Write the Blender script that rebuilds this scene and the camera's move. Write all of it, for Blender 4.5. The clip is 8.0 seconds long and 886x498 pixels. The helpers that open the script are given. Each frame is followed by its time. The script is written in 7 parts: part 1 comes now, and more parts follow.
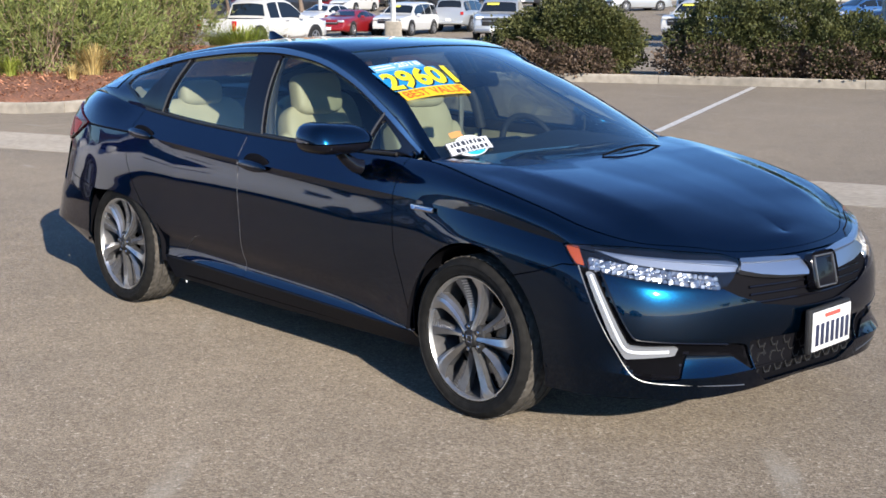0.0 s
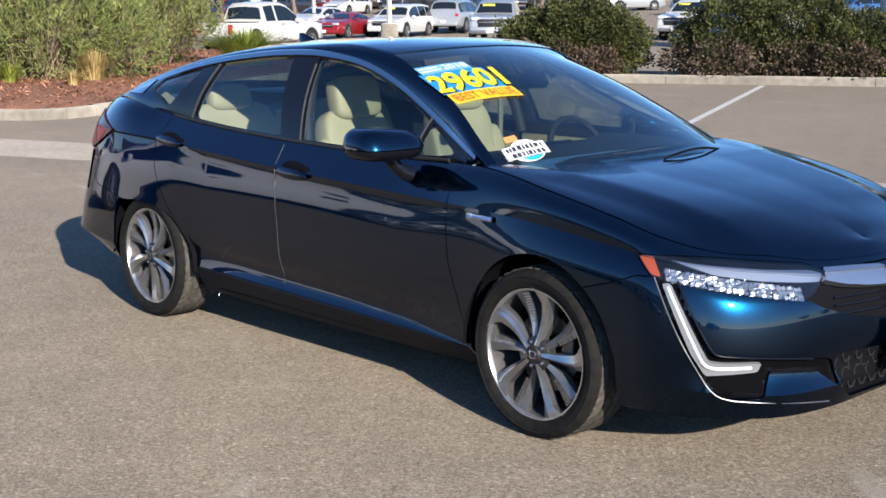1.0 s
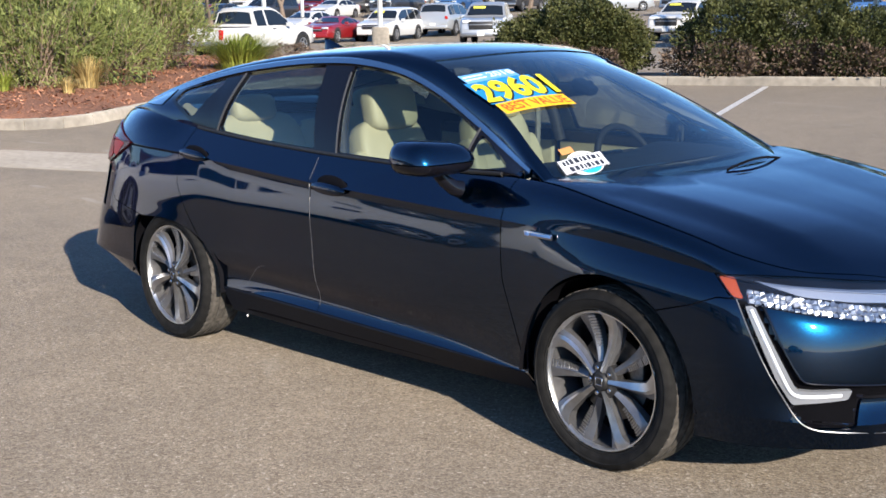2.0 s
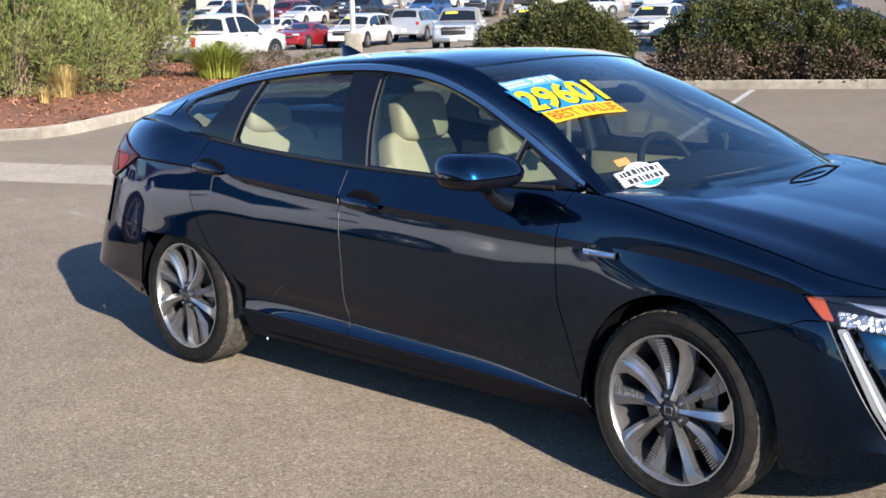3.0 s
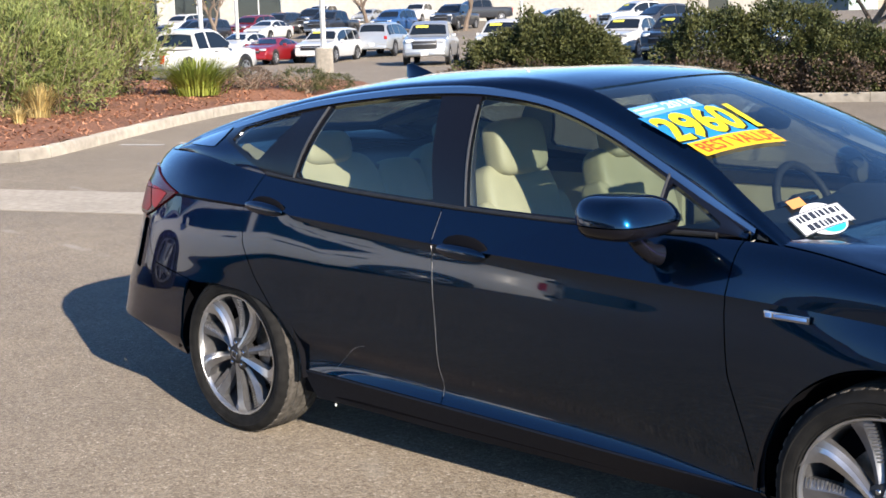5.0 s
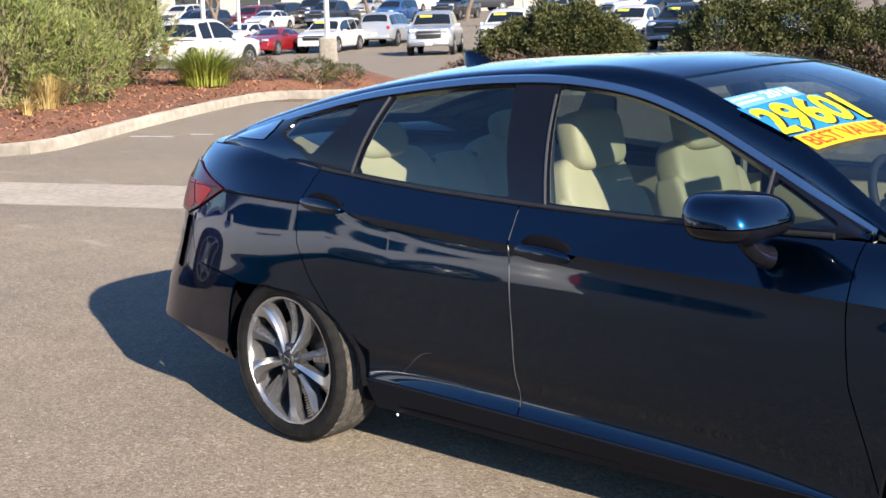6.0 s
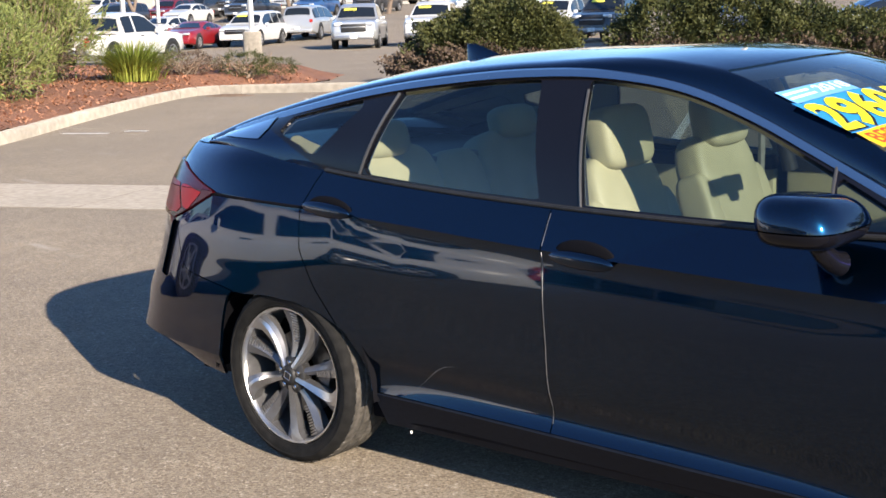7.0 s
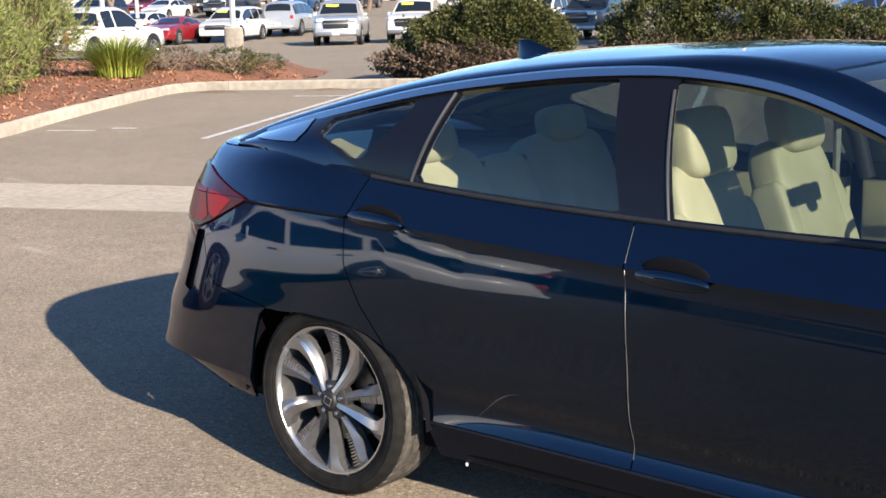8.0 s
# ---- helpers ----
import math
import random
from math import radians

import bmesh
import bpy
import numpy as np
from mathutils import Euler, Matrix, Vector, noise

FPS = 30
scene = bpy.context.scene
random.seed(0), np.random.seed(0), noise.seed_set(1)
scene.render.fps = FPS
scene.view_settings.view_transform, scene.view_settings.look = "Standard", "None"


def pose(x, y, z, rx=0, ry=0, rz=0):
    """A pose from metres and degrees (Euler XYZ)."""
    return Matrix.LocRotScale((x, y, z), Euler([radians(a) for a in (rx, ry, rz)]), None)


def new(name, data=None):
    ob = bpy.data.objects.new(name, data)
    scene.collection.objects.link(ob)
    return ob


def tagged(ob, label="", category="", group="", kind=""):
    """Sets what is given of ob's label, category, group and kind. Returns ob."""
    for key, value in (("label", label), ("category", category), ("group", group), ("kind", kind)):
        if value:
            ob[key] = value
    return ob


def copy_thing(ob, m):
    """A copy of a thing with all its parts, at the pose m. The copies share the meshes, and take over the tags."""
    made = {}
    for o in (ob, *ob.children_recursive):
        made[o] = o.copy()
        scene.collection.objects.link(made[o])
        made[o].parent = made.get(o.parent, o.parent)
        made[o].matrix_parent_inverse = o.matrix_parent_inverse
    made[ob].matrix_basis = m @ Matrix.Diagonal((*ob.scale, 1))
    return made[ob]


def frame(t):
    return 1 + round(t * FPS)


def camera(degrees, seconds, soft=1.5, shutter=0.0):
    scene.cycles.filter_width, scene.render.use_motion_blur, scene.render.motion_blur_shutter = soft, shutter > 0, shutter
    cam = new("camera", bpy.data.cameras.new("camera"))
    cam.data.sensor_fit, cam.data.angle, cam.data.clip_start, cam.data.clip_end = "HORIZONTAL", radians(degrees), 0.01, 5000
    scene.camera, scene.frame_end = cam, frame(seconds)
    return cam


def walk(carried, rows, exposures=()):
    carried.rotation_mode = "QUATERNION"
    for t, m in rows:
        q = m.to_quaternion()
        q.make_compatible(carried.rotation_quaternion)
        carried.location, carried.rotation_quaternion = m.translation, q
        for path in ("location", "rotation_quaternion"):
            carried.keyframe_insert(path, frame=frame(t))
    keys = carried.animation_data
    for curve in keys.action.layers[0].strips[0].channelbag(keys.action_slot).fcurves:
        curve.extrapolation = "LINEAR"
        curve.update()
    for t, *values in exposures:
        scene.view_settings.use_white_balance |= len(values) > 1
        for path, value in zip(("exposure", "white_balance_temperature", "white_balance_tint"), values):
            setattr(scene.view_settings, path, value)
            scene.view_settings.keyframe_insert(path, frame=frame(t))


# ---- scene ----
cam = camera(36.77, 8.0, soft=1.6)
PATH = [
    (0.0, 5.0467, -4.3154, 1.6063, 79.630, -0.269, 48.200),
    (0.5, 4.8759, -4.3492, 1.6033, 79.707, 0.168, 47.809),
    (1.0, 4.6736, -4.3170, 1.5923, 79.709, 0.300, 47.775),
    (1.5, 4.4781, -4.2901, 1.6039, 79.756, 0.615, 47.718),
    (3.0, 3.8266, -4.2495, 1.5955, 80.026, 1.262, 45.684),
    (3.5, 3.6038, -4.1739, 1.6084, 80.049, 1.352, 45.284),
    (4.0, 3.3923, -4.1167, 1.6023, 80.061, 1.286, 44.387),
    (4.5, 3.1254, -4.0891, 1.6103, 80.716, 1.630, 43.676),
    (5.8, 2.5523, -3.9796, 1.5981, 80.203, 1.634, 44.414),
    (6.0, 2.4779, -3.9884, 1.5967, 80.146, 1.759, 43.852),
    (6.5, 2.2274, -3.9945, 1.6000, 79.885, 1.969, 41.412),
    (7.0, 2.0312, -3.9832, 1.5961, 79.754, 1.867, 40.350),
    (7.5, 1.7956, -3.9160, 1.5869, 80.150, 1.883, 40.166),
    (8.0, 1.5758, -3.8436, 1.5858, 79.611, 1.511, 39.371),
]
walk(cam, [(t, pose(x, y, z, rx, ry, rz)) for t, x, y, z, rx, ry, rz in PATH],
     exposures=[(0.0, 0.69, 6330, 10), (2.5, 0.81, 6420, 11), (4.5, 0.91, 6520, 11), (6.5, 0.98, 6750, 12), (8.0, 1.01, 6900, 12)])

# ---- world, sun, exposure ----
SUN_TO = Vector((2.24, -0.80, 0.965)).normalized()   # direction towards the sun
elev = math.asin(SUN_TO.z)
world = bpy.data.worlds.new("world")
scene.world = world
world.use_nodes = True
wn = world.node_tree.nodes
sky = wn.new("ShaderNodeTexSky")
sky.sky_type = "NISHITA"
sky.sun_disc = False
sky.sun_elevation = elev
sky.sun_rotation = math.atan2(SUN_TO.x, SUN_TO.y)
sky.air_density, sky.dust_density, sky.ozone_density = 1.0, 0.1, 7.0
world.node_tree.links.new(sky.outputs[0], wn["Background"].inputs[0])
wn["Background"].inputs[1].default_value = 0.125
sun_data = bpy.data.lights.new("sun", "SUN")
sun_data.energy, sun_data.angle, sun_data.color = 5.1, radians(0.55), (1.0, 0.89, 0.74)
sun = new("sun", sun_data)
sun.matrix_world = Matrix.Translation((0, 0, 30)) @ SUN_TO.to_track_quat("Z", "Y").to_matrix().to_4x4()

# ---- materials ----
def material(name, colour, rough=0.5, metal=0.0, coat=0.0, spec=0.5, emit=None):
    m = bpy.data.materials.new(name)
    m.use_nodes = True
    b = m.node_tree.nodes["Principled BSDF"]
    b.inputs["Base Color"].default_value = (*colour, 1)
    b.inputs["Roughness"].default_value = rough
    b.inputs["Metallic"].default_value = metal
    b.inputs["Coat Weight"].default_value = coat
    b.inputs["Coat Roughness"].default_value = 0.02
    b.inputs["Specular IOR Level"].default_value = spec
    if emit:
        b.inputs["Emission Color"].default_value = (*emit[0], 1)
        b.inputs["Emission Strength"].default_value = emit[1]
    return m


def nodes_of(m):
    t = m.node_tree
    return t, t.nodes, t.links, t.nodes["Principled BSDF"]


def textured(name, dark, light, scale, rough=0.6, bump=0.0, bump_scale=None, detail=6, metal=0.0, big=None, coat=0.0, per_object=0.0, per_island=0.0, spec=0.5):
    """Noise between two colours at one scale, a slow second variation, a fine bump."""
    m = material(name, dark, rough, metal, coat, spec)
    t, n, l, b = nodes_of(m)
    co = n.new("ShaderNodeTexCoord")
    a = n.new("ShaderNodeTexNoise")
    a.inputs["Scale"].default_value, a.inputs["Detail"].default_value = scale, detail
    l.new(co.outputs["Object"], a.inputs["Vector"])
    r = n.new("ShaderNodeValToRGB")
    r.color_ramp.elements[0].position, r.color_ramp.elements[1].position = 0.32, 0.68
    r.color_ramp.elements[0].color, r.color_ramp.elements[1].color = (*dark, 1), (*light, 1)
    l.new(a.outputs["Fac"], r.inputs[0])
    out = r.outputs[0]
    if big:
        c = n.new("ShaderNodeTexNoise")
        c.inputs["Scale"].default_value, c.inputs["Detail"].default_value = big[0], 4
        l.new(co.outputs["Object"], c.inputs["Vector"])
        mr = n.new("ShaderNodeMapRange")
        mr.inputs[1].default_value, mr.inputs[2].default_value, mr.inputs[3].default_value, mr.inputs[4].default_value = 0.3, 0.7, 1 - big[1], 1 + big[1]
        l.new(c.outputs["Fac"], mr.inputs[0])
        hs = n.new("ShaderNodeHueSaturation")
        l.new(out, hs.inputs["Color"])
        l.new(mr.outputs[0], hs.inputs["Value"])
        out = hs.outputs[0]
    if per_object or per_island:
        if per_object:
            oi = n.new("ShaderNodeObjectInfo").outputs["Random"]
        else:
            oi = n.new("ShaderNodeNewGeometry").outputs["Random Per Island"]
        k = per_object or per_island
        mr = n.new("ShaderNodeMapRange")
        mr.inputs[3].default_value, mr.inputs[4].default_value = 1 - k, 1 + k
        l.new(oi, mr.inputs[0])
        hs = n.new("ShaderNodeHueSaturation")
        l.new(out, hs.inputs["Color"])
        l.new(mr.outputs[0], hs.inputs["Value"])
        out = hs.outputs[0]
    l.new(out, b.inputs["Base Color"])
    if bump:
        d = n.new("ShaderNodeTexNoise")
        d.inputs["Scale"].default_value, d.inputs["Detail"].default_value = bump_scale or scale, 8
        l.new(co.outputs["Object"], d.inputs["Vector"])
        bp = n.new("ShaderNodeBump")
        bp.inputs["Strength"].default_value, bp.inputs["Distance"].default_value = bump, 0.01
        l.new(d.outputs["Fac"], bp.inputs["Height"])
        l.new(bp.outputs[0], b.inputs["Normal"])
    return m


def glass(name, tint, gloss=1.0, least=0.075):
    """A thin tinted pane: tinted see-through with a mirror share that grows at a grazing view."""
    m = bpy.data.materials.new(name)
    m.use_nodes = True
    n, l = m.node_tree.nodes, m.node_tree.links
    n.remove(n["Principled BSDF"])
    tr, gl, mx, lw = n.new("ShaderNodeBsdfTransparent"), n.new("ShaderNodeBsdfGlossy"), n.new("ShaderNodeMixShader"), n.new("ShaderNodeLayerWeight")
    tr.inputs[0].default_value = (*tint, 1)
    gl.inputs["Roughness"].default_value = 0.01
    gl.inputs[0].default_value = (gloss, gloss, gloss, 1)
    lw.inputs[0].default_value = 0.5
    pw, ml = n.new("ShaderNodeMath"), n.new("ShaderNodeMath")
    pw.operation, pw.inputs[1].default_value = "POWER", 4.0
    ml.operation, ml.inputs[1].default_value, ml.inputs[2].default_value = "MULTIPLY_ADD", 0.90, least
    l.new(lw.outputs["Facing"], pw.inputs[0])
    l.new(pw.outputs[0], ml.inputs[0])
    l.new(ml.outputs[0], mx.inputs[0])
    l.new(tr.outputs[0], mx.inputs[1])
    l.new(gl.outputs[0], mx.inputs[2])
    l.new(mx.outputs[0], n["Material Output"].inputs[0])
    return m


def paint(name, dark, light, rough=0.32, metal=0.6):
    """Metallic flake under a clear coat."""
    m = material(name, dark, rough, metal, 1.0, 0.1)
    t, n, l, b = nodes_of(m)
    b.inputs["Coat IOR"].default_value = 1.60
    b.inputs["Specular Tint"].default_value = (0.20, 0.30, 0.45, 1)
    b.inputs["Coat Roughness"].default_value = 0.03
    co = n.new("ShaderNodeTexCoord")
    v = n.new("ShaderNodeTexVoronoi")
    v.inputs["Scale"].default_value = 900
    l.new(co.outputs["Object"], v.inputs["Vector"])
    r = n.new("ShaderNodeValToRGB")
    r.color_ramp.elements[0].color, r.color_ramp.elements[1].color = (*dark, 1), (*light, 1)
    l.new(v.outputs["Color"], r.inputs[0])
    l.new(r.outputs[0], b.inputs["Base Color"])
    return m


PAINT = paint("deep_teal_paint", (0.0003, 0.0036, 0.021), (0.0010, 0.0290, 0.068), 0.25, 0.95)
BLACK_GLOSS = material("gloss_black", (0.006, 0.006, 0.009), 0.12, 0, 0.2, 0.3)
BLACK_TRIM = textured("black_plastic", (0.012, 0.012, 0.013), (0.02, 0.02, 0.021), 60, 0.55, 0.1, 300)
SILL = textured("black_sill_plastic", (0.007, 0.009, 0.015), (0.011, 0.014, 0.022), 60, 0.5, 0.03, 300, spec=0.12)
SHELL = material("inner_shell_black", (0.005, 0.005, 0.007), 0.8, spec=0.08)
CHROME = material("chrome", (0.62, 0.63, 0.66), 0.09, 1.0)
TRAY = material("silvery_tray", (0.50, 0.51, 0.54), 0.35, 0.8)
BRIGHT_BAR = material("bright_brushed_bar", (0.62, 0.64, 0.68), 0.30, 0.95, 0.4, 0.1)
SATIN = material("satin_chrome", (0.58, 0.59, 0.62), 0.20, 1.0)
RIM_LIP = textured("bright_rim_lip", (0.66, 0.66, 0.66), (0.80, 0.80, 0.79), 25, 0.28, 0.05, 200, metal=0.95, coat=.2)
ALLOY = textured("machined_alloy", (0.50, 0.50, 0.505), (0.62, 0.62, 0.62), 25, 0.30, 0.05, 200, metal=0.95, coat=.2)
ALLOY_DARK = textured("grey_painted_alloy", (0.16, 0.16, 0.17), (0.22, 0.22, 0.23), 25, 0.35, metal=0.7, coat=0.3)
RUBBER = textured("tyre_rubber", (0.007, 0.007, 0.007), (0.015, 0.0145, 0.014), 30, 0.8, 0.25, 220, big=(4, 0.25), spec=0.2)
TREAD = textured("dusty_tread_rubber", (.055, .050, .045), (.115, .105, .093), 40, 0.9, 0.3, 220, big=(6, 0.25), spec=0.15)
BRAKE = textured("brake_steel", (0.20, 0.19, 0.18), (0.34, 0.33, 0.31), 40, 0.4, metal=1.0)
GLASS = glass("green_tinted_glass", (0.40, 0.47, 0.46))
GLASS_WS = glass("windscreen_glass", (0.64, 0.71, 0.70), least=0.13)
LENS_CLEAR = glass("clear_lamp_lens", (0.93, 0.95, 0.96))
LEATHER = textured("ivory_leather", (0.52, 0.475, 0.31), (0.60, 0.55, 0.37), 8, 0.5, 0.15, 260, big=(2, 0.08))
LEATHER_BACK = textured("grey_soft_trim", (0.22, 0.22, 0.20), (0.27, 0.27, 0.25), 30, 0.7, 0.1, 200)
HEADLINER = textured("grey_headliner", (0.36, 0.35, 0.31), (0.42, 0.41, 0.37), 80, 0.9)
DASH = textured("dark_dash_plastic", (0.016, 0.018, 0.022), (0.028, 0.03, 0.034), 50, 0.6, 0.15, 300)
AMBER = material("amber_reflector", (0.42, 0.075, 0.018), 0.15, 0, 0.8)
RED_LENS = material("red_lamp_lens", (0.40, 0.003, 0.004), 0.35, 0, 0.0, 0.25)
RED_DEEP = material("deep_red_lens", (0.07, 0.002, 0.004), 0.2, 0, 0.0, 0.35)
LED_WHITE = material("milky_light_guide", (0.20, 0.21, 0.23), 0.2, 0, 0.6)
REFLECTOR = material("lamp_reflector", (0.55, 0.56, 0.60), 0.30, 0.95)
BLADE = material("satin_lamp_blade", (0.60, 0.61, 0.65), 0.30, 0.9, 0.3)
WHITE_PLATE = material("white_plate", (0.8, 0.8, 0.8), 0.35)

# ---- mesh helpers ----
def mesh_object(name, verts, faces, mat, parent=None, label="", normals=None, smooth=True, kind=""):
    me = bpy.data.meshes.new(name)
    me.from_pydata([tuple(v) for v in verts], [], [tuple(f) for f in faces])
    for m in (mat if isinstance(mat, (list, tuple)) else [mat]):
        me.materials.append(m)
    if smooth:
        me.polygons.foreach_set("use_smooth", [True] * len(me.polygons))
    if normals is not None:
        me.normals_split_custom_set_from_vertices([tuple(n) for n in normals])
    ob = new(name, me)
    if parent:
        ob.parent = parent
    return tagged(ob, label=label, kind=kind)


def part(name, bm, mat, parent, label="", smooth=True):
    """One bmesh as one mesh object under a thing or a part."""
    me = bpy.data.meshes.new(name)
    bm.normal_update()
    bm.to_mesh(me)
    bm.free()
    for m in (mat if isinstance(mat, (list, tuple)) else [mat]):
        me.materials.append(m)
    if smooth:
        me.polygons.foreach_set("use_smooth", [True] * len(me.polygons))
        me.set_sharp_from_angle(angle=radians(38))
    ob = new(name, me)
    if parent:
        ob.parent = parent
    return tagged(ob, label=label)


def thing(name, label, category, group="", m=None, kind=""):
    ob = new(name)
    ob.empty_display_size = 0.1
    if m is not None:
        ob.matrix_world = m
    return tagged(ob, label, category, group, kind)


def box(bm, c, s, bevel=0.0, m=None, seg=2):
    """A box of size s round c, with rounded edges."""
    r = bmesh.ops.create_cube(bm, size=1.0)
    vs = r["verts"]
    bmesh.ops.scale(bm, vec=s, verts=vs)
    if bevel:
        es = list({e for v in vs for e in v.link_edges})
        q = bmesh.ops.bevel(bm, geom=es, offset=bevel, segments=seg, affect="EDGES", profile=0.5)
        vs = list({v for v in q["verts"]} | {v for v in vs if v.is_valid})
    mm = Matrix.Translation(c) @ (m if m is not None else Matrix.Identity(4))
    bmesh.ops.transform(bm, matrix=mm, verts=vs)
    return vs


def revolve(bm, profile, n=48, m=None, mat_index=0):
    """Turns (radius, y) pairs about the y axis."""
    rings = []
    for k in range(n):
        a = 2 * math.pi * k / n
        rings.append([bm.verts.new((r * math.cos(a), y, r * math.sin(a))) for r, y in profile])
    for k in range(n):
        p, q = rings[k], rings[(k + 1) % n]
        for j in range(len(profile) - 1):
            f = bm.faces.new((p[j], p[j + 1], q[j + 1], q[j]))
            f.material_index = mat_index
    if m is not None:
        bmesh.ops.transform(bm, matrix=m, verts=[v for r in rings for v in r])


def tube(bm, pts, rad, n=8, cap=True):
    """A round bar along points; rad: one radius or one for each point."""
    pts = [Vector(p) for p in pts]
    rr = rad if isinstance(rad, (list, tuple)) else [rad] * len(pts)
    rings = []
    for i, p in enumerate(pts):
        d = (pts[min(i + 1, len(pts) - 1)] - pts[max(i - 1, 0)]).normalized()
        q = d.to_track_quat("Z", "Y").to_matrix()
        rings.append([bm.verts.new(p + q @ Vector((rr[i] * math.cos(2 * math.pi * k / n), rr[i] * math.sin(2 * math.pi * k / n), 0))) for k in range(n)])
    for a, b in zip(rings, rings[1:]):
        for k in range(n):
            bm.faces.new((a[k], a[(k + 1) % n], b[(k + 1) % n], b[k]))
    if cap:
        bm.faces.new(rings[0][::-1])
        bm.faces.new(rings[-1])


def spline(ts, ps, t):
    """Cubic through points ps at ts (finite-difference slopes), at the values t."""
    ts, ps, t = np.asarray(ts, float), np.asarray(ps, float), np.asarray(t, float)
    if ps.ndim == 1:
        return spline(ts, ps[:, None], t)[:, 0]
    h = np.diff(ts)
    if len(ts) == 2:
        return ps[0] + (ps[1] - ps[0]) * ((t - ts[0]) / h[0])[:, None]
    d = np.diff(ps, axis=0) / h[:, None]
    m = np.empty_like(ps)
    m[1:-1] = (d[:-1] * h[1:, None] + d[1:] * h[:-1, None]) / (h[:-1] + h[1:])[:, None]
    m[0], m[-1] = 1.5 * d[0] - 0.5 * m[1], 1.5 * d[-1] - 0.5 * m[-2]
    k = np.clip(np.searchsorted(ts, t, side="right") - 1, 0, len(h) - 1)
    u = ((t - ts[k]) / h[k])[:, None]
    H = h[k][:, None]
    return ((2 * u**3 - 3 * u**2 + 1) * ps[k] + (u**3 - 2 * u**2 + u) * H * m[k] + (-2 * u**3 + 3 * u**2) * ps[k + 1] + (u**3 - u**2) * H * m[k + 1])


# ---- sheets: a skin of points and normals that can be cut along any line ----
class Sheet:
    def __init__(self, v, n, f):
        self.v, self.n, self.f = np.asarray(v, float), np.asarray(n, float), f

    @staticmethod
    def grid(P):
        """P: rows x columns x 3."""
        a, b = P.shape[:2]
        du, dv = np.gradient(P, axis=1), np.gradient(P, axis=0)
        n = np.cross(du, dv)
        ln = np.linalg.norm(n, axis=2, keepdims=True)
        n = n / np.maximum(ln, 1e-9)
        f = [(i * b + j, i * b + j + 1, (i + 1) * b + j + 1, (i + 1) * b + j) for i in range(a - 1) for j in range(b - 1)]
        return Sheet(P.reshape(-1, 3), n.reshape(-1, 3), f)

    def joined(self, other):
        k = len(self.v)
        return Sheet(np.vstack([self.v, other.v]), np.vstack([self.n, other.n]), self.f + [tuple(i + k for i in q) for q in other.f])

    def mirrored(self):
        s = np.array([1, -1, 1.0])
        return Sheet(self.v * s, self.n * s, [q[::-1] for q in self.f])

    def flipped(self):
        return Sheet(self.v, -self.n, [q[::-1] for q in self.f])

    def moved(self, d):
        return Sheet(self.v + self.n * d, self.n, self.f)

    def keep(self, field):
        """What lies where field(points) is below zero, cut along its zero line."""
        g = field(self.v) if callable(field) else np.asarray(field)
        V, N, F, cut = [], [], [], {}
        index = {}

        def old(i):
            if i not in index:
                index[i] = len(V)
                V.append(self.v[i])
                N.append(self.n[i])
            return index[i]

        def crossing(i, j):
            key = (min(i, j), max(i, j))
            if key not in cut:
                a, b = key
                u = g[a] / (g[a] - g[b])
                cut[key] = len(V)
                V.append(self.v[a] * (1 - u) + self.v[b] * u)
                m = self.n[a] * (1 - u) + self.n[b] * u
                N.append(m / max(np.linalg.norm(m), 1e-9))
            return cut[key]

        neg = g < 0
        for q in self.f:
            c = sum(bool(neg[i]) for i in q)
            if c == 0:
                continue
            if c == len(q):
                F.append(tuple(old(i) for i in q))
                continue
            r = []
            for k, i in enumerate(q):
                j = q[(k + 1) % len(q)]
                if neg[i]:
                    r.append(old(i))
                if neg[i] != neg[j]:
                    r.append(crossing(i, j))
            if len(r) > 2:
                F.append(tuple(r))
        return Sheet(np.array(V).reshape(-1, 3), np.array(N).reshape(-1, 3), F)

    def flanged(self, depth=0.012, centre=True):
        """The sheet with its open edges folded inwards."""
        key = [tuple(np.round(p, 5)) for p in self.v]
        count = {}
        for q in self.f:
            for k, i in enumerate(q):
                j = q[(k + 1) % len(q)]
                e = (key[i], key[j]) if key[i] < key[j] else (key[j], key[i])
                count.setdefault(e, []).append((i, j))
        V, N, F = list(self.v), list(self.n), list(self.f)
        for e, uses in count.items():
            if len(uses) != 1:
                continue
            i, j = uses[0]
            p, q = self.v[i], self.v[j]
            if centre and abs(p[1]) < 2e-3 and abs(q[1]) < 2e-3:
                continue
            if np.linalg.norm(p - q) < 1e-6:
                continue
            a, b = p - self.n[i] * depth, q - self.n[j] * depth
            m = np.cross(a - p, q - p)
            ln = np.linalg.norm(m)
            m = m / ln if ln > 1e-9 else self.n[i]
            k = len(V)
            V += [p, q, b, a]
            N += [m] * 4
            F.append((k + 1, k, k + 3, k + 2))
        return Sheet(np.array(V), np.array(N), F)

    def build(self, name, mat, parent, label=""):
        return mesh_object(name, self.v, self.f, mat, parent, label, normals=self.n)


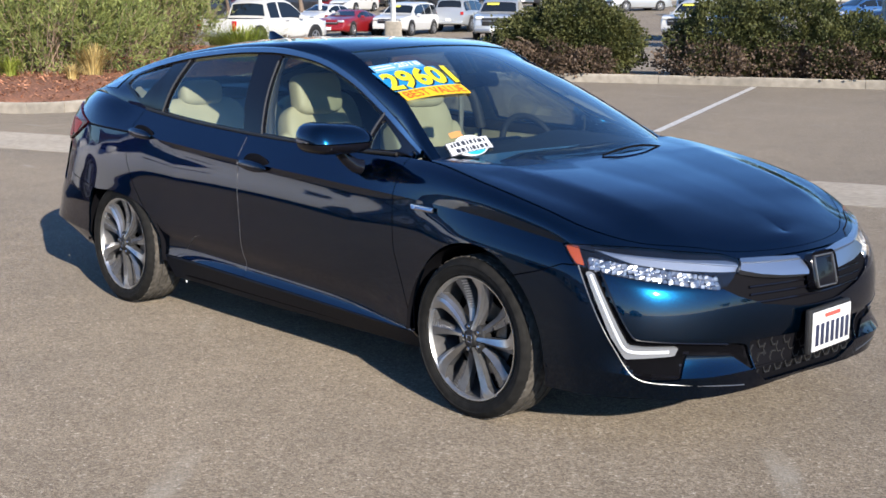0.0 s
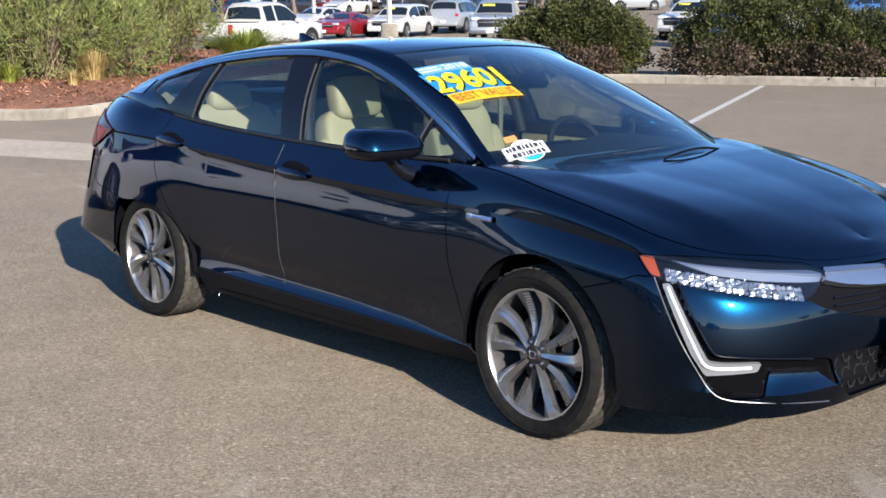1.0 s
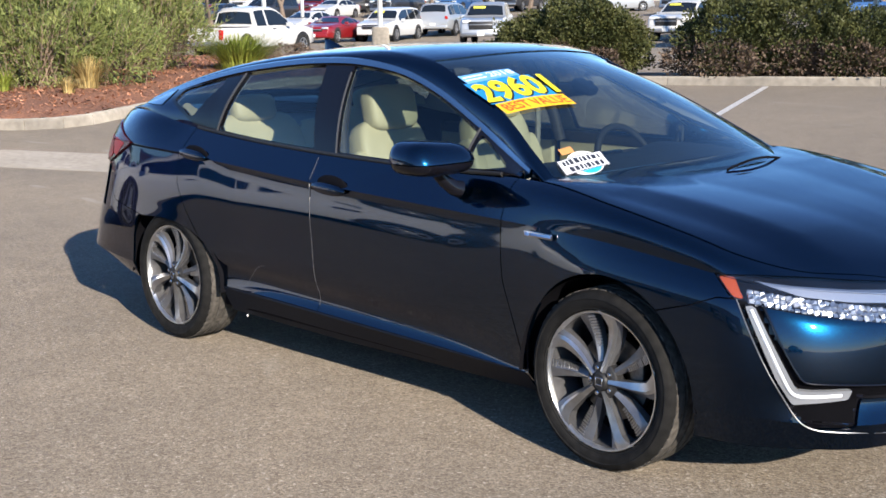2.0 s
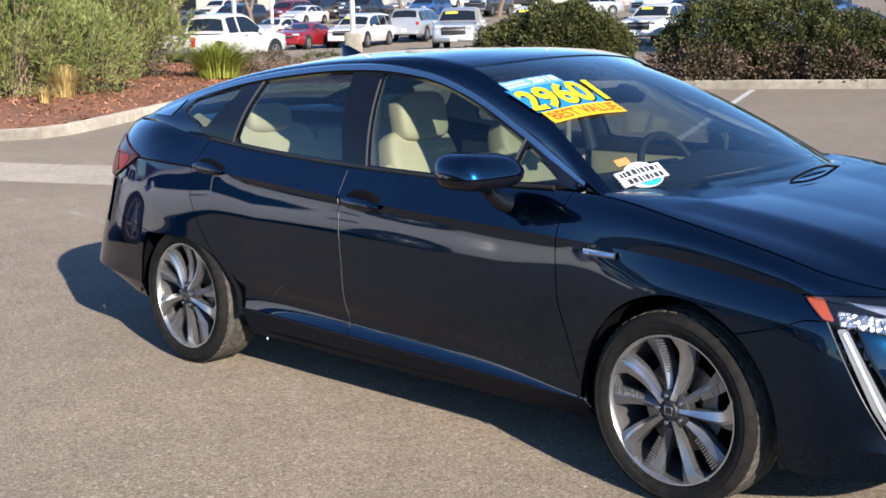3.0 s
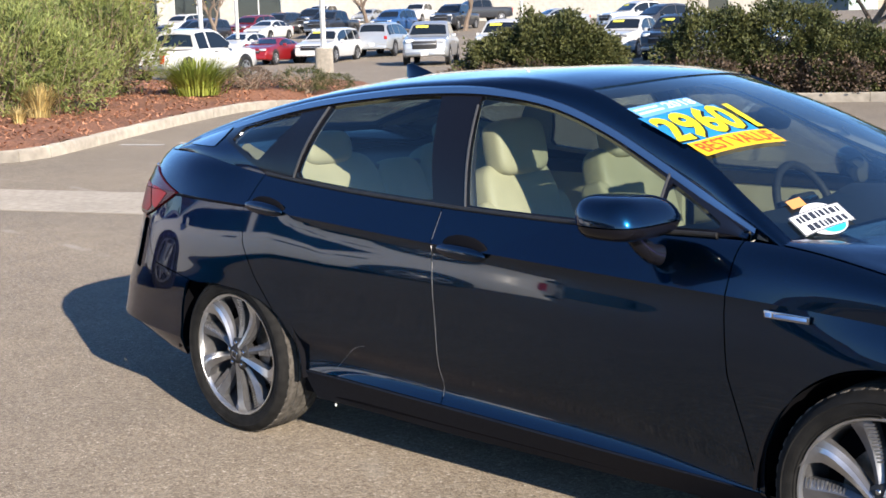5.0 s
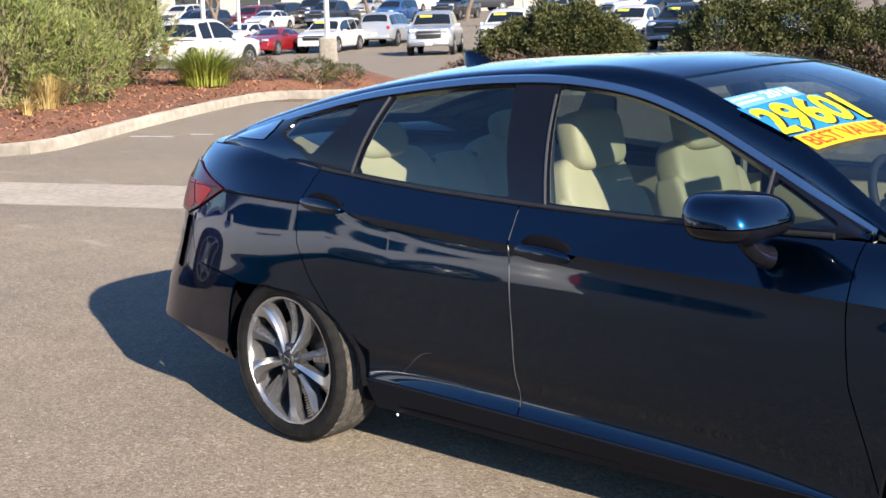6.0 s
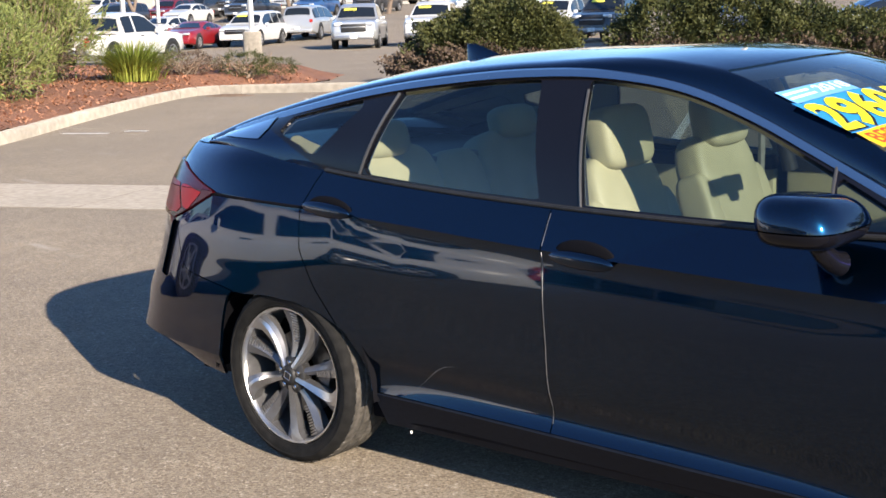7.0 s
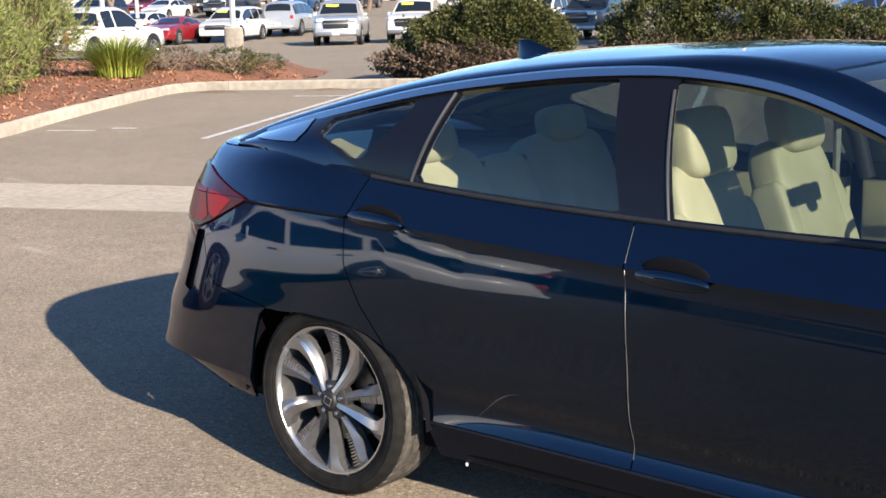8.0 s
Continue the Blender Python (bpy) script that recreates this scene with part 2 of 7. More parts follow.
def poly_distance(X, Z, pts, closed=True):
    """Signed distance to a polygon in a plane, negative inside; to an open line, negative on its right."""
    pts = np.asarray(pts, float)
    n = len(pts)
    best = np.full(X.shape, 1e9)
    inside = np.zeros(X.shape, bool)
    side = np.zeros(X.shape)
    for i in range(n if closed else n - 1):
        a, b = pts[i], pts[(i + 1) % n]
        d = b - a
        u = ((X - a[0]) * d[0] + (Z - a[1]) * d[1]) / (d @ d)
        if closed:
            u = np.clip(u, 0, 1)
        else:
            u = np.clip(u, -1e6 if i == 0 else 0, 1e6 if i == n - 2 else 1)
        dist = np.hypot(X - a[0] - u * d[0], Z - a[1] - u * d[1])
        cr = d[0] * (Z - a[1]) - d[1] * (X - a[0])
        nearer = dist < best - 1e-12
        side = np.where(nearer, cr, side)
        best = np.where(nearer, dist, best)
        if closed:
            cond = (a[1] > Z) != (b[1] > Z)
            with np.errstate(divide="ignore", invalid="ignore"):
                xi = a[0] + (Z - a[1]) * d[0] / np.where(d[1] == 0, 1e-12, d[1])
            inside ^= cond & (X < xi)
    if closed:
        return np.where(inside, -best, best)
    return np.where(side < 0, -best, best)

# ---- ground ----
def beyond(x, y):
    """Metres past the far edge of the concrete gutter."""
    return (y - 7.17 - .398 * x) * .929


def ground_z(x, y):
    s = np.asarray(beyond(x, y), float)
    z = .0195 * np.clip(s, 0, 11)
    return .013 + z * (1 - np.clip((s - 15) / 18, 0, 1)) + .045 * np.clip(s - 51, 0, 45)


def asphalt():
    m = material("worn_asphalt", (.3, .27, .23), .88)
    t, n, l, b = nodes_of(m)
    co = n.new("ShaderNodeTexCoord")
    def noise_(scale, detail=6, rough=.6):
        q = n.new("ShaderNodeTexNoise")
        q.inputs["Scale"].default_value, q.inputs["Detail"].default_value, q.inputs["Roughness"].default_value = scale, detail, rough
        l.new(co.outputs["Object"], q.inputs["Vector"])
        return q.outputs["Fac"]
    def ramp(fac, stops):
        r = n.new("ShaderNodeValToRGB")
        while len(r.color_ramp.elements) < len(stops):
            r.color_ramp.elements.new(.5)
        for e, (p, c) in zip(r.color_ramp.elements, stops):
            e.position, e.color = p, (*c, 1)
        l.new(fac, r.inputs[0])
        return r.outputs[0]
    def mixed(a, b_, kind, fac):
        q = n.new("ShaderNodeMix")
        q.data_type, q.blend_type = "RGBA", kind
        if isinstance(fac, float):
            q.inputs[0].default_value = fac
        else:
            l.new(fac, q.inputs[0])
        l.new(a, q.inputs[6])
        l.new(b_, q.inputs[7])
        return q.outputs[2]
    v = n.new("ShaderNodeTexVoronoi")
    v.inputs["Scale"].default_value = 92
    l.new(co.outputs["Object"], v.inputs["Vector"])
    stones = ramp(v.outputs["Color"], [(0.0, (.080, .064, .048)), (.45, (.142, .120, .096)), (.80, (.168, .146, .119)), (1.0, (.285, .265, .232))])
    fine = ramp(noise_(170, 4), [(.36, (.52, .52, .52)), (.64, (1.40, 1.39, 1.36))])
    slow = ramp(noise_(.32, 5), [(.35, (.88, .88, .89)), (.65, (1.08, 1.07, 1.05))])
    mid = ramp(noise_(3.2, 6), [(.35, (.92, .92, .92)), (.65, (1.06, 1.06, 1.06))])
    c = mixed(stones, fine, "MULTIPLY", 1.0)
    c = mixed(c, slow, "MULTIPLY", 1.0)
    c = mixed(c, mid, "MULTIPLY", 1.0)
    # pale scuffs in long arcs
    w = n.new("ShaderNodeTexWave")
    w.wave_type, w.rings_direction = "RINGS", "Z"
    w.inputs["Scale"].default_value, w.inputs["Distortion"].default_value, w.inputs["Detail"].default_value, w.inputs["Detail Scale"].default_value = .17, 5.0, 3.0, .5
    mp = n.new("ShaderNodeMapping")
    mp.inputs["Location"].default_value = (9, 14, 0)
    l.new(co.outputs["Object"], mp.inputs["Vector"])
    l.new(mp.outputs[0], w.inputs["Vector"])
    lines = ramp(w.outputs["Fac"], [(.990, (0, 0, 0)), (.9985, (1, 1, 1))])
    spots = ramp(noise_(1.1, 6), [(.50, (0, 0, 0)), (.64, (.5, .5, .5))])
    fac = mixed(lines, spots, "MULTIPLY", 1.0)
    pale = n.new("ShaderNodeRGB")
    pale.outputs[0].default_value = (.22, .21, .19, 1)
    c = mixed(c, pale.outputs[0], "MIX", fac)
    l.new(c, b.inputs["Base Color"])
    bp = n.new("ShaderNodeBump")
    bp.inputs["Strength"].default_value, bp.inputs["Distance"].default_value = .5, .004
    l.new(v.outputs["Distance"], bp.inputs["Height"])
    l.new(bp.outputs[0], b.inputs["Normal"])
    b.inputs["Diffuse Roughness"].default_value = 1.0
    return m


ASPHALT = asphalt()
CONCRETE = textured("pale_concrete", (.185, .165, .14), (.26, .236, .205), 14, .85, .35, 120, big=(.8, .12))
KERB = textured("kerb_concrete", (.25, .225, .19), (.345, .312, .264), 9, .85, .35, 90, big=(.9, .14), per_object=.06)
for m in (CONCRETE, KERB):
    nodes_of(m)[3].inputs["Diffuse Roughness"].default_value = 1.0
LINE_PAINT = textured("worn_white_paint", (.50, .47, .42), (.74, .71, .66), 12, .7, .2, 100)
MULCH = textured("red_bark_mulch", (.16, .070, .040), (.36, .165, .092), 30, .95, .8, 60, big=(1.2, .2))
CHIPS = textured("bark_chips", (.20, .08, .045), (.52, .26, .15), 40, .9, per_island=.5)
SOIL = textured("dry_soil", (.16, .105, .065), (.25, .17, .11), 12, .95, .6, 60)


def ground_sheet():
    # rows run along the gutter, so that the slope breaks exactly at its edge
    us = np.concatenate([[-700, -400, -200], np.linspace(-130, 130, 66), [200, 400, 700]])
    vs = np.concatenate([[-700, -300, -120], np.linspace(-60, 4, 17), [6.66, 10, 14, 17.66, 21.66, 25, 29, 33, 36, 39.66, 45, 51, 57.66, 65, 75, 88, 102.66, 150, 300, 700]])
    gu, gv = np.meshgrid(us, vs)
    gx, gy = .929 * gu - .370 * gv, .370 * gu + .929 * gv
    gz = ground_z(gx, gy)
    v = np.stack([gx, gy, gz], -1).reshape(-1, 3)
    b = len(us)
    f = [(i * b + j, i * b + j + 1, (i + 1) * b + j + 1, (i + 1) * b + j) for i in range(len(vs) - 1) for j in range(b - 1)]
    ob = mesh_object("ground", v, f, ASPHALT)
    tagged(ob, "sunlit worn grey-brown asphalt car park", "ground", kind="structure")


ground_sheet()


def ribbon(a, b, width, lift, n):
    """A strip on the ground from a to b, sampled so that it follows the slope."""
    a, b = Vector((*a, 0)), Vector((*b, 0))
    d = (b - a).normalized()
    s = Vector((-d.y, d.x, 0)) * width / 2
    v, f = [], []
    for i in range(n + 1):
        p = a + (b - a) * i / n
        for q in (p - s, p + s):
            v.append((q.x, q.y, float(ground_z(q.x, q.y)) + lift))
    f = [(2 * i, 2 * i + 2, 2 * i + 3, 2 * i + 1) for i in range(n)]
    return v, f


gutter_root = thing("gutter", "pale concrete valley gutter across the asphalt", "gutter", kind="structure")
d = Vector((.929, .370, 0))
o = Vector((-8.0, 3.19, 0))
side_dir = Vector((-d.y, d.x, 0))
for k in range(-14, 10):
    a, b = o + d * (k * 3.05 + .006), o + d * ((k + 1) * 3.05 - .006)
    bm = bmesh.new()
    rows = []
    for i in range(5):
        p = a + (b - a) * i / 4
        rows.append([bm.verts.new((*(p + side_dir * w)[:2], z + .013)) for w, z in ((-.715, -.03), (-.71, .006), (-.36, .003), (0, .0015), (.36, .003), (.71, .006), (.715, -.03))])
    for p, q in zip(rows, rows[1:]):
        for j in range(6):
            bm.faces.new((p[j], q[j], q[j + 1], p[j + 1]))
    part("gutter_slab", bm, CONCRETE, gutter_root, smooth=False)

# kerb round the planted island and along the back
ISLAND = [(-34, -4.4), (-24, -.45), (-14.4, 3.30), (-13.65, 3.62), (-13.15, 3.98), (-12.93, 4.45), (-13.02, 4.95), (-13.75, 6.1), (-14.6, 7.35), (-15.35, 8.55), (-16.1, 9.85), (-16.55, 10.75), (-16.70, 11.25), (-16.55, 11.65)]
BACK = [(-16.2, 11.86), (-13.5, 13.2), (-10.4, 14.72), (-7.2, 16.32), (-4.1, 17.85), (-1, 19.4), (2.1, 20.95), (5.2, 22.5), (8.3, 24.05), (11.4, 25.6), (14.5, 27.1), (24, 31.8)]
kerb_root = thing("kerb", "pale concrete kerb round the planting", "kerb", kind="structure")


def kerb_piece(p, q):
    p, q = Vector((*p, 0)), Vector((*q, 0))
    d = (q - p).normalized()
    p, q = p + d * .004, q - d * .004
    n = Vector((-d.y, d.x, 0))
    prof = ((-.02, -.10), (-.012, .10), (.0, .135), (.02, .150), (.13, .152), (.15, .14), (.152, -.05))
    bm = bmesh.new()
    rows = []
    m = max(2, int((q - p).length / .5))
    for i in range(m + 1):
        c = p + (q - p) * i / m
        rows.append([bm.verts.new((*(c + n * w)[:2], float(ground_z(c.x, c.y)) + z)) for w, z in prof])
    for a, b in zip(rows, rows[1:]):
        for j in range(len(prof) - 1):
            bm.faces.new((a[j], b[j], b[j + 1], a[j + 1]))
    bm.faces.new(rows[0])
    bm.faces.new(rows[-1][::-1])
    part("kerb_stone", bm, KERB, kerb_root)


for line_ in (ISLAND + BACK[:1], BACK):
    for p, q in zip(line_, line_[1:]):
        L = math.dist(p, q)
        m = max(1, round(L / 3.2))
        for i in range(m):
            a = (p[0] + (q[0] - p[0]) * i / m, p[1] + (q[1] - p[1]) * i / m)
            b = (p[0] + (q[0] - p[0]) * (i + 1) / m, p[1] + (q[1] - p[1]) * (i + 1) / m)
            kerb_piece(a, b)

BED = np.array(ISLAND + [(-16.75, 13.0), (-17.2, 15.2), (-19, 17.5), (-26, 17), (-36, 12), (-40, 0)])


def mound_z(x, y):
    """Height of the mulch: kerb height at the edge, a low mound inside."""
    d = -poly_distance(np.atleast_1d(np.asarray(x, float)), np.atleast_1d(np.asarray(y, float)), BED)
    back = np.clip((np.asarray(y, float) - 11.3) / .8, 0, 1)
    return ground_z(x, y) + (.13 + .17 * np.clip(d / 1.6, 0, 1) ** .8) * (1 - back * (1 - np.clip((d - .1) / .9, 0, 1)))


def mulch_bed():
    xs, ys = np.arange(-38, -12.8, .22), np.arange(-4.4, 17.6, .22)
    gx, gy = np.meshgrid(xs, ys)
    P = np.stack([gx, gy, np.zeros_like(gx)], -1)
    sh = Sheet.grid(P).keep(lambda p: poly_distance(p[:, 0], p[:, 1], BED) + .10)
    rng = np.random.default_rng(5)
    z = mound_z(sh.v[:, 0], sh.v[:, 1]) + rng.normal(0, .012, len(sh.v))
    v = sh.v.copy()
    v[:, 2] = z
    ob = mesh_object("mulch_bed", v, sh.f, MULCH)
    tagged(ob, "reddish bark mulch in the planted island", "mulch", kind="structure")
    # loose chips
    n = 9000
    pts = np.stack([rng.uniform(-26, -13, n * 3), rng.uniform(2, 15, n * 3)], 1)
    pts = pts[poly_distance(pts[:, 0], pts[:, 1], BED) < -.15][:n]
    zz = mound_z(pts[:, 0], pts[:, 1]) + .012
    V, F = [], []
    for (x, y), z in zip(pts, zz):
        a, l_, w = rng.uniform(0, 6.28), rng.uniform(.02, .06), rng.uniform(.008, .02)
        c, s = math.cos(a), math.sin(a)
        t1, t2 = rng.normal(0, .018), rng.normal(0, .012)
        k = len(V)
        V += [(x + c * l_ - s * w, y + s * l_ + c * w, z + t1), (x - c * l_ - s * w, y - s * l_ + c * w, z - t1 + t2), (x - c * l_ + s * w, y - s * l_ - c * w, z - t1), (x + c * l_ + s * w, y + s * l_ - c * w, z + t1 + t2)]
        F.append((k, k + 1, k + 2, k + 3))
    ob = mesh_object("bark_chips", V, F, CHIPS, smooth=False)
    tagged(ob, "loose reddish bark chips on the mulch", "bark chips", kind="stuff")


mulch_bed()

# soil strip under the hedge
v, f = [], []
nd = Vector((-.448, .894, 0))
for i in range(30):
    u = i / 29
    c = Vector((-13.6 + 33 * u, 13.35 + 33 * u * .5, 0))
    for w in (0.0, .9, 1.9, 3.1):
        q = c + nd * w
        v.append((q.x, q.y, float(ground_z(q.x, q.y)) + (.12 if w < 3 else -.02) + .03 * math.sin(7 * u + 3 * w)))
for i in range(29):
    for j in range(3):
        f.append((4 * i + j, 4 * i + 4 + j, 4 * i + 5 + j, 4 * i + 1 + j))
tagged(mesh_object("hedge_bed", v, f, SOIL), "dry brown soil under the hedge", "soil", kind="structure")

# parking lines
for a, b in (((-10.78, 6.63), (-13.70, 12.75)), ((-5.45, 8.60), (-8.75, 15.30)), ((-.55, 11.1), (-3.85, 17.8)), ((4.4, 13.6), (1.1, 20.3)), ((-14.05, 11.35), (-13.2, 11.75)), ((-13.55, 6.35), (-12.9, 6.62)), ((-12.9, 6.9), (-12.6, 7.05))):
    v, f = ribbon(a, b, .105, .004, 12)
    tagged(mesh_object("parking_line", v, f, LINE_PAINT), "worn white painted parking line", "line", kind="structure")


# dry soil washed up against the kerb
def dirt(x, y, length, width, turn, seed):
    rng = np.random.default_rng(seed)
    z0 = float(ground_z(x, y))
    V, F = [(x, y, z0 + .035)], []
    for r in (.35, .7, 1.0):
        for k in range(24):
            a = 2 * math.pi * k / 24
            u, v = math.cos(a) * length * r * rng.uniform(.85, 1.1), math.sin(a) * width * r * rng.uniform(.8, 1.15)
            px, py = x + u * math.cos(turn) - v * math.sin(turn), y + u * math.sin(turn) + v * math.cos(turn)
            V.append((px, py, float(ground_z(px, py)) + {.35: .030, .7: .014, 1.0: -.003}[r]))
    for k in range(24):
        n = (k + 1) % 24
        F.append((0, 1 + k, 1 + n))
        for r in (0, 24):
            F.append((1 + r + k, 25 + r + k, 25 + r + n, 1 + r + n))
    tagged(mesh_object("dirt_patch", V, F, SOIL), "dry brown dirt washed against the kerb", "dirt", kind="structure")


dirt(-16.05, 11.45, .50, .22, radians(20), 61)
dirt(-14.35, 12.45, .42, .13, radians(26), 62)

# ---- the dark teal sedan ----
# Rails of the lower body from the middle of the front round the side to the middle of the rear: length, half width, height.
LIP = [(2.275, 0, 0.225), (2.28, 0.34, 0.225), (2.225, 0.595, 0.225), (2.082, 0.742, 0.225), (1.93, 0.835, 0.225), (1.75, 0.855, 0.22), (1.375, 0.86, 0.2), (1.0, 0.785, 0.2), (0.5, 0.775, 0.195),
       (-0.29, 0.775, 0.19), (-0.9, 0.785, 0.2), (-1.375, 0.85, 0.22), (-1.75, 0.85, 0.27), (-2.06, 0.79, 0.3), (-2.27, 0.62, 0.3), (-2.36, 0.35, 0.3), (-2.39, 0, 0.3)]
CREASE = [(2.325, 0, 0.31), (2.31, 0.34, 0.31), (2.255, 0.595, 0.31), (2.112, 0.767, 0.32), (1.94, 0.86, 0.33), (1.75, 0.885, 0.32), (1.375, 0.89, 0.31), (1.0, 0.86, 0.29), (0.5, 0.853, 0.294),
          (-0.29, 0.851, 0.31), (-0.9, 0.854, 0.323), (-1.375, 0.885, 0.34), (-1.7693, 0.8974, 0.36), (-2.1871, 0.8447, 0.385), (-2.4264, 0.6748, 0.39), (-2.508, 0.3616, 0.4), (-2.523, 0, 0.4)]
LEDGE = [(2.335, 0, 0.37), (2.2935, 0.334, 0.37), (2.2325, 0.5675, 0.37), (2.1055, 0.7575, 0.38), (1.945, 0.867, 0.39), (1.75, 0.892, 0.39), (1.375, 0.897, 0.385), (1.0, 0.857, 0.322), (0.5, 0.832, 0.349),
         (-0.29, 0.826, 0.369), (-0.85, 0.838, 0.391), (-1.375, 0.893, 0.4), (-1.7633, 0.9, 0.42), (-2.1726, 0.8408, 0.44), (-2.407, 0.669, 0.455), (-2.487, 0.358, 0.465), (-2.503, 0, 0.465)]
DOOR_LOW = [(2.355, 0, 0.45), (2.3135, 0.334, 0.45), (2.2425, 0.5725, 0.45), (2.1155, 0.7655, 0.46), (1.95, 0.875, 0.47), (1.75, 0.9, 0.48), (1.375, 0.905, 0.48), (1.0, 0.868, 0.46), (0.5, 0.855, 0.45),
            (-0.29, 0.85, 0.45), (-0.9, 0.862, 0.46), (-1.375, 0.905, 0.48), (-1.758, 0.9072, 0.5), (-2.1554, 0.8385, 0.52), (-2.3842, 0.6644, 0.54), (-2.464, 0.3548, 0.55), (-2.484, 0, 0.55)]
DOOR_MID = [(2.345, 0, 0.6), (2.3035, 0.334, 0.6), (2.2325, 0.5525, 0.61), (2.0955, 0.7555, 0.63), (1.93, 0.865, 0.66), (1.75, 0.895, 0.68), (1.375, 0.905, 0.7), (1.0, 0.882, 0.67), (0.5, 0.872, 0.65),
            (-0.29, 0.866, 0.63), (-0.9, 0.876, 0.64), (-1.375, 0.906, 0.66), (-1.7513, 0.8982, 0.7), (-2.0926, 0.8281, 0.71), (-2.3082, 0.6424, 0.72), (-2.384, 0.3508, 0.72), (-2.404, 0, 0.72)]
SHOULDER = [(2.315, 0, 0.68), (2.268, 0.322, 0.69), (2.185, 0.515, 0.71), (2.05, 0.71, 0.735), (1.9, 0.825, 0.755), (1.72, 0.855, 0.78), (1.375, 0.872, 0.82), (1.0, 0.87, 0.84), (0.5, 0.863, 0.855),
            (-0.29, 0.862, 0.885), (-0.9, 0.869, 0.92), (-1.375, 0.876, 0.945), (-1.75, 0.862, 0.965), (-2.05, 0.785, 0.96), (-2.27, 0.6, 0.95), (-2.35, 0.34, 0.95), (-2.37, 0, 0.95)]
BULGE = [(2.335, 0, 0.64), (2.288, 0.327, 0.645), (2.21, 0.533, 0.66), (2.075, 0.734, 0.684), (1.918, 0.85, 0.71), (1.738, 0.88, 0.732), (1.375, 0.893, 0.76), (1.0, 0.88, 0.752), (0.5, 0.875, 0.752),
         (-0.29, 0.876, 0.768), (-0.9, 0.885, 0.775), (-1.375, 0.901, 0.79), (-1.75, 0.89, 0.805), (-2.075, 0.812, 0.83), (-2.29, 0.625, 0.835), (-2.37, 0.345, 0.835), (-2.39, 0, 0.835)]
BELT = [(2.255, 0, 0.72), (2.208, 0.302, 0.725), (2.125, 0.475, 0.745), (2.0, 0.65, 0.77), (1.86, 0.765, 0.817), (1.68, 0.803, 0.872), (1.375, 0.812, 0.935), (1.0, 0.78, 0.987), (0.5, 0.775, 0.985),
        (-0.29, 0.785, 1.0), (-0.9, 0.785, 1.03), (-1.3, 0.782, 1.065), (-1.7, 0.758, 1.118), (-2.044, 0.651, 1.114), (-2.179, 0.538, 1.114), (-2.26, 0.3, 1.116), (-2.275, 0, 1.118)]
HOOD_X = [2.175, 2.14, 2.07, 1.98, 1.83, 1.65, 1.375, 1.0]          # where each front station meets the middle line
HOOD_MID = ([0.9, 1.0, 1.2, 1.375, 1.65, 1.9, 2.05, 2.175, 2.255], [.995, .995, .985, .962, .920, .872, .822, .765, .72])
DECK_X = [-1.95, -2.10, -2.20, -2.24, -2.26]


HOLLOW = .012


def ring(rail):
    """A rail drawn smoothly through its stations, mirrored at both middles."""
    p = np.array(rail, float)
    m = np.array([1, -1, 1])
    return np.vstack([p[1] * m, p, p[-2] * m])


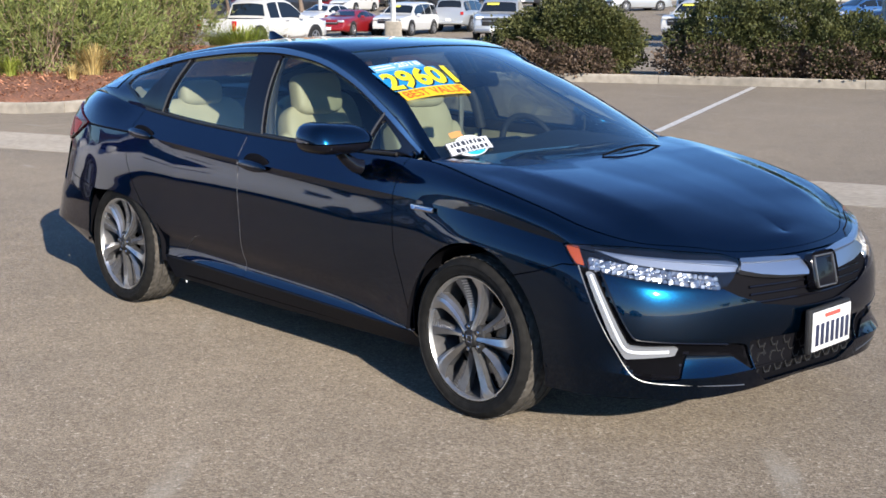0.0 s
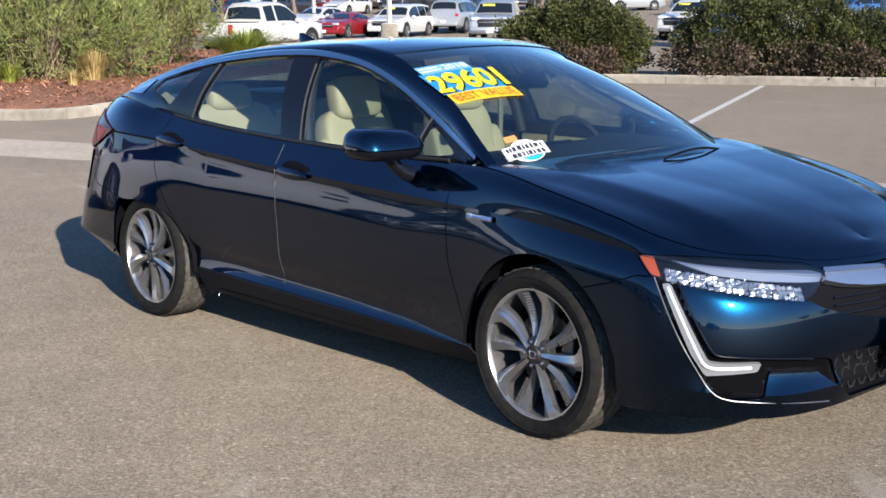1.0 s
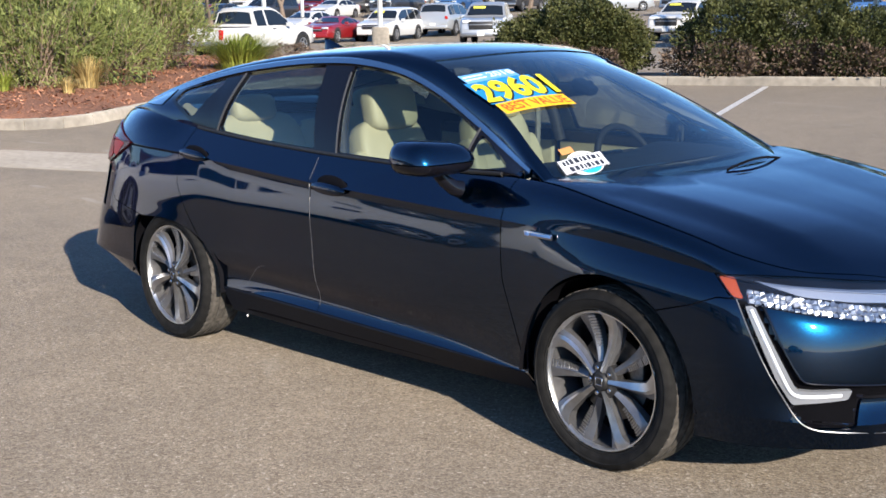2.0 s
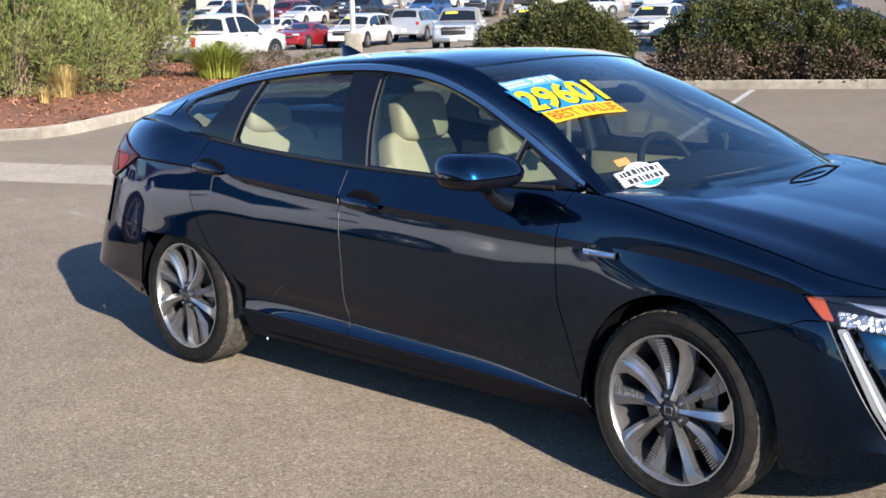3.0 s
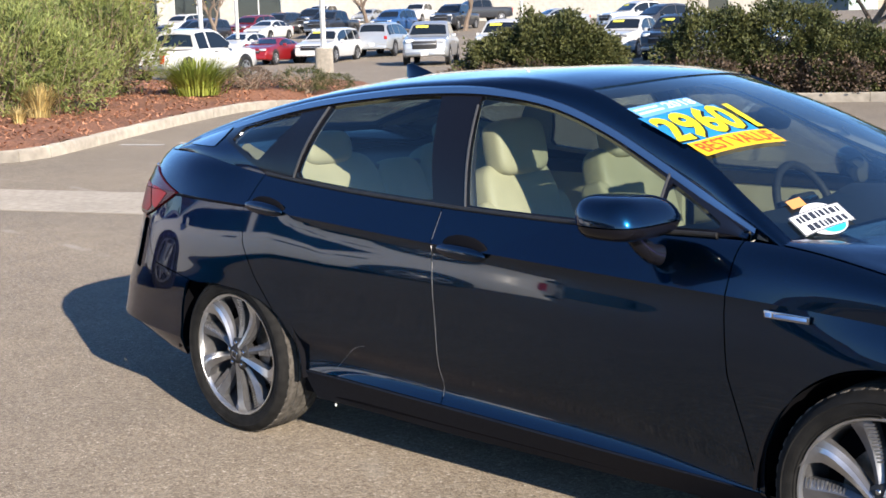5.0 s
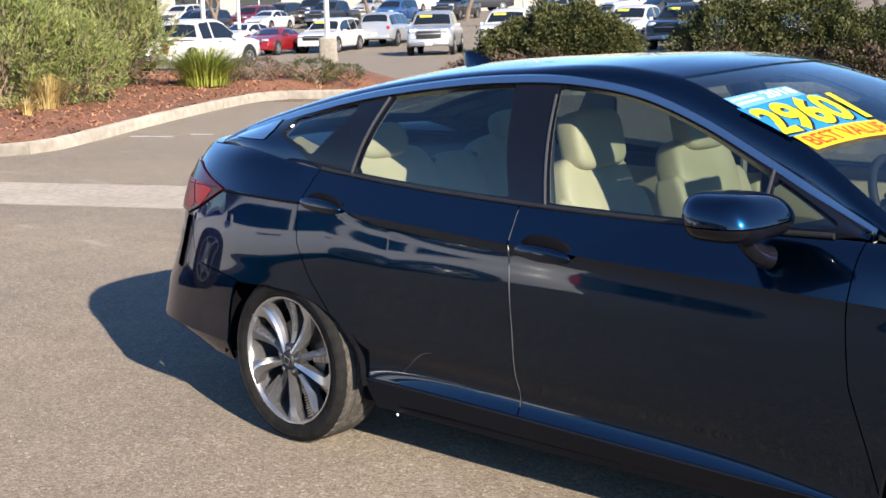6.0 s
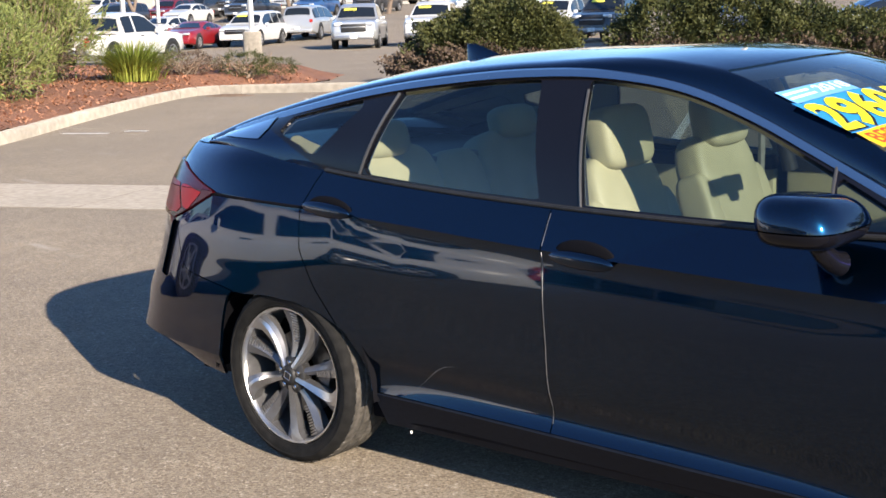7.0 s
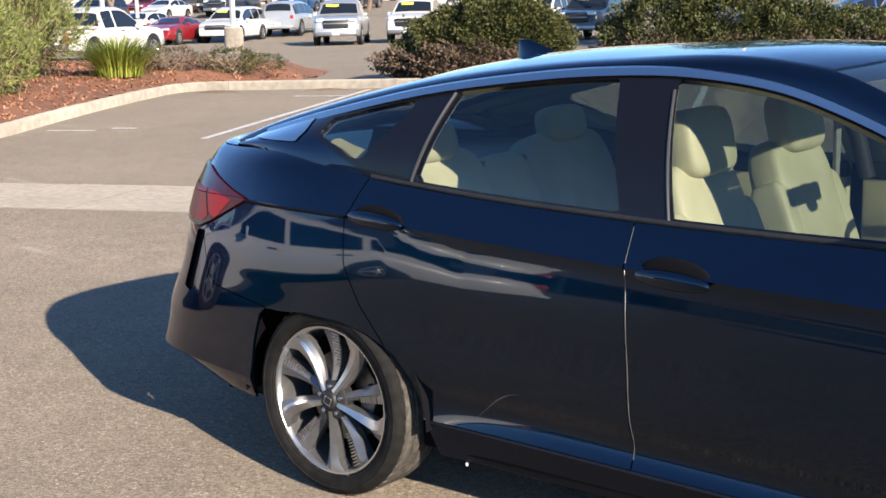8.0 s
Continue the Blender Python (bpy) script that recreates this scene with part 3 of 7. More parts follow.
def loft():
    rails = [np.array(LIP) - (0, .10, .01), np.array(LIP), np.array(CREASE), np.array(LEDGE), np.array(DOOR_LOW), np.array(DOOR_MID), np.array(BULGE), np.array(SHOULDER), np.array(BELT)]
    rails[0][:, 0] *= 0.96
    rails[0][[0, -1], 1] = 0
    inner = []
    for f in (0.28, 0.62, 1.0):
        r = []
        for k, (x, w, z) in enumerate(BELT):
            if k <= 7:
                sx, sz = HOOD_X[k], float(np.interp(HOOD_X[k], *HOOD_MID))
            elif k >= 12:
                sx, sz = DECK_X[k - 12], 1.128
            else:
                r.append((x, w - 0.05 * f, z - 0.015 * f))
                continue
            g = 1 - (1 - f) ** 2.0
            r.append((x + (sx - x) * f, w * (1 - f), z + (sz - z) * g))
        inner.append(np.array(r))
    rails += inner
    R = np.array([ring(r) for r in rails])               # rails x stations x 3
    ns = R.shape[1]
    cols = []
    for i in range(1, ns - 2):
        d = np.linalg.norm(R[5, i + 1] - R[5, i])
        k = max(4, int(d / (0.012 if abs(R[5, i, 0]) > 1.7 else 0.02)))
        cols += list(i + np.arange(k) / k)
    cols = np.array(cols + [ns - 2.0])[::-1]
    S = np.stack([spline(np.arange(ns), r, cols) for r in R])   # rails x columns x 3
    S[:, :, 1] *= -1
    spans = {}
    def rows(lo, hi, steps, extra=()):
        ch = [0.0]
        for a in range(lo, hi):
            ch.append(ch[-1] + max(0.02, float(np.mean(np.linalg.norm(S[a + 1] - S[a], axis=1)))))
        v = np.unique(np.concatenate([np.linspace(ch[k], ch[k + 1], steps) for k in range(hi - lo)] + [[ch[q - lo] + o for q, o in extra]]))
        flat = S[lo:hi + 1].reshape(hi - lo + 1, -1)
        return spline(ch, flat, v).reshape(len(v), -1, 3), v, ch
    P, _, _ = rows(0, 1, 3)
    spans["tuck"] = Sheet.grid(P)
    P, _, _ = rows(1, 2, 6)
    spans["rocker"] = Sheet.grid(P)
    P, _, ch = rows(2, 7, 11, [(7, -o) for o in (.003, .007, .012, .018, .026)])
    # under the shoulder crease the doors fall back into a shallow hollow
    drop = P[-1:, :, 2] - P[:, :, 2]
    along = np.clip((P[:, :, 0] + 1.12) / .30, 0, 1) * np.clip((1.10 - P[:, :, 0]) / .5, 0, 1)
    P[:, :, 1] += HOLLOW * along * (drop / .060) * np.exp(1 - drop / .060)
    spans["side"] = Sheet.grid(P)
    P, v, ch = rows(7, 11, 9, [(8, 0.003), (8, -0.003)])
    # a sharp crease runs back along each side of the hood
    hx, hw = P[:, :, 0], np.abs(P[:, :, 1])
    ridge = .45 + .20 * (2.25 - hx) / 1.2
    P[:, :, 2] += .017 * np.clip(1 - np.where(hw < ridge, (ridge - hw) / .32, (hw - ridge) / .13), 0, 1) * np.clip((hx - 1.05) / .25, 0, 1) * np.clip((2.20 - hx) / .3, 0, 1)
    full = Sheet.grid(P)
    nc = P.shape[1]
    k0, k1 = int(np.argmin(abs(v - ch[1] + 0.003))), int(np.argmin(abs(v - ch[1] - 0.003)))
    spans["shoulder"] = Sheet(full.v[:(k0 + 1) * nc], full.n[:(k0 + 1) * nc], [q for q in full.f if max(q) < (k0 + 1) * nc])
    off = k1 * nc
    spans["top"] = Sheet(full.v[off:], full.n[off:], [tuple(i - off for i in q) for q in full.f if min(q) >= off])
    return spans


SPANS = loft()

# Rails of the cabin over its length: half width and height.
CAB_X = np.concatenate([np.linspace(-2.28, 1.34, 210)])
belt_side = np.array([p for p in BELT if -2.2 < p[0] < 2.0 and p[1] > .6])[::-1]
RAIL_B = np.stack([spline(belt_side[:, 0], belt_side[:, 1], CAB_X), spline(belt_side[:, 0], belt_side[:, 2], CAB_X)], 1)
cant = np.array([(-2.30, .575, 1.02), (-2.05, .61, 1.112), (-1.75, .648, 1.192), (-1.45, .665, 1.258), (-1.1, .655, 1.325), (-.8, .636, 1.363), (-.5, .613, 1.386), (-.2, .588, 1.383),
                 (.05, .568, 1.343), (.26, .566, 1.268), (.45, .590, 1.185), (.61, .623, 1.116), (.88, .712, 1.010), (1.05, .750, .935), (1.36, .76, .80)])
RAIL_C = np.stack([spline(cant[:, 0], cant[:, k], CAB_X) for k in (1, 2)], 1)
gutter = np.array([(-2.3, 0.53, 1.03), (-2.0, 0.555, 1.158), (-1.6, 0.575, 1.268), (-1.24, 0.57, 1.343), (-0.9, 0.555, 1.391), (-0.5, 0.535, 1.421), (0.0, 0.515, 1.416), (0.18, 0.51, 1.379), (0.31, 0.52, 1.326), (0.58, 0.568, 1.22), (0.88, 0.668, 1.057), (1.05, 0.715, 0.957), (1.36, 0.73, 0.82)])
RAIL_D = np.stack([spline(gutter[:, 0], gutter[:, k], CAB_X) for k in (1, 2)], 1)
crown = np.array([(-2.3, 1.04), (-2.0, 1.180), (-1.6, 1.298), (-1.24, 1.392), (-0.9, 1.43), (-0.44, 1.447), (0.0, 1.442), (0.22, 1.422), (0.42, 1.376), (0.6, 1.316), (0.85, 1.204), (1.06, 1.092), (1.3, 0.959), (1.36, 0.925)])
RAIL_T = spline(crown[:, 0], crown[:, 1], CAB_X)


def cab_top(x, w):
    """Height of roof and glass over the middle part."""
    wd, zd, zt = np.interp(x, CAB_X, RAIL_D[:, 0]), np.interp(x, CAB_X, RAIL_D[:, 1]), np.interp(x, CAB_X, RAIL_T)
    return zd + (zt - zd) * (1 - np.clip(np.abs(w) / wd, 0, 1) ** 2.2)


def cab_sheets():
    def three(w, z):
        return np.stack([CAB_X, -w, z], 1)
    rows = []
    for f in np.linspace(-.014, 1, 16):
        w = RAIL_B[:, 0] * (1 - f) + RAIL_C[:, 0] * f + 0.028 * np.sin(math.pi * f)
        rows.append(three(w - 0.006 * np.clip((CAB_X + 1.34) / .2, 0, 1), RAIL_B[:, 1] * (1 - f) + RAIL_C[:, 1] * f))
    side = Sheet.grid(np.array(rows))
    rows = []
    for f in np.linspace(0, 1, 9):
        w = RAIL_C[:, 0] * (1 - f) + RAIL_D[:, 0] * f + 0.012 * np.sin(math.pi * f)
        rows.append(three(w, RAIL_C[:, 1] * (1 - f) + RAIL_D[:, 1] * f + 0.006 * np.sin(math.pi * f)))
    for f in np.linspace(0.04, 1, 22):
        w = RAIL_D[:, 0] * (1 - f)
        rows.append(three(w, cab_top(CAB_X, w)))
    top = Sheet.grid(np.array(rows))
    return side, top


def build_sedan():
    car = thing("sedan", "glossy dark teal four-door sedan with ivory leather seats and price stickers", "car")
    X, Y, Z = (lambda p: p[:, 0]), (lambda p: p[:, 1]), (lambda p: p[:, 2])
    W = lambda p: np.abs(p[:, 1])
    nose = lambda p: np.degrees(np.arctan2(W(p), X(p) - 1.45))
    tail = lambda p: np.degrees(np.arctan2(W(p), -X(p) - 1.45))
    line = lambda pts: (lambda p: poly_distance(X(p), Z(p), pts, closed=False))

    def front_arch(p):
        return np.where(W(p) > .55, np.hypot(X(p) - 1.392, Z(p) - .335) - .378, 1.0)
    REAR = [(-1.79, .10), (-1.755, .28), (-1.70, .46), (-1.655, .592), (-1.625, .618), (-1.56, .614), (-1.45, .622), (-1.30, .612), (-1.19, .585), (-1.09, .535), (-1.03, .455), (-1.0, .35), (-.985, .24), (-.98, .10)]
    def rear_arch(p):
        return np.where((W(p) > .55), poly_distance(X(p), Z(p), REAR), 1.0)
    arches = lambda p: -np.minimum(front_arch(p), rear_arch(p))
    lower = SPANS["rocker"].joined(SPANS["side"]).joined(SPANS["shoulder"]).keep(arches)
    both = lambda s: s.joined(s.mirrored())

    HEAD = [(66.5, .768), (62.8, .702), (59.7, .690), (49.5, .659), (40.2, .637), (32, .617), (29, .632), (26.5, .668), (24.6, .706), (29, .726), (40.5, .742), (50.7, .758), (58.3, .768)]
    TAIL = [(72, .964), (60, 1.012), (50, 1.045), (24, 1.04), (24, .89), (47, .852), (56, .848), (60, .872)]
    BAR = [(25.2, .708), (15, .701), (6.0, .691), (6.0, .630), (15, .638), (21, .650), (26.8, .672)]
    GRILLE = [(31, .622), (26.8, .668), (21, .647), (15, .635), (6, .627), (-6, .627), (-6, .518), (8, .522), (20, .552), (27, .590)]
    LOW_GRILLE = [(23, .415), (14.5, .418), (-6, .418), (-6, .235), (16, .245), (21, .30)]
    DRL_BED = [(61.7, .694), (57.4, .690), (54.5, .58), (50.8, .462), (49.2, .447), (38, .432), (26, .412), (23.5, .40), (21.3, .30), (28, .372), (38.8, .388), (40.5, .300), (48.3, .298), (51.4, .352), (55.5, .473)]
    DRL = [(60.3, .682), (58.6, .684), (52.3, .470), (50.9, .424), (48, .418), (40.6, .416), (41.4, .386), (51.6, .376), (54.4, .453)]
    def band(pts, where=1.5):
        return lambda p: np.where(X(p) > where, poly_distance(nose(p), Z(p) * 60, [(a, z * 60) for a, z in pts]) / 60, 1.0)
    def band_r(pts):
        return lambda p: np.where(X(p) < -1.5, poly_distance(tail(p), Z(p) * 60, [(a, z * 60) for a, z in pts]) / 60, 1.0)
    front_cuts = {k: band(v) for k, v in (("BAR", BAR), ("GRILLE", GRILLE), ("LOW_GRILLE", LOW_GRILLE), ("DRL_BED", DRL_BED))}
    SLIT = [(58.0, .835), (54.5, .832), (51.0, .625), (54.5, .615)]
    slit = band_r(SLIT)
    head = lambda p: np.where(X(p) > 1.5, poly_distance(nose(p), Z(p) * 60, [(a, z * 60) for a, z in HEAD]) / 60, 1.0)
    tailf = lambda p: np.where(X(p) < -1.5, poly_distance(tail(p), Z(p) * 60, [(a, z * 60) for a, z in TAIL]) / 60, 1.0)
    g = 0.0022
    lamp_skin = lower.keep(lambda p: head(p) + 0.001)
    tail_skin = lower.keep(lambda p: tailf(p) + 0.001)
    skin = lower.keep(lambda p: 0.002 - np.minimum(np.minimum(head(p), tailf(p)), slit(p)))
    cut_skin = {}
    for k, f in front_cuts.items():
        cut_skin[k] = lower.keep(lambda p, f=f: np.maximum(f(p), 0.0015 - head(p)))
        skin = skin.keep(lambda p, f=f: 0.001 - f(p))
    slit_skin = lower.keep(slit)

    FENDER_BACK = [(.90, 1.2), (.895, .98), (.885, .80), (.90, .62), (.95, .46), (1.01, .25), (1.02, .1)]
    B_GAP = [(-.292, 1.2), (-.283, .99), (-.268, .78), (-.264, .60), (-.263, .33), (-.262, .1)]
    REAR_GAP = [(-1.20, 1.2), (-1.262, 1.02), (-1.280, .93), (-1.272, .80), (-1.208, .67), (-1.118, .55), (-1.05, .45), (-1.0, .3), (-.98, .1)]
    SEAM_F = [(1.60, .62), (1.76, .665), (1.85, .700), (2.6, .704)]
    SEAM_R = [(-1.55, .60), (-1.66, .625), (-1.90, .66), (-1.945, .70), (-1.99, .83), (-2.05, .848), (-2.7, .85)]
    fb, bg, rg, sf, sr = line(FENDER_BACK), line(B_GAP), line(REAR_GAP), line(SEAM_F), line(SEAM_R)
    sill = lambda p: np.where((X(p) > -1.05) & (X(p) < 1.06), Z(p) - .330 + .022 * np.clip((X(p) + .9), 0, 2), 1.0)

    front = skin.keep(lambda p: g - fb(p))            # ahead of the door
    rest = skin.keep(lambda p: fb(p) + g)
    # bumper below its seam, ahead of the wheel
    bumper_f = lambda p: np.where(X(p) > 1.42, sf(p), 1.0)
    part_f = front.keep(lambda p: bumper_f(p) + g)
    fender = front.keep(lambda p: g - bumper_f(p))
    front_door = rest.keep(lambda p: g - bg(p)).keep(lambda p: g - sill(p))
    rest = rest.keep(lambda p: bg(p) + g)
    rear_door = rest.keep(lambda p: g - rg(p)).keep(lambda p: g - sill(p))
    rest = rest.keep(lambda p: rg(p) + g)
    bumper_r = lambda p: np.where(X(p) < -1.45, -sr(p), 1.0)
    part_r = rest.keep(lambda p: bumper_r(p) + g)
    quarter = rest.keep(lambda p: g - bumper_r(p))
    sills = skin.keep(lambda p: sill(p) + g).keep(lambda p: np.maximum(X(p) - 1.0, -.985 - X(p)))
    return car, dict(X=X, Y=Y, Z=Z, W=W, nose=nose, tail=tail, line=line, front_arch=front_arch, rear_arch=rear_arch, lower=lower, both=both, head=head, tailf=tailf, lamp_skin=lamp_skin, tail_skin=tail_skin, skin=skin, fender=fender, front_door=front_door, rear_door=rear_door, quarter=quarter, sills=sills, cut_skin=cut_skin, slit_skin=slit_skin, band=band, band_r=band_r, DRL=DRL, part_f=part_f, part_r=part_r)


CAR, CUT = build_sedan()


def dress_body():
    both = CUT["both"]
    X, Z, W = CUT["X"], CUT["Z"], CUT["W"]
    for name, key in (("front_fender", "fender"), ("front_door", "front_door"), ("rear_door", "rear_door"), ("quarter_panel", "quarter")):
        s = CUT[key].flanged()
        CUT[name + "_r"] = s.build(name, PAINT, CAR)
        CUT[name + "_l"] = s.mirrored().build(name, PAINT, CAR)
    s = CUT["sills"].joined(SPANS["tuck"].keep(lambda p: np.maximum(X(p) - 1.0, -.985 - X(p)))).flanged()
    s.build("side_sill", SILL, CAR, "black lower sill")
    s.mirrored().build("side_sill", SILL, CAR, "black lower sill")
    both(CUT["part_f"].flanged()).build("front_bumper", PAINT, CAR)
    both(CUT["part_r"].flanged()).build("rear_bumper", PAINT, CAR)
    hood = SPANS["top"].keep(lambda p: 1.02 - X(p))
    both(hood.flanged()).build("hood", PAINT, CAR)
    deck = SPANS["top"].keep(lambda p: X(p) + 1.62)
    both(deck.flanged()).build("trunk_lid", PAINT, CAR)
    # black inner shell behind the joints
    inner = SPANS["rocker"].joined(SPANS["side"]).joined(SPANS["shoulder"]).keep(lambda p: .014 - np.minimum(CUT["front_arch"](p), CUT["rear_arch"](p))).moved(-0.016)
    both(inner).build("inner_shell", SHELL, CAR)
    bm = bmesh.new()
    box(bm, (0, 0, .235), (4.2, 1.36, .05), .01)
    box(bm, (-.1, 0, .30), (1.9, 1.6, .16), .01)
    part("underbody", bm, SHELL, CAR)


dress_body()


def dress_cabin():
    side, top = cab_sheets()
    X, Z, W = CUT["X"], CUT["Z"], CUT["W"]
    both = CUT["both"]
    pol = lambda pts: (lambda p: poly_distance(X(p), Z(p), pts))
    DLO = [(.90, .95), (.86, 1.02), (.3, 1.5), (-.9, 1.5), (-1.6, 1.28), (-1.572, 1.188), (-1.47, 1.155), (-1.36, 1.105), (-1.26, 1.066), (-1.1, .98), (-.3, .95)]
    F_WIN = [(.61, .90), (.578, 1.01), (.552, 1.075), (.497, 1.203), (.40, 1.5), (-.29, 1.5), (-.257, 1.34), (-.214, 1.15), (-.180, 1.0), (-.165, .90)]
    TRI = [(.80, 1.012), (.74, 1.5), (.44, 1.5), (.511, 1.203), (.566, 1.075), (.594, .99)]
    R_WIN = [(-.310, .9), (-.335, 1.005), (-.378, 1.15), (-.430, 1.352), (-.46, 1.5), (-.90, 1.5), (-.985, 1.318), (-1.072, 1.056), (-1.09, .95)]
    Q_WIN = [(-1.135, 1.5), (-1.145, 1.268), (-1.30, 1.112), (-1.345, 1.116), (-1.40, 1.146), (-1.512, 1.183), (-1.50, 1.205), (-1.40, 1.5)]
    # margins along belt and cant rail
    zb = lambda p: np.interp(X(p), CAB_X, RAIL_B[:, 1])
    zc = lambda p: np.interp(X(p), CAB_X, RAIL_C[:, 1])
    margin = lambda p: np.maximum(zb(p) + .016 - Z(p), Z(p) - zc(p) + .020)
    wins = {"front_door_window": F_WIN, "front_quarter_window": TRI, "rear_door_window": R_WIN, "rear_quarter_window": Q_WIN}
    fields = {k: (lambda p, q=pol(v): np.maximum(q(p), margin(p))) for k, v in wins.items()}
    dlo = pol(DLO)
    body = side.keep(lambda p: -dlo(p)).keep(lambda p: X(p) - .90).keep(lambda p: -1.97 - X(p))
    trim = side.keep(dlo)
    for f in fields.values():
        trim = trim.keep(lambda p, f=f: -f(p))
    for s, tag in ((1, "r"), (-1, "l")):
        fix = (lambda q: q) if s == 1 else (lambda q: q.mirrored())
        fix(trim.flanged(.02)).build("window_surround", BLACK_GLOSS, CAR)
        for k, f in fields.items():
            pane = side.keep(f).moved(-0.007)
            fix(pane).build(k, GLASS, CAR).visible_shadow = False
    # ivory lining seen through the rear quarter windows
    crescent = side.keep(pol([(-1.29, 1.09), (-1.36, 1.09), (-1.495, 1.160), (-1.490, 1.192), (-1.455, 1.196), (-1.375, 1.168), (-1.285, 1.142)])).moved(-.045)
    for q in (crescent, crescent.mirrored()):
        q.build("quarter_lining", LEATHER, CAR, "ivory quarter lining")
    # roof, windscreen, rear window
    ws = lambda p: np.maximum(.235 - .10 * (W(p) / .5) ** 2 - X(p), W(p) - np.interp(X(p), CAB_X, RAIL_D[:, 0]) + .004)
    rw = lambda p: np.maximum(X(p) + 1.02 - .10 * (W(p) / .5) ** 2, np.maximum(W(p) - np.interp(X(p), CAB_X, RAIL_D[:, 0]) + .03, -2.02 - X(p)))
    roof = top.keep(lambda p: -ws(p)).keep(lambda p: -rw(p)).keep(lambda p: X(p) - 1.12).keep(lambda p: -2.10 - X(p))
    both(roof.joined(body).flanged(.018)).build("roof", PAINT, CAR)
    both(top.keep(ws).moved(-.004)).build("windscreen", GLASS_WS, CAR)
    both(top.keep(ws).keep(lambda p: X(p) - .335 + .12 * (W(p) / .5) ** 2).moved(-.010)).build("windscreen_band", BLACK_TRIM, CAR, "black band along the windscreen's top")
    both(top.keep(rw).moved(-.004)).build("rear_window", GLASS, CAR)
    # headliner and inner pillars
    lin = top.keep(lambda p: -ws(p)).keep(lambda p: -rw(p)).keep(lambda p: X(p) - .86).keep(lambda p: -2.0 - X(p)).moved(-.030)
    pil = trim.keep(lambda p: X(p) - .80).keep(lambda p: -1.6 - X(p)).moved(-.022)
    both(lin.joined(pil).joined(body.moved(-.024)).flipped()).build("headliner", HEADLINER, CAR)
    # bright strip along the cant rail
    bm = bmesh.new()
    for s in (-1, 1):
        rows = []
        for x in np.linspace(-1.86, .895, 120):
            w, z = np.interp(x, CAB_X, RAIL_C[:, 0]), np.interp(x, CAB_X, RAIL_C[:, 1])
            h = .0105
            rows.append([bm.verts.new((x, s * (w + o), z + d)) for o, d in ((-.004, -h - .004), (.0155, -h), (.0125, -h + .004), (.0035, h), (-.010, h + .004))])
        for a, b in zip(rows, rows[1:]):
            for k in range(4):
                q = (a[k], a[k + 1], b[k + 1], b[k])
                bm.faces.new(q if s < 0 else q[::-1])
    bmesh.ops.recalc_face_normals(bm, faces=bm.faces)
    part("window_trim", bm, SATIN, CAR, "satin chrome window trim")
    wedge = side.keep(pol([(-1.88, 1.148), (-1.605, 1.152), (-1.580, 1.186), (-1.605, 1.28), (-1.605, 1.5), (-1.88, 1.5)])).moved(.004)
    for q in (wedge, wedge.mirrored()):
        q.build("trim_wedge", SATIN, CAR, "satin chrome trim wedge")
    CUT["ws"] = ws


dress_cabin()


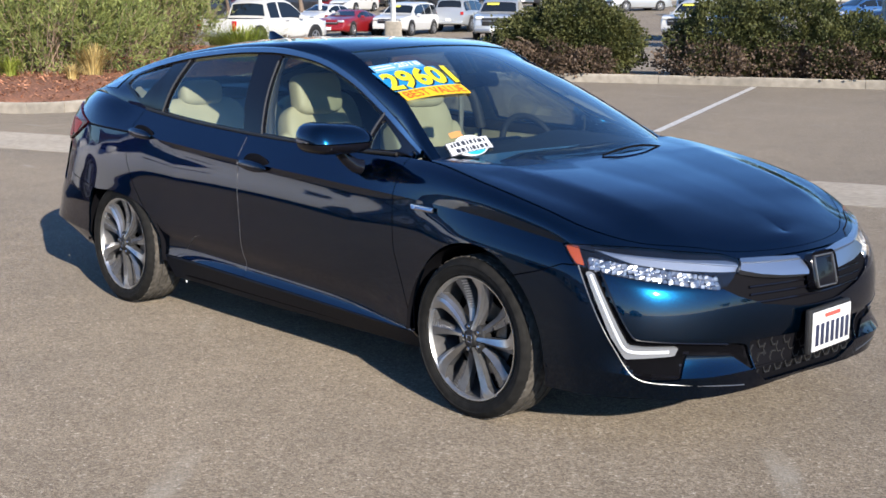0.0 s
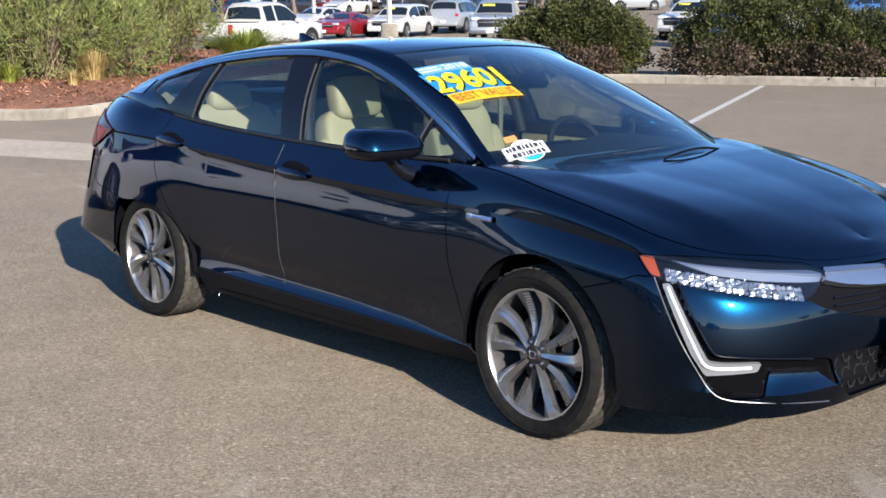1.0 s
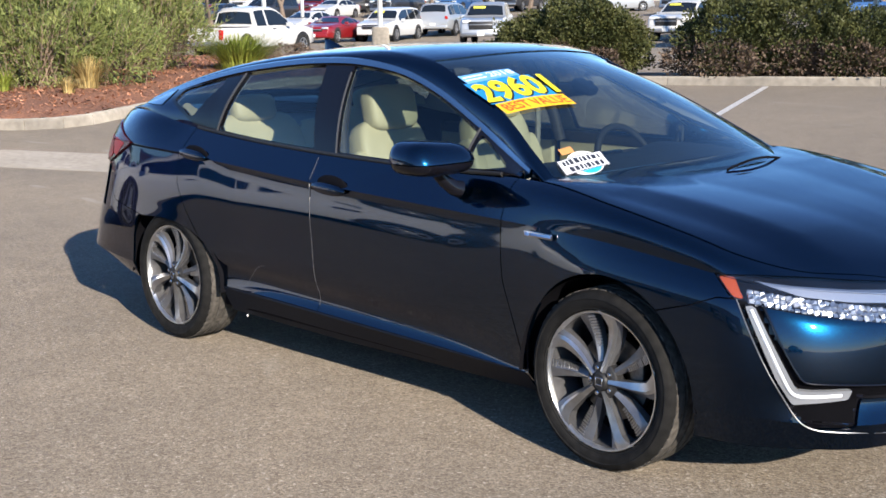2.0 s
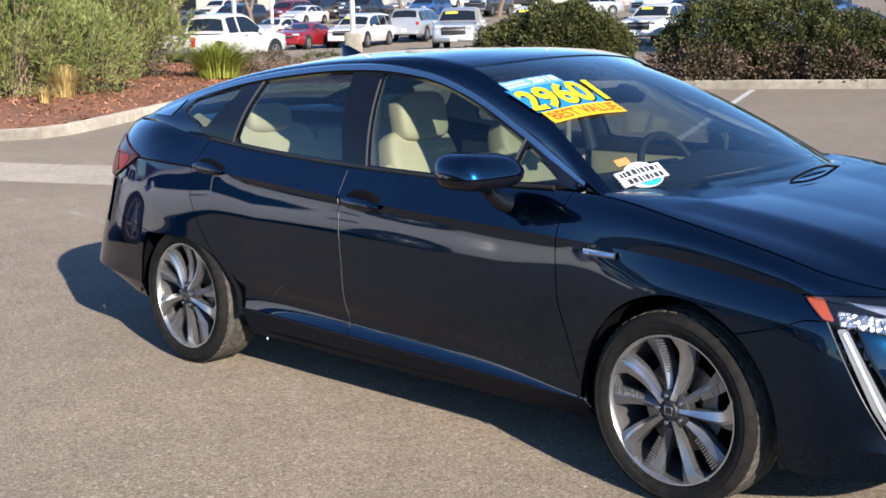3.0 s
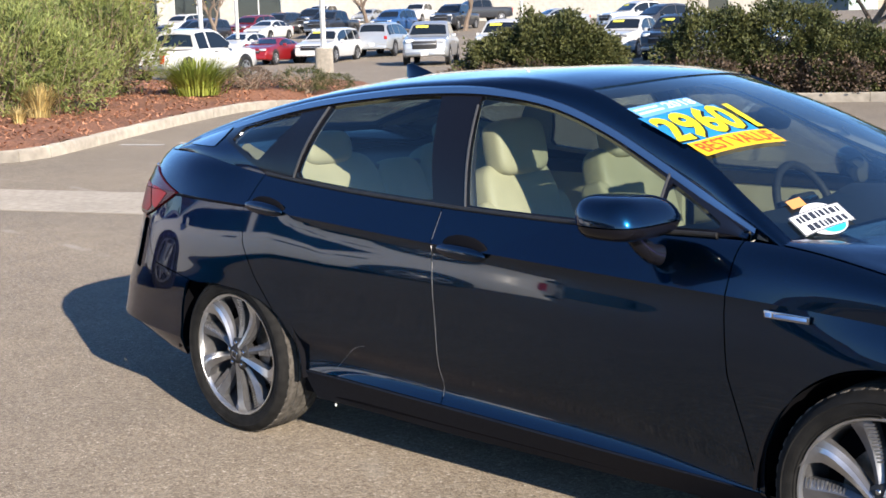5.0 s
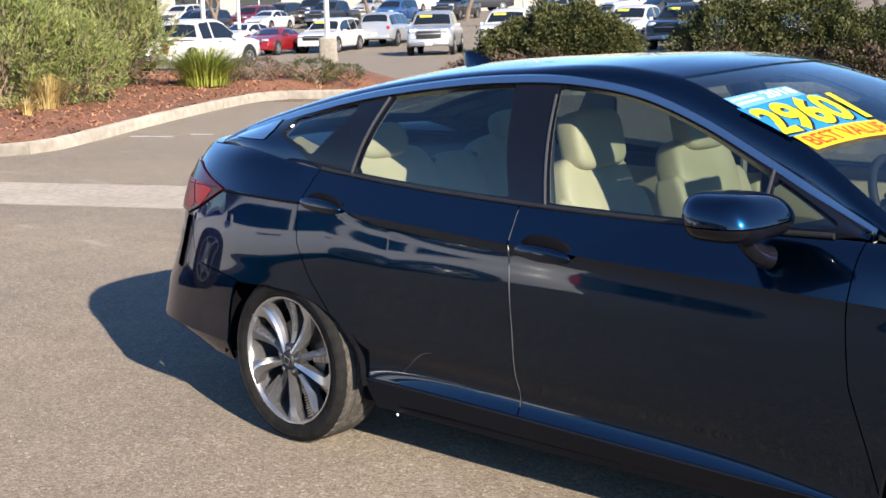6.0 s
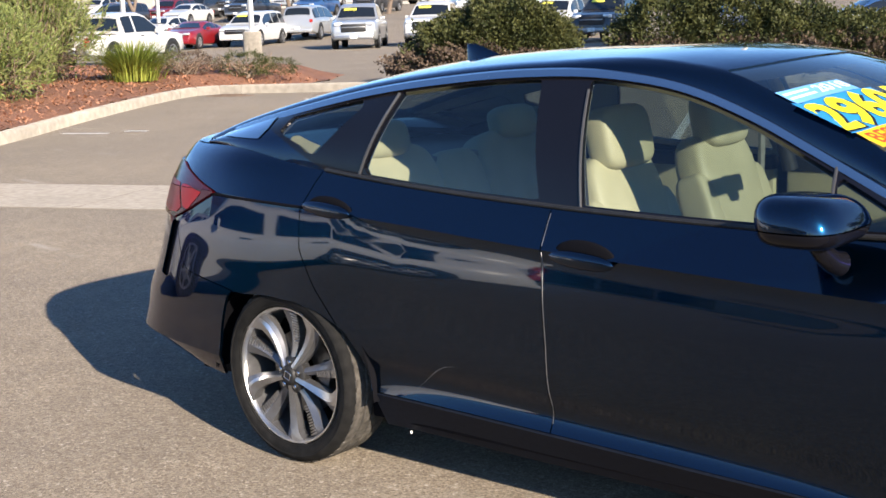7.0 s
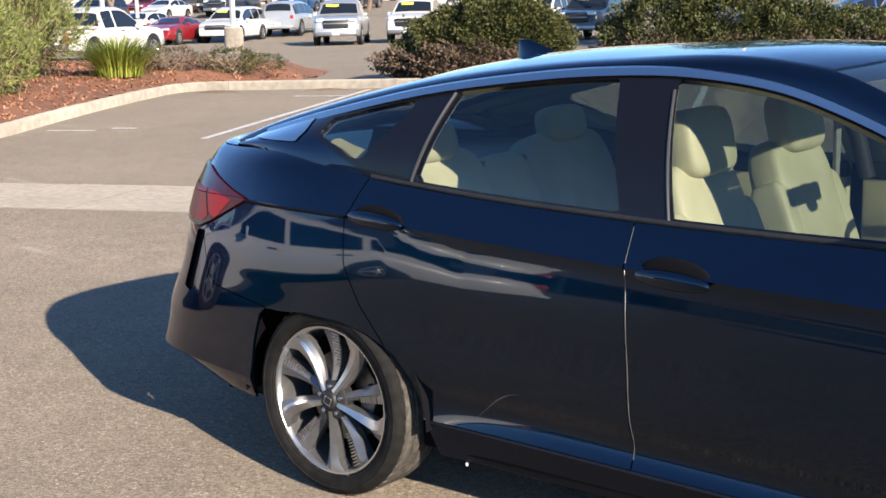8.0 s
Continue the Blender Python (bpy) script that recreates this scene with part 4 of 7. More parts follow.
# ---- wheels ----
def build_wheel():
    w = new("wheel")
    w.parent = CAR
    bm = bmesh.new()
    prof = [(.246, .012), (.251, -.003), (.254, -.007), (.258, -.007), (.261, -.010), (.278, -.014), (.287, -.014), (.290, -.0165), (.295, -.015), (.307, -.006), (.314, .006), (.318, .016)]
    revolve(bm, prof, 72)
    part("tyre", bm, RUBBER, w, "black rubber tyre")
    bm = bmesh.new()
    prof = [(.318, .016), (.3205, .030), (.322, .046), (.322, .054), (.315, .056), (.315, .064), (.322, .066), (.322, .096), (.315, .098), (.315, .106), (.322, .108), (.322, .138), (.315, .140), (.315, .148), (.322, .150), (.3205, .172), (.312, .196), (.280, .206), (.246, .195)]
    revolve(bm, prof, 72)
    for k in range(48):
        a = 2 * math.pi * k / 48
        box(bm, (.3178 * math.cos(a), .028, .3178 * math.sin(a)), (.006, .030, .026), .001, Matrix.Rotation(-a, 4, "Y"), 1)
    part("tread", bm, TREAD, w, "dusty grey tyre tread")
    bm = bmesh.new()
    revolve(bm, [(.2465, .016), (.2475, .002), (.2455, -.004), (.240, -.003), (.236, .004), (.234, .012)], 72)
    part("rim", bm, RIM_LIP, w, "machined bright alloy rim")
    bm = bmesh.new()
    revolve(bm, [(.234, .012), (.232, .020), (.226, .06), (.222, .19)], 72)
    part("rim_barrel", bm, ALLOY_DARK, w, "dark rim barrel")
    for k in range(10):
        a0 = 2 * math.pi * k / 10
        bright = k % 2 == 0
        bm = bmesh.new()
        n = 14
        prev = None
        rows = []
        for i in range(n + 1):
            f = i / n
            r = .036 + (.2415 - .036) * f
            sweep = a0 + (-.10 * f + .17 * f * f if bright else -.10 * f + .10 * f * f)
            hook = max(0, f - .78) / .22
            lead_w = .011 + .021 * f ** 1.2 + (.040 * hook ** 1.5 if bright else 0)
            trail_w = .011 + (.025 if bright else .022) * f ** 1.2
            c, t = Vector((math.cos(sweep), 0, math.sin(sweep))), Vector((-math.sin(sweep), 0, math.cos(sweep)))
            lead, trail = c * r + t * lead_w, c * r - t * trail_w
            swell = math.sin(math.pi * min(1, f * .85 + .1))
            # one long crest parts a steep trailing face from a twisted leading face
            if bright:
                y0 = -.003 + .007 * math.sin(math.pi * f)
                deep = (.0, .024 * swell + .002, .012 * swell, .0, .006 * swell, .010 * swell * (1 - hook), .0)
            else:
                y0 = .008 + .013 * math.sin(math.pi * min(1, f * 1.1))
                deep = (.0, .016 * swell, .006 * swell, .0, .006 * swell, .014 * swell, .0)
            q = [trail + Vector((0, y0 + .042, 0))]
            for u, dd in zip((0, .26, .46, .74, 1.0), deep[1:6]):
                q.append(trail.lerp(lead, u) + Vector((0, y0 + dd, 0)))
            q.append(lead + Vector((0, y0 + .042, 0)))
            rows.append((trail.lerp(lead, .30) + Vector((0, y0 + deep[2], 0)), t, sweep, f))
            q = [bm.verts.new(v) for v in q]
            if prev:
                for j in range(6):
                    face = bm.faces.new((prev[j], prev[j + 1], q[j + 1], q[j]))
                    face.material_index = 0 if bright and j in (2, 3, 4) else 1
            prev = q
        bmesh.ops.recalc_face_normals(bm, faces=bm.faces)
        if not bright:
            for u in np.linspace(.42, .92, 11):
                p, t, sw, f = rows[int(round(u * n))]
                rr = .036 + (.2415 - .036) * u
                cc = a0 - .10 * u + .10 * u * u - .10
                box(bm, (math.cos(cc) * rr, p.y + .001, math.sin(cc) * rr), (.005, .008, .014 + .018 * u), 0, Matrix.Rotation(-cc, 4, "Y"))
        ob = part("spoke", bm, [ALLOY, ALLOY_DARK], w, "machined bright spoke" if bright else "dark ribbed spoke")
        ob.data.set_sharp_from_angle(angle=radians(20))
    bm = bmesh.new()
    revolve(bm, [(.0, -.006), (.026, -.006), (.031, -.002), (.033, .004), (.060, .010), (.066, .016), (.066, .05)], 40)
    hub = part("hub", bm, BLACK_TRIM, w, "black hub cap")
    bm = bmesh.new()
    for x, z, sx, sz in ((-.014, 0, .005, .030), (.014, 0, .005, .030), (0, .0125, .024, .005), (0, -.0125, .024, .005)):
        box(bm, (x, -.0075, z), (sx, .003, sz), .001, None, 1)
    part("hub_emblem", bm, CHROME, hub, "plain chrome hub emblem")
    for k in range(5):
        a = 2 * math.pi * (k + .5) / 5
        bm = bmesh.new()
        revolve(bm, [(.0, -.006), (.006, -.006), (.0085, -.003), (.0085, .02)], 10, Matrix.Translation((.047 * math.cos(a), .004, .047 * math.sin(a))))
        part("wheel_nut", bm, CHROME, w)
    bm = bmesh.new()
    revolve(bm, [(.06, .075), (.150, .075), (.150, .10), (.06, .10)], 48)
    part("brake_disc", bm, BRAKE, w)
    bm = bmesh.new()
    box(bm, (.118, .075, .045), (.06, .05, .11), .012)
    part("brake_caliper", bm, BRAKE, w)
    bm = bmesh.new()
    revolve(bm, [(.0, .13), (.222, .13), (.222, .2)], 40)
    part("drum_back", bm, SHELL, w)
    return w


wheel = build_wheel()
wheel.matrix_basis = pose(1.375, -.882, .334)
for x, s, a in ((-1.375, 1, 20), (1.375, -1, 8), (-1.375, -1, 47)):
    m = pose(x, -.882, .334, 0, a, 0) if s > 0 else pose(x, .882, .334, 0, 0, 180) @ pose(0, 0, 0, 0, a, 0)
    copy_thing(wheel, m)
for x in (1.385, -1.375):
    for s in (-1, 1):
        bm = bmesh.new()
        n = 28
        rings = []
        rad = .392 if x > 0 else .405
        for k in range(n + 1):
            a = math.pi * k / n
            rings.append([bm.verts.new((x + rad * math.cos(a), s * y, .30 + rad * 1.02 * math.sin(a))) for y in (.875 if x < 0 else .885, .60)])
        for p, q in zip(rings, rings[1:]):
            bm.faces.new((p[0], q[0], q[1], p[1]))
        bm.faces.new([r[1] for r in rings])
        part("wheel_arch_liner", bm, SHELL, CAR)

# ---- lamps, grille, badges, handles, mirrors ----
def on_skin(sheet, a, z, rear=False):
    """A point of the skin by its bearing round the nose (or tail) and its height, with its normal."""
    p = sheet.v
    b = np.degrees(np.arctan2(np.abs(p[:, 1]), (-p[:, 0] if rear else p[:, 0]) - 1.45))
    d = np.where((p[:, 0] < -1.2) if rear else (p[:, 0] > 1.2), np.hypot((b - a) * .016, p[:, 2] - z), 9)
    k = np.argsort(d)[:9]
    M = np.stack([np.ones(9), b[k] - a, p[k, 2] - z], 1)
    q = np.linalg.lstsq(M, p[k], rcond=None)[0][0]
    n = sheet.n[k].mean(0)
    return Vector(q), Vector(n).normalized()


def side_skin(x, z):
    """A point of the right-hand side by length and height, with its normal."""
    sh = CUT["lower"]
    p = sh.v
    d = np.hypot(p[:, 0] - x, p[:, 2] - z) + np.where(np.abs(p[:, 1]) < .6, 9, 0)
    k = np.argsort(d)[:9]
    M = np.stack([np.ones(9), p[k, 0] - x, p[k, 2] - z], 1)
    q = np.linalg.lstsq(M, p[k], rcond=None)[0][0]
    return Vector(q), Vector(sh.n[k].mean(0)).normalized()


def two_sides(name, sheet, mat, parents, label=""):
    sheet.build(name, mat, parents[0], label)
    sheet.mirrored().build(name, mat, parents[1], label)


def dress_lamps():
    X, Z, W, both = CUT["X"], CUT["Z"], CUT["W"], CUT["both"]
    band = CUT["band"]
    lens = CUT["lamp_skin"]
    pair = [lens.moved(.001).build("headlight", LENS_CLEAR, CAR, "clear headlight lens"), lens.moved(.001).mirrored().build("headlight", LENS_CLEAR, CAR, "clear headlight lens")]
    two_sides("lamp_housing", lens.moved(-.038), BLACK_GLOSS, pair)
    amber = lens.keep(band([(65.8, .764), (62.6, .708), (60.6, .702), (62.6, .762)])).moved(-.006)
    two_sides("side_marker", amber.flanged(.008), AMBER, pair, "amber side marker")
    upper = lens.keep(band([(59.0, .757), (50, .742), (40, .726), (28, .712), (25.2, .704), (25.4, .672), (31, .676), (40, .688), (50, .712)])).moved(-.010)
    two_sides("lamp_blade", upper.flanged(.01), BLADE, pair, "bright upper blade")
    tray = lens.keep(band([(60.4, .700), (59.8, .742), (50, .722), (40, .694), (31, .670), (29.5, .610), (40, .634), (50, .662)])).moved(-.030)
    two_sides("lamp_tray", tray, TRAY, pair, "silvery reflector tray")
    facet = np.random.default_rng(300)
    for a in np.linspace(59.4, 31.5, 24):
        for row in (.20, .50, .80):
            zb = .613 + (a - 31) / 28.7 * .077
            zt = .664 + (a - 31) / 28.7 * .074
            q, n = on_skin(CUT["lower"], a + .6 * (row - .5), zb + (zt - zb) * row)
            for i, s in enumerate((-1, 1)):
                c = Vector((q.x, s * abs(q.y), q.z)) - Vector((n.x, s * abs(n.y), n.z)) * .020
                m = Vector((n.x, s * abs(n.y), n.z)).to_track_quat("Z", "Y").to_matrix().to_4x4()
                bm = bmesh.new()
                box(bm, (0, 0, 0), (.024, .021, .014), .005, None, 1)
                for v in bm.verts:
                    v.co += Vector(facet.normal(0, .0014, 3))
                bmesh.ops.transform(bm, matrix=Matrix.Translation(c) @ m, verts=bm.verts)
                part("led_cell", bm, REFLECTOR, pair[i], smooth=False)
    # bright bar and emblem plate over the grille
    cs = CUT["cut_skin"]
    bar = cs["BAR"]
    lean = np.clip((.705 - bar.v[:, 2:3]) / .06, 0, 1)
    face = bar.n + np.array([0, 0, .20])
    bar = Sheet(bar.v + bar.n * (.004 + .026 * lean), face / np.linalg.norm(face, axis=1, keepdims=True), bar.f)
    for s in (bar, bar.mirrored()):
        s.flanged(.03).build("grille_bar", BRIGHT_BAR, CAR, "chrome grille bar")
    both(cs["GRILLE"].moved(-.035)).build("grille", BLACK_GLOSS, CAR, "gloss black grille")
    both(cs["LOW_GRILLE"].moved(-.04)).build("lower_grille", BLACK_TRIM, CAR, "black lower grille")
    for z in (.555, .585, .612):
        bm = bmesh.new()
        pts = []
        for a in np.linspace(-23, 23, 25):
            q, n = on_skin(CUT["lower"], abs(a), z)
            pts.append((q.x - .012, math.copysign(abs(q.y), a), q.z))
        tube(bm, pts, .005, 6)
        part("grille_slat", bm, BLACK_GLOSS, CAR)
    for row, z in enumerate((.300, .335, .370, .400)):
        for a in np.arange(-20, 21, 4.2):
            a2 = a + (2.1 if row % 2 else 0)
            q, n = on_skin(CUT["lower"], abs(a2), z)
            bm = bmesh.new()
            r = bmesh.ops.create_cone(bm, segments=6, radius1=.026, radius2=.026, depth=.012, cap_ends=False)
            bmesh.ops.solidify(bm, geom=bm.faces[:], thickness=.005)
            m = Matrix.Translation((q.x - .022, math.copysign(abs(q.y), a2), q.z)) @ Matrix.Rotation(math.pi / 2, 4, "Y")
            bmesh.ops.transform(bm, matrix=m, verts=bm.verts)
            part("grille_cell", bm, BLACK_TRIM, CAR, smooth=False)
    # emblem: a plain rounded plate
    bm = bmesh.new()
    box(bm, (2.352, 0, .642), (.03, .165, .142), .03, Matrix.Rotation(radians(-14), 4, "Y"), 4)
    part("emblem_plate", bm, BLACK_GLOSS, CAR, "plain dark emblem plate")
    bm = bmesh.new()
    tilt = Matrix.Rotation(radians(-14), 4, "Y")
    for y in (-.060, .060):
        box(bm, (2.363, y, .642), (.016, .006, .108), .002, tilt)
    for z, dx in ((.698, .013), (.586, -.013)):
        box(bm, (2.363 - dx, 0, z), (.016, .118, .006), .002, tilt)
    part("emblem", bm, ALLOY_DARK, CAR, "plain dark metal emblem frame")
    # daytime running lamps in black surrounds with a bright outline
    bed = [cs["DRL_BED"].moved(-.016).build("lamp_surround", BLACK_GLOSS, CAR, "gloss black lamp surround"), cs["DRL_BED"].moved(-.016).mirrored().build("lamp_surround", BLACK_GLOSS, CAR, "gloss black lamp surround")]
    strip = CUT["lower"].keep(band(CUT["DRL"])).moved(-.002)
    two_sides("running_light", strip.flanged(.014), LED_WHITE, bed, "white running light strip")
    core = material("white_light_core", (.62, .64, .68), .25)
    for i, s in enumerate((-1, 1)):
        bm = bmesh.new()
        path = [(59.2, .672), (56.3, .570), (53.4, .465), (52.2, .420), (51.0, .402), (48.5, .400), (45, .401), (41.6, .402)]
        P = []
        for (a0, z0), (a1, z1) in zip(path, path[1:]):
            for u in (0, .34, .67):
                q, n = on_skin(CUT["lower"], a0 + (a1 - a0) * u, z0 + (z1 - z0) * u)
                q = q - n * .003
                P.append((q.x, s * abs(q.y), q.z))
        P = np.array(P)
        for _ in range(3):
            P[1:-1] = (P[:-2] + 2 * P[1:-1] + P[2:]) / 4
        tube(bm, [tuple(p) for p in P], .0068, 8)
        part("light_core", bm, core, bed[i], "white light guide core")
    OUT = [(61.9, .700), (58.8, .58), (55.8, .473), (53.4, .405), (51.6, .350), (50.2, .318), (48.2, .298), (45, .291), (40.6, .288), (34, .276), (28, .262), (22, .250)]
    IN = [(57.2, .690), (54.3, .58), (50.6, .463), (49.8, .452), (48.6, .446), (43, .440), (36, .430), (26, .412)]
    for name, path, rad in (("lamp_outline", OUT, .0024), ("lamp_inner_outline", IN, .0038)):
        for i, s in enumerate((-1, 1)):
            bm = bmesh.new()
            pts = []
            for (a0, z0), (a1, z1) in zip(path, path[1:]):
                for u in (0, .34, .67):
                    q, n = on_skin(CUT["lower"], a0 + (a1 - a0) * u, z0 + (z1 - z0) * u)
                    q = q + n * .0035
                    pts.append((q.x, s * abs(q.y), q.z))
            P = np.array(pts)
            for _ in range(6):
                P[1:-1] = (P[:-2] + 2 * P[1:-1] + P[2:]) / 4
            tube(bm, [tuple(p) for p in P], rad, 8)
            part(name, bm, ALLOY_DARK if rad < .0037 else BLACK_GLOSS, bed[i], "bright lamp outline" if rad < .0037 else "")
    # plate: writing stands as plain bars
    turn_ = Matrix.Translation((2.379, .028, .42)) @ Matrix.Rotation(radians(5), 4, "Z") @ Matrix.Translation((-2.44, 0, -.42))
    bm = bmesh.new()
    box(bm, (2.432, 0, .425), (.022, .318, .172), .008)
    bmesh.ops.transform(bm, matrix=turn_, verts=bm.verts)
    pf = part("plate_frame", bm, BLACK_TRIM, CAR, "black plate bracket")
    bm = bmesh.new()
    box(bm, (2.447, .003, .424), (.006, .292, .148), .002)
    bmesh.ops.transform(bm, matrix=turn_, verts=bm.verts)
    pl = part("licence_plate", bm, WHITE_PLATE, CAR, "white plate with dark bars")
    navy = material("plate_bar_navy", (0.03, 0.035, 0.07), .5)
    red = material("plate_bar_red", (0.55, 0.10, 0.08), .5)
    for k in range(7):
        bm = bmesh.new()
        box(bm, (2.4515, -.113 + k * .0388, .410), (.002, .025, .082), .0008)
        bmesh.ops.transform(bm, matrix=turn_, verts=bm.verts)
        part("plate_bar", bm, navy, pl)
    bm = bmesh.new()
    box(bm, (2.4515, .0, .478), (.002, .12, .016), .0008)
    bmesh.ops.transform(bm, matrix=turn_, verts=bm.verts)
    part("plate_bar", bm, red, pl)
    # tail lamps
    br = CUT["band_r"]
    sk = CUT["tail_skin"]
    tl = [sk.moved(.010).flanged(.03).build("tail_light", RED_DEEP, CAR, "dark red tail light"), sk.moved(.010).mirrored().flanged(.03).build("tail_light", RED_DEEP, CAR, "dark red tail light")]
    for poly in ([(67, .957), (60, .972), (57, .972), (59.5, .895), (62, .885)], [(56, .975), (40, .985), (40, .880), (52, .866), (57, .868), (59, .888)]):
        two_sides("lamp_element", sk.keep(br(poly)).moved(.012), RED_LENS, tl, "bright red lamp element")
    two_sides("bumper_vent", CUT["slit_skin"].moved(-.022), BLACK_TRIM, [CAR, CAR], "black bumper vent")
    # fender badge
    q, n = side_skin(1.092, .812)
    bm = bmesh.new()
    box(bm, (0, 0, 0), (.138, .005, .021), .002, Matrix.Rotation(radians(1), 4, "Y"))
    bg = part("fender_badge", bm, SATIN, CAR, "silver-blue fender badge")
    bg.matrix_basis = Matrix.Translation(q + n * .003) @ Matrix.Rotation(math.atan2(n.x, -n.y), 4, "Z")
    bm = bmesh.new()
    box(bm, (.012, -.0032, 0), (.10, .002, .009), .0005)
    box(bm, (-.055, -.0032, 0), (.018, .002, .013), .0005)
    part("badge_bar", bm, material("badge_blue", (.10, .22, .50), .3), bg)


dress_lamps()


def ellipsoid(bm, c, s, m=None, power=2.0, nu=32, nv=16):
    """A rounded block: an ellipsoid, or squarer with a larger power."""
    def f(t):
        return math.copysign(abs(t) ** (2 / power), t)
    rows = []
    mm = Matrix.Translation(c) @ (m if m is not None else Matrix.Identity(4))
    for i in range(nv + 1):
        v = -math.pi / 2 + math.pi * i / nv
        rows.append([bm.verts.new(mm @ Vector((s[0] * f(math.cos(v)) * f(math.cos(2 * math.pi * k / nu)), s[1] * f(math.cos(v)) * f(math.sin(2 * math.pi * k / nu)), s[2] * f(math.sin(v))))) for k in range(nu)])
    for a, b in zip(rows, rows[1:]):
        for k in range(nu):
            bm.faces.new((a[k], a[(k + 1) % nu], b[(k + 1) % nu], b[k]))
    bmesh.ops.remove_doubles(bm, verts=bm.verts, dist=1e-5)
    bmesh.ops.recalc_face_normals(bm, faces=bm.faces)


def dress_handles():
    for door, x, z, tilt in (("front_door", -.122, .876, 3.0), ("rear_door", -1.150, .941, 4.0)):
        q, n = side_skin(x, z)
        for s in (1, -1):
            holder = CUT[door + ("_r" if s > 0 else "_l")]
            c = Vector((q.x, q.y * s, q.z))
            nn = Vector((n.x, n.y * s, n.z))
            turn = Matrix.Rotation(radians(tilt), 4, "Y")
            # a black oval stands in for the shaded hollow behind the handle
            bm = bmesh.new()
            ellipsoid(bm, c - nn * .008 + Vector((0, 0, .004)), (.104, .010, .044), turn, 2.0)
            part("handle_shade", bm, SHELL, holder)
            bm = bmesh.new()
            ellipsoid(bm, c + nn * .020 + Vector((.004, 0, -.005)), (.112, .018, .025), turn, 2.2)
            part("door_handle", bm, PAINT, holder)


dress_handles()


MIRROR_GLASS = material("tinted_mirror_glass", (.10, .11, .13), .06, 1.0)


def dress_mirror(s):
    holder = new("side_mirror")
    holder.parent = CAR
    tagged(holder, "teal side mirror with black lower half")
    def shell(lo, hi, scale=1.0, drop=0.0):
        bm = bmesh.new()
        rows = []
        for i in range(25):
            u = i / 24
            v = lo + (hi - lo) * u
            ring_ = []
            for k in range(40):
                t = 2 * math.pi * k / 40
                cy, cx = math.cos(t), math.sin(t)
                r = math.cos(v) ** .46 if math.cos(v) > 0 else 0
                y = .160 * math.copysign(abs(cy) ** .60, cy) * r * scale
                x = (.118 if cx > 0 else .106) * math.copysign(abs(cx) ** .64, cx) * r * scale
                z = (.074 if v > 0 else .050) * math.sin(v) * scale
                top = 1.0 + (.16 * (-y / .160) if z > 0 else 0)
                ring_.append(bm.verts.new((.625 + x - (.020 * max(z, 0) / .07), s * (.965 - y), 1.050 + z * top - drop)))
            rows.append(ring_)
        for a, b in zip(rows, rows[1:]):
            for k in range(40):
                bm.faces.new((a[k], a[(k + 1) % 40], b[(k + 1) % 40], b[k]))
        bmesh.ops.remove_doubles(bm, verts=bm.verts, dist=1e-5)
        bmesh.ops.recalc_face_normals(bm, faces=bm.faces)
        return bm
    part("mirror_cap", shell(-.02, math.pi / 2), PAINT, holder)
    part("mirror_base", shell(-math.pi / 2, -.05, .985, .003), BLACK_GLOSS, holder, "black mirror underside")
    bm = bmesh.new()
    tube(bm, [(.640, s * .835, .930), (.632, s * .865, .940), (.622, s * .900, .968), (.615, s * .925, 1.0)], [.034, .030, .026, .026], 16)
    part("mirror_arm", bm, BLACK_GLOSS, holder, "black mirror arm")
    bm = bmesh.new()
    ellipsoid(bm, (.525, s * .952, 1.052), (.006, .10, .058), None, 3)
    part("mirror_glass", bm, MIRROR_GLASS, holder, "mirror glass")
    return holder


dress_mirror(-1)
folded = dress_mirror(1)
folded.matrix_basis = pose(.53, .80, 0) @ pose(0, 0, 0, 0, 0, 62) @ pose(-.63, -.93, -.02)


STRIP = material("grey_satin_strip", (.045, .046, .050), .42)


